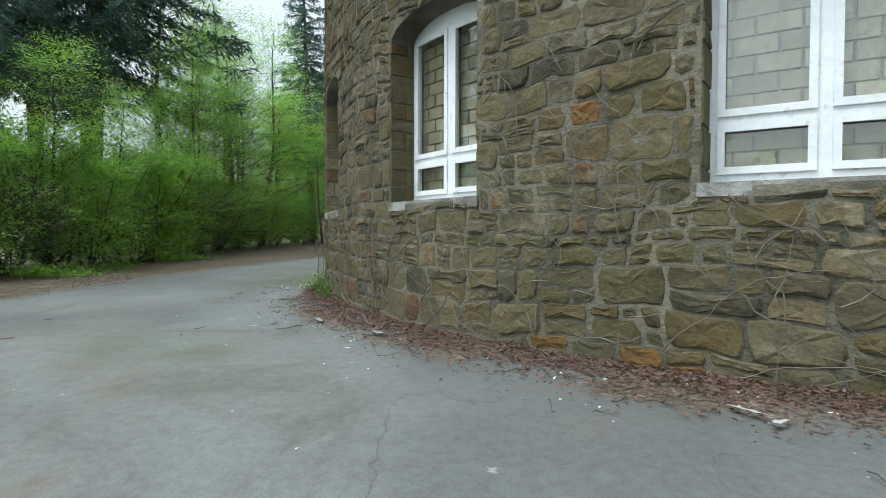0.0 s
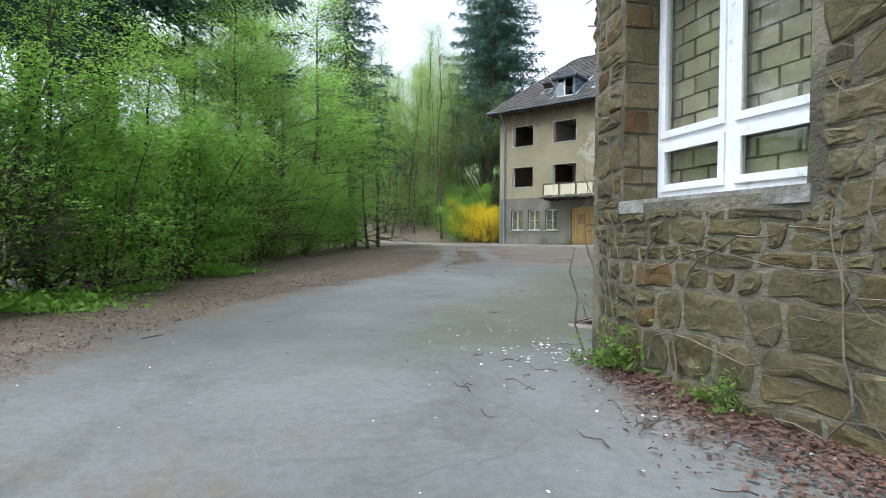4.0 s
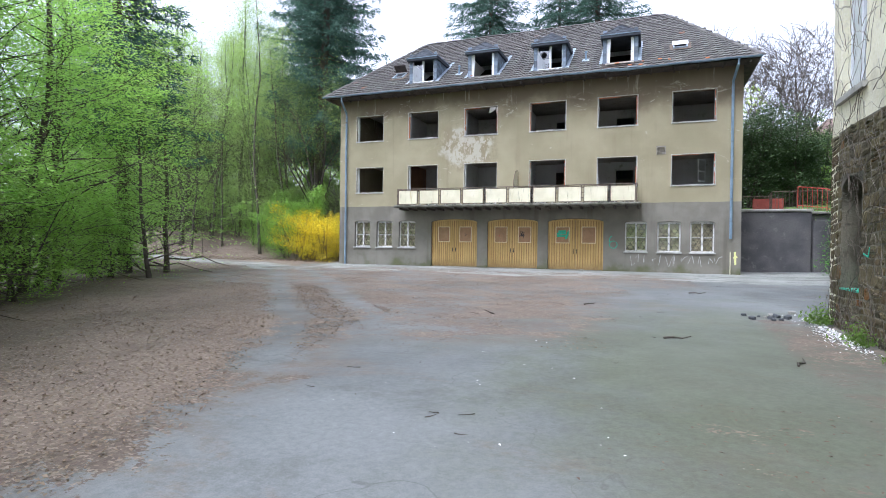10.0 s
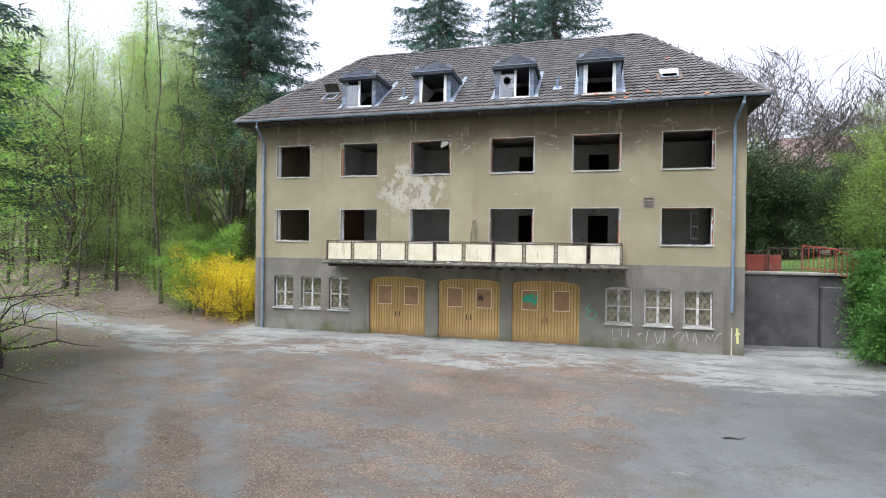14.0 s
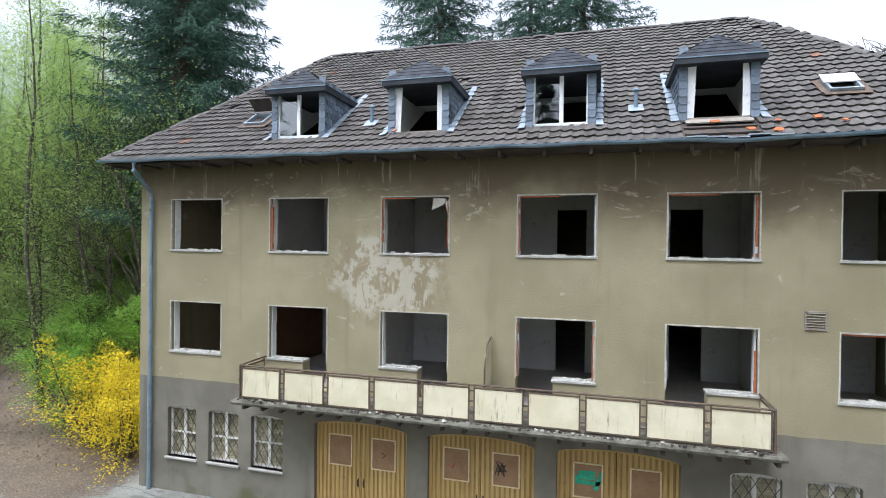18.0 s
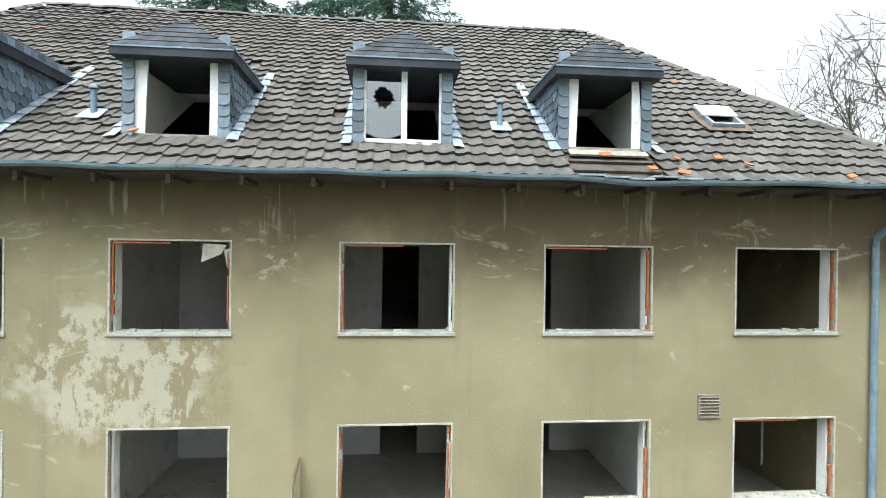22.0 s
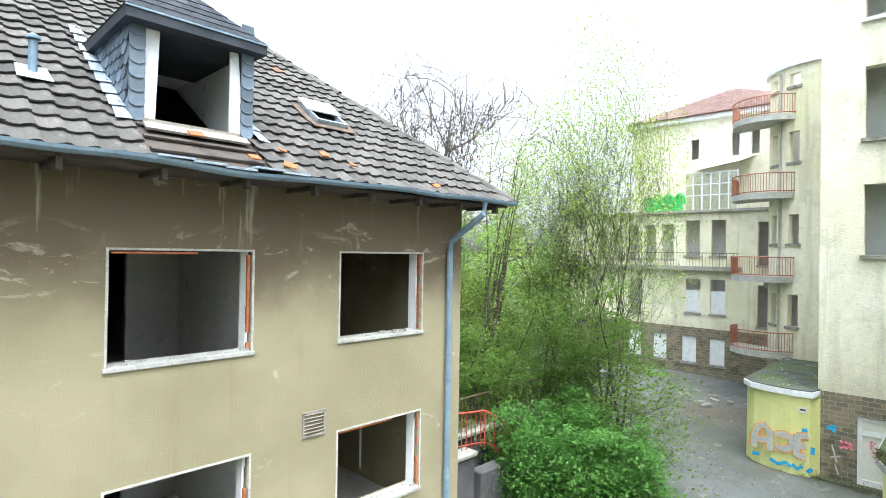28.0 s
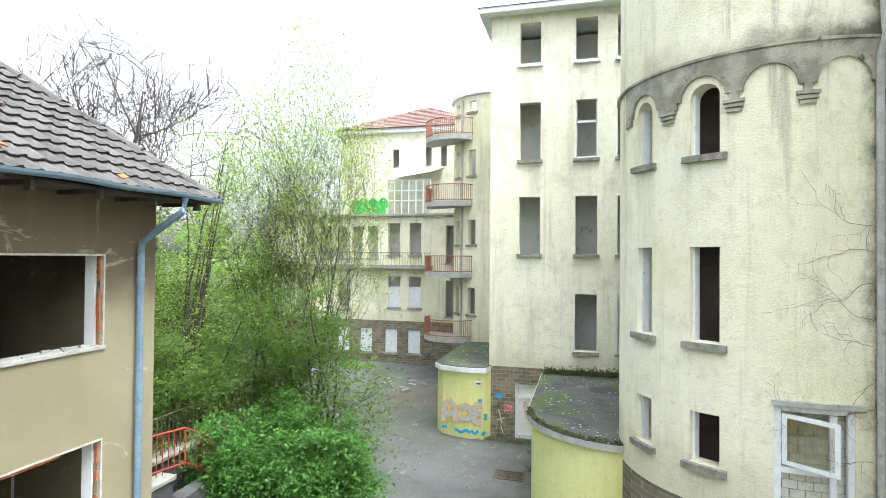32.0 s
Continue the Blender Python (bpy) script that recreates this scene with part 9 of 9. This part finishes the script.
scrawl("wall_scrawl", "green sprayed hook", "green", wallp, [arc(-13.0, 2.2, 0.22, 120, 200), arc(-13.05, 2.0, 0.17, 60, 400)], 0.018, house)
doorp = lambda u, v: (u, FY + 0.146, v + 0.19)
scrawl("door_scrawl", "green spray on a door inset", "green", doorp, [[(-15.62, 2.3), (-15.2, 2.32)], [(-15.62, 2.2), (-15.1, 2.2)], [(-15.55, 2.4), (-15.2, 2.42)], [(-15.2, 2.05), (-15.05, 2.45)]], 0.05, house)
scrawl("door_scrawl", "dark scrawl on a door inset", "spray_dark", doorp, [[(-17.3 + gr.uniform(-.16, .16), 2.28 + gr.uniform(-.2, .2)) for _ in range(4)] for _ in range(5)], 0.012, house)
scrawl("door_scrawl", "", "red_steel", doorp, [[(-18.4 + gr.uniform(-.16, .16), 2.2 + gr.uniform(-.1, .1)) for _ in range(5)]], 0.01, house)
scrawl("door_scrawl", "", "spray_dark", doorp, [[(-20.2 + gr.uniform(-.08, .08), 2.2 + gr.uniform(-.1, .1)) for _ in range(4)]], 0.01, house)
scrawl("yellow_mark", "", "yellow", wallp, [[(-8.12, 1.2), (-8.14, 1.75)], [(-8.2, 1.5), (-8.05, 1.55)]], 0.04, house)

# green board laid on the recess sill, green spray beside it
ob = part("sill_board", box(bmesh.new(), 0.0, 0.42, -0.47, 0.47, 0, 0.03, 0.004), M["green"])
q = west(12.56, 0, -0.03)
ob.location = (q[0], q[1], 1.184)
tagged(ob, "bright green painted board lying on the recess sill", "board")
flankp = lambda u, v: west(u, v, -0.075)
scrawl("green_spray", "green sprayed strokes on the stone", "green", flankp, [[(11.72, 1.85), (11.5, 1.8), (11.45, 1.95)]], 0.014, wing)

# court graffiti on the kiosk and the stone base: bubble shapes only
kioskp = lambda u, v: (7.16 + 0.05 * abs(u - 31.0) ** 2, u, v)
blobs = [[(32.15, 1.72), (32.12, 2.2), (32.0, 2.5), (31.8, 2.6), (31.62, 2.4), (31.6, 1.7)], [(32.0, 2.05), (31.65, 2.08)], arc(31.18, 2.15, 0.27, 40, 320), [(30.78, 1.76), (30.74, 2.5)], [(30.76, 2.46), (30.42, 2.52)], [(30.76, 2.12), (30.5, 2.14)], [(30.78, 1.78), (30.48, 1.76)]]
scrawl("graffito_edge", "orange outline of sprayed letters", "spray_orange", kioskp, blobs, 0.145, kiosk)
scrawl("graffito_fill", "pale grey sprayed letters", "spray_white", lambda u, v: (7.152 + 0.05 * abs(u - 31.0) ** 2, u, v), blobs, 0.105, kiosk)
scrawl("blue_spray", "", "spray_blue", kioskp, [[(30.62, 2.68), (30.45, 2.72)], [(30.3, 1.9), (30.28, 2.15)], [(31.6, 1.42), (31.35, 1.3), (31.1, 1.42), (30.95, 1.3)], [(32.2, 1.45), (31.95, 1.5)], [(30.9, 1.42), (30.75, 1.28), (30.6, 1.42)], [(30.45, 1.25), (30.3, 1.4)]], 0.065, kiosk)
scrawl("orange_spot", "", "spray_orange", lambda u, v: (7.146 + 0.05 * abs(u - 31.0) ** 2, u, v), [[(31.98, 2.26), (31.9, 2.26)]], 0.07, kiosk)
basep = lambda u, v: (7.885, u, v)
scrawl("pink_spray", "", "spray_pink", basep, [[(29.6, 2.42), (29.5, 2.2), (29.62, 2.15)], [(29.45, 2.42), (29.44, 2.15)], [(29.3, 2.4), (29.4, 2.28), (29.25, 2.16)], [(29.6, 2.28), (29.25, 2.3)]], 0.045, block)
scrawl("blue_spray", "", "spray_blue", basep, [[(30.0, 2.75), (29.75, 2.85), (29.8, 2.65)]], 0.08, block)
scrawl("white_spray", "", "spray_white", basep, [[(29.85, 2.2), (29.7, 1.6)], [(29.9, 1.75), (29.6, 1.85)], [(29.75, 1.5), (29.65, 1.2)]], 0.025, block)
scrawl("pink_spray", "", "spray_pink", lambda u, v: (8.05, u, v), [[(28.78, 2.55), (28.78, 2.25), (28.62, 2.3), (28.76, 2.4), (28.64, 2.5), (28.78, 2.55)], arc(28.5, 2.36, 0.08, 0, 360), [(28.38, 2.3), (28.36, 2.46), (28.28, 2.44), (28.26, 2.28)], [(28.76, 2.16), (28.62, 2.16), (28.74, 2.05), (28.6, 1.98)], [(28.5, 2.12), (28.38, 2.1), (28.48, 2.0), (28.36, 1.94)], [(28.7, 1.86), (28.3, 1.84)]], 0.022, block)
annexp = lambda u, v: (-0.515, u, v)
scrawl("faded_spray", "pale turquoise spray scribble", "green", annexp, [[(25.2 + gr.uniform(-.6, .5), 2.0 + gr.uniform(-.45, .45)) for _ in range(4)] for _ in range(5)], 0.02, annex)
# fallen masonry and gravel at the corner of the wing
for k in range(12):
    x, y, s = -9.1 + lr.gauss(0, 0.3), 20.3 + lr.gauss(0, 0.35), lr.uniform(0.03, 0.075)
    ob = part("masonry_chunk", box(bmesh.new(), -s, s, -s * 0.7, s * 0.7, -0.02, s * 0.8, 0.012, m=pose(0, 0, 0, lr.uniform(-15, 15), lr.uniform(-15, 15), 0)), M["slab_dark"] if k % 3 else M["slab"])
    ob.matrix_basis = pose(x, y, gz(x, y) + 0.01, 0, 0, lr.uniform(0, 180))
    tagged(ob, "broken masonry lying beside the wing corner" if k % 3 else "pale broken plaster piece beside the wing corner", "rubble", "corner rubble")
scatter("corner_gravel", "white gravel and plaster crumbs heaped at the wall foot", "chip", [(-8.36 - abs(lr.gauss(0, 0.17)), 18.3 + lr.gauss(0, 0.8)) for _ in range(900)], 0.018, 12, "debris", 0.01, 0.3, 0.8)
# small fittings in the court
sign = part("enamel_plate", box(bmesh.new(), -0.01, 0.01, -0.13, 0.13, -0.1, 0.1, 0.004), M["chip"], kiosk, "small white enamel plate")
sign.location = (7.18, 30.6, 3.4)
part("plate_bar", box(bmesh.new(), -0.012, -0.008, -0.09, 0.09, -0.03, 0.03, 0.0), M["spray_dark"], sign)
lamp = thing("wall_lantern", "grey wall lantern fixed to the rounded bay", "lamp")
q = drum(1.25, 7.3, -0.16)
part("lantern_arm", tube(bmesh.new(), [drum(1.25, 7.5, 0.0), drum(1.25, 7.52, -0.16)], 0.02, 6), M["iron"], lamp)
part("lantern_glass", tube(bmesh.new(), [(q[0], q[1], 7.15), (q[0], q[1], 7.42)], [0.08, 0.13], 8), M["dirty_glass"], lamp)
part("lantern_cap", tube(bmesh.new(), [(q[0], q[1], 7.42), (q[0], q[1], 7.5), (q[0], q[1], 7.58)], [0.16, 0.1, 0.02], 8), M["iron"], lamp)
for k in range(16):
    x, y, s = 15.5 + lr.gauss(0, 1.4), 37.2 + lr.gauss(0, 1.0), lr.uniform(0.1, 0.3)
    ob = part("rubble_block", box(bmesh.new(), -s, s, -s * 0.6, s * 0.6, -0.04, s * 0.45, 0.02, m=pose(0, 0, 0, lr.uniform(-12, 12), lr.uniform(-12, 12), 0)), M["slab"])
    ob.matrix_basis = pose(x, y, gz(x, y) + 0.02, 0, 0, lr.uniform(0, 180))
    tagged(ob, "broken concrete block lying in the court", "rubble", "court rubble")
herb("wall_weeds", [(7.5 + lr.gauss(0, 0.15), 28.0 + k * 0.42) for k in range(9)] + [(4.6, 28.0), (6.4, 28.2)], "ragged green weeds along the foot of the court walls", "leaf_moss", 0.032, 150, 0.16, 61, 0.16)
spots = [(lr.uniform(2, 14), lr.uniform(27, 40)) for _ in range(380)]
scatter("court_debris", "pale plaster crumbs and scraps over the court asphalt", "chip", [q for q in spots[::2] if q[0] < 7.0 or q[1] > 33], 0.02, 8, "debris", 0.008, 0.1, 0.7)
spots = [(lr.uniform(2, 15), lr.uniform(27, 41)) for _ in range(5200)]
scatter("court_litter", "dead leaves and dirt drifted over the court", "litter", [q for q in spots if (q[0] < 7.0 or q[1] > 33) and noise.noise((q[0] * 0.5, q[1] * 0.5, 4)) > 0.05], 0.035, 9)
# iron grate in the court
grate = thing("drain_grate", "rusty iron drain cover set in the court", "grate")
zg = gz(3.9, 28.8)
part("grate_frame", sheet_wall(bmesh.new(), lambda u, v, d: (u, v, zg + 0.03 - d), 3.5, 4.3, 28.3, 29.4, [(3.56, 4.24, 28.36, 29.34)], 0.05), M["rail"], grate)
for k in range(9):
    part("grate_bar", boxes((3.58 + k * 0.075, 3.6 + k * 0.075, 28.36, 29.34, zg, zg + 0.02)), M["rail"], grate)


# ---- stones of the wing, each its own block ----
def courses(rnd, length, top):
    """Rough courses of stones of uneven length; many are split, some run through two courses."""
    out, v = [], -0.15
    while v < top - 0.03:
        h = min(rnd.choice((0.12, 0.16, 0.19, 0.22, 0.26, 0.32)) * rnd.uniform(0.88, 1.12), top - v)
        if top - v - h < 0.08:
            h = top - v
        u = -rnd.uniform(0, 0.3)
        while u < length:
            w = rnd.uniform(0.7, 2.3) * (h * 0.55 + 0.1)
            a, b = max(0.01, u), min(length, u + w)
            if b - a > 0.06:
                r = rnd.random()
                if h > 0.17 and r < 0.42:
                    k = v + h * rnd.uniform(0.32, 0.68)
                    if w > 0.3 and r < 0.16:
                        m = a + (b - a) * rnd.uniform(0.3, 0.7)
                        out += [(a, m, v, k), (m, b, v, k), (a, b, k, v + h)]
                    elif w > 0.3 and r < 0.28:
                        m = a + (b - a) * rnd.uniform(0.3, 0.7)
                        out += [(a, b, v, k), (a, m, k, v + h), (m, b, k, v + h)]
                    else:
                        out += [(a, b, v, k), (a, b, k, v + h)]
                else:
                    out.append((a, b, v, v + h))
            u += w
        v += h
    return out


def stone_mesh(rnd, f, c):
    u0, u1, v0, v1 = c

    def w(u, v):
        s, t = noise.noise_vector((u * 0.8, v * 1.1, 3.7)), noise.noise_vector((u * 3.0, v * 3.6, 9.1))
        return u + s.x * 0.1 + t.x * 0.04, v + s.y * 0.12 + t.y * 0.036

    corner = [(u0, v0), (u1, v0), (u1, v1), (u0, v1)]
    small = min(u1 - u0, v1 - v0)
    ring, ends_at = [], []
    for k in range(4):
        (a, b), (c, d) = corner[k], corner[(k + 1) % 4]
        m = max(2, round(math.hypot(c - a, d - b) / 0.09))
        ends_at.append(len(ring))
        for t in range(m):
            ring.append(w(a + (c - a) * t / m, b + (d - b) * t / m))
    n = len(ring)
    cu, cv = sum(p[0] for p in ring) / n, sum(p[1] for p in ring) / n
    # rounded corners, a ragged outline, a joint of uneven width
    joint = rnd.choice((0.002, 0.004, 0.007, 0.013)) * rnd.uniform(0.7, 1.3)
    chop = [rnd.uniform(0, 0.012) + (small * rnd.uniform(0.03, 0.2) if k in ends_at else 0.0) for k in range(n)]
    proud = rnd.choice((0.004, 0.008, 0.012, 0.02)) * rnd.uniform(0.7, 1.3)
    tip, lean = rnd.uniform(-0.012, 0.012), rnd.uniform(-0.012, 0.012)
    vs, fs = [], []
    for inset, d, jit, mid in ((0.0, 0.006, 0, 0.0), (0.007, -proud * 0.5, 0.003, 0.0), (0.026, -proud, 0.006, 0.0), (0.0, -proud * 1.3, 0.006, 0.5)):
        for k, (u, v) in enumerate(ring):
            du, dv = cu - u, cv - v
            q = (joint + inset + chop[k]) / max(0.01, math.hypot(du, dv))
            q = q + (1 - q) * mid
            slant = (tip * (u - cu) / max(0.05, u1 - u0) + lean * (v - cv) / max(0.05, v1 - v0)) if inset or mid else 0.0
            vs.append(f(u + du * q + rnd.uniform(-jit, jit), v + dv * q + rnd.uniform(-jit, jit), min(d + slant + rnd.uniform(-jit, jit), 0.006 if d > 0 else -0.003)))
    vs.append(f(cu + rnd.uniform(-.02, .02), cv, -proud - rnd.uniform(-0.01, 0.012)))
    for a in (0, n, 2 * n):
        fs += [(a + k, a + (k + 1) % n, a + n + (k + 1) % n, a + n + k) for k in range(n)]
    fs += [(3 * n + k, 3 * n + (k + 1) % n, 4 * n) for k in range(n)]
    return vs, fs


def clip(c, holes):
    """Cuts a stone round the openings; gives the pieces that are left."""
    todo = [c]
    for h in holes:
        left = []
        for u0, u1, v0, v1 in todo:
            if u1 <= h[0] or u0 >= h[1] or v1 <= h[2] or v0 >= h[3]:
                left.append((u0, u1, v0, v1))
                continue
            ua, ub = max(u0, h[0]), min(u1, h[1])
            left += [(u0, ua, v0, v1), (ub, u1, v0, v1), (ua, ub, v0, h[2]), (ua, ub, h[3], v1)]
        todo = [p for p in left if p[1] - p[0] > 0.035 and p[3] - p[2] > 0.035]
    return todo


def masonry(owner, f, length, top, holes, seed, near):
    rnd = random.Random(seed)
    rest_v, rest_f, single = [], [], 0
    out = courses(rnd, length, top)
    for c in out:
        for p in clip(c, holes):
            vs, fs = stone_mesh(rnd, f, p)
            if near and near[0] < (p[0] + p[1]) / 2 < near[1] and single < 300:
                pydata("stone", vs, fs, M["stone"], owner)
                single += 1
            else:
                i = len(rest_v)
                rest_v += vs
                rest_f += [tuple(k + i for k in q) for q in fs]
    tagged(pydata("rubble", rest_v, rest_f, M["stone"], owner), kind="stuff")


bow_wall = bpy.data.objects["bow_wall"]


def jamb(a, b, seed):
    """Rough blocks that line the two reveals of a bow window."""
    rnd = random.Random(seed)
    for u, sg in ((a, 1), (b, -1)):
        v = WZ[0] - 0.02
        while v < WZ[1] - 0.25:
            h = rnd.uniform(0.13, 0.34)
            k = rnd.uniform(0.1, 0.24) if rnd.random() < 0.5 else 0.31
            for d0, d1 in ((-0.004, k), (k, 0.31)):
                if d1 - d0 > 0.04:
                    vs = []
                    for dd, pr in ((d0 + 0.006, 0.0), (d0 + 0.012, 0.018), (d1 - 0.01, 0.018), (d1 - 0.004, 0.0)):
                        for vv, px in ((v + 0.006, 0.0), (v + 0.016, 1.0), (v + h - 0.014, 1.0), (v + h - 0.004, 0.0)):
                            vs.append(bow(u + sg * (pr * px * rnd.uniform(0.4, 1.3) - 0.004), vv + rnd.uniform(-0.004, 0.004), dd + rnd.uniform(-0.004, 0.004)))
                    fs = [(4 * i + j, 4 * i + j + 1, 4 * i + j + 5, 4 * i + j + 4) for i in range(3) for j in range(3)]
                    pydata("jamb_stone", vs, fs, M["stone"], bow_wall)
            v += h


for k, (a, b) in enumerate(BOWWIN):
    jamb(a, b, 80 + k)
flank_wall = bpy.data.objects["flank_wall"]
masonry(bow_wall, bow, UL, ST, [(a - 0.02, b + 0.02, WZ[0] - 0.05, WZ[1]) for a, b in BOWWIN], 71, (1.9, 6.3))
masonry(flank_wall, west, 13.7, SF, [(a, b, c, d) for a, b, c, d in NICHES], 72, None)

# ---- roof tiles ----
TW, TG, TLN = 0.236, 0.318, 0.37
PROFILE = (0.01, 0.0, 0.0, 0.004, 0.018, 0.027, 0.02)


def tile_shape():
    vs, fs = [], []
    n = len(PROFILE)
    for s, lift in ((0.0, 0.062), (TLN, 0.018)):
        for k, h in enumerate(PROFILE):
            vs.append((-TW / 2 + TW * 1.04 * k / (n - 1), s - (0.012 * math.sin(math.pi * k / (n - 1)) if s == 0 else 0), h + lift))
    for k, h in enumerate(PROFILE):
        vs.append((-TW / 2 + TW * 1.04 * k / (n - 1), 0.004, h + 0.03))
    for k in range(n - 1):
        fs.append((k, k + 1, n + k + 1, n + k))
        fs.append((2 * n + k, 2 * n + k + 1, k + 1, k))
    return vs, fs


TV, TF = tile_shape()
tile_me = bpy.data.meshes.new("tile")
tile_me.from_pydata(TV, [], TF)
tile_me.materials.append(M["tile"])
roof_turn = Matrix(((1, 0, 0), (0, SY, -SZ), (0, SZ, SY))).to_4x4()


def covered(x, s):
    """Where a dormer, a skylight or bare battens take the place of tiles."""
    for c in DORM:
        dx = abs(x - c)
        if 0.9 < s < 3.3 and dx < DW + 0.05:
            return True
        if 3.3 <= s < 4.15 and dx < (DW + 0.1) * (4.2 - s) / 0.9:
            return True
    if -13.55 < x < -12.3 and s < 0.9:
        return True
    return any(abs(x - a) < 0.3 and 2.0 < s < 2.7 for a in (-10.35, -24.35))


rnd = random.Random(91)
rest_v, rest_f, single = [], [], 0
row = 0
s = -0.06
while s < SLEN - 0.2:
    hl, hr = EX0 + (RX0 - EX0) * max(0, s) / SLEN, EX1 + (RX1 - EX1) * max(0, s) / SLEN
    x = EX0 + 0.1
    sag = 0.0
    while x < EX1:
        if hl - 0.05 < x < hr + 0.05 and not covered(x, s + 0.1) and not rnd.random() < 0.003:
            m = Matrix.Translation(slope(x, s + rnd.gauss(0, 0.006), 0.0)) @ roof_turn @ pose(0, 0, rnd.uniform(0, 0.006), rnd.gauss(0, 0.6), rnd.gauss(0, 0.8), rnd.gauss(0, 0.9))
            if -14.6 < x < -8.6 and s < 4.6 and single < 300:
                o = new("tile", tile_me)
                o.parent = roof
                o.matrix_basis = m
                single += 1
            else:
                i = len(rest_v)
                rest_v += [tuple(m @ Vector(v)) for v in TV]
                rest_f += [tuple(k + i for k in q) for q in TF]
        x += TW
    s += TG
    row += 1
tagged(pydata("tiling", rest_v, rest_f, M["tile"], roof), kind="stuff")


def cap_row(a, b, r, step, seed):
    """Half-round cap tiles along a ridge or a hip."""
    rnd = random.Random(seed)
    a, b = Vector(a), Vector(b)
    d = (b - a).normalized()
    side = d.cross(Vector((0, 0, 1))).normalized()
    up = side.cross(d)
    vs, fs = [], []
    for k, rr in ((0.0, r), (step * 1.12, r * 0.84)):
        for i in range(7):
            t = math.pi * i / 6
            vs.append((math.cos(t) * rr, k, math.sin(t) * rr * 0.75))
    for i in range(6):
        fs.append((i, i + 1, 8 + i, 7 + i))
    me = bpy.data.meshes.new("cap_tile")
    me.from_pydata(vs, [], fs)
    me.materials.append(M["tile"])
    me.shade_smooth()
    basis = Matrix((side, d, up)).transposed().to_4x4()
    n = int((b - a).length / step)
    for k in range(n):
        o = new("cap_tile", me)
        o.parent = roof
        o.matrix_basis = Matrix.Translation(a + d * k * step + up * (-0.01 + rnd.uniform(0, 0.03))) @ basis @ pose(0, 0, 0, rnd.gauss(0, 2.0), rnd.gauss(0, 3), rnd.gauss(0, 3))


cap_row((RX0, RY, RZ), (RX1, RY, RZ), 0.13, 0.36, 1)
cap_row((EX1, EY, EZ), (RX1, RY, RZ), 0.13, 0.36, 2)
cap_row((EX0, EY, EZ), (RX0, RY, RZ), 0.13, 0.36, 3)
# bare battens and broken tiles below the last dormer
for k in range(3):
    p = Vector(slope(-12.92, 0.2 + k * 0.3, 0.03))
    part("batten", box(bmesh.new(), -0.66, 0.66, -0.03, 0.03, -0.015, 0.015, m=Matrix.Translation(p) @ roof_turn), M["wood_dark"], roof)
part("bare_board", box(bmesh.new(), -0.62, 0.62, -0.08, 0.08, -0.015, 0.015, m=Matrix.Translation(slope(-12.9, 0.72, 0.06)) @ roof_turn), M["wood_grey"], roof)
for k in range(8):
    x = rnd.choice((rnd.uniform(-13.6, -11.9), rnd.uniform(-12.4, -8.6), rnd.uniform(-20.1, -18.6)))
    s = rnd.uniform(0.05, 0.8) if x > -14 else rnd.uniform(0.7, 0.95)
    part("tile_shard", box(bmesh.new(), -rnd.uniform(0.04, 0.11), rnd.uniform(0.03, 0.1), -0.05, 0.05, -0.01, 0.012, 0.004, m=Matrix.Translation(slope(x, s, 0.115)) @ roof_turn @ pose(0, 0, 0, rnd.uniform(-12, 12), rnd.uniform(-12, 12), rnd.uniform(0, 180))), M["brick_red"], roof)
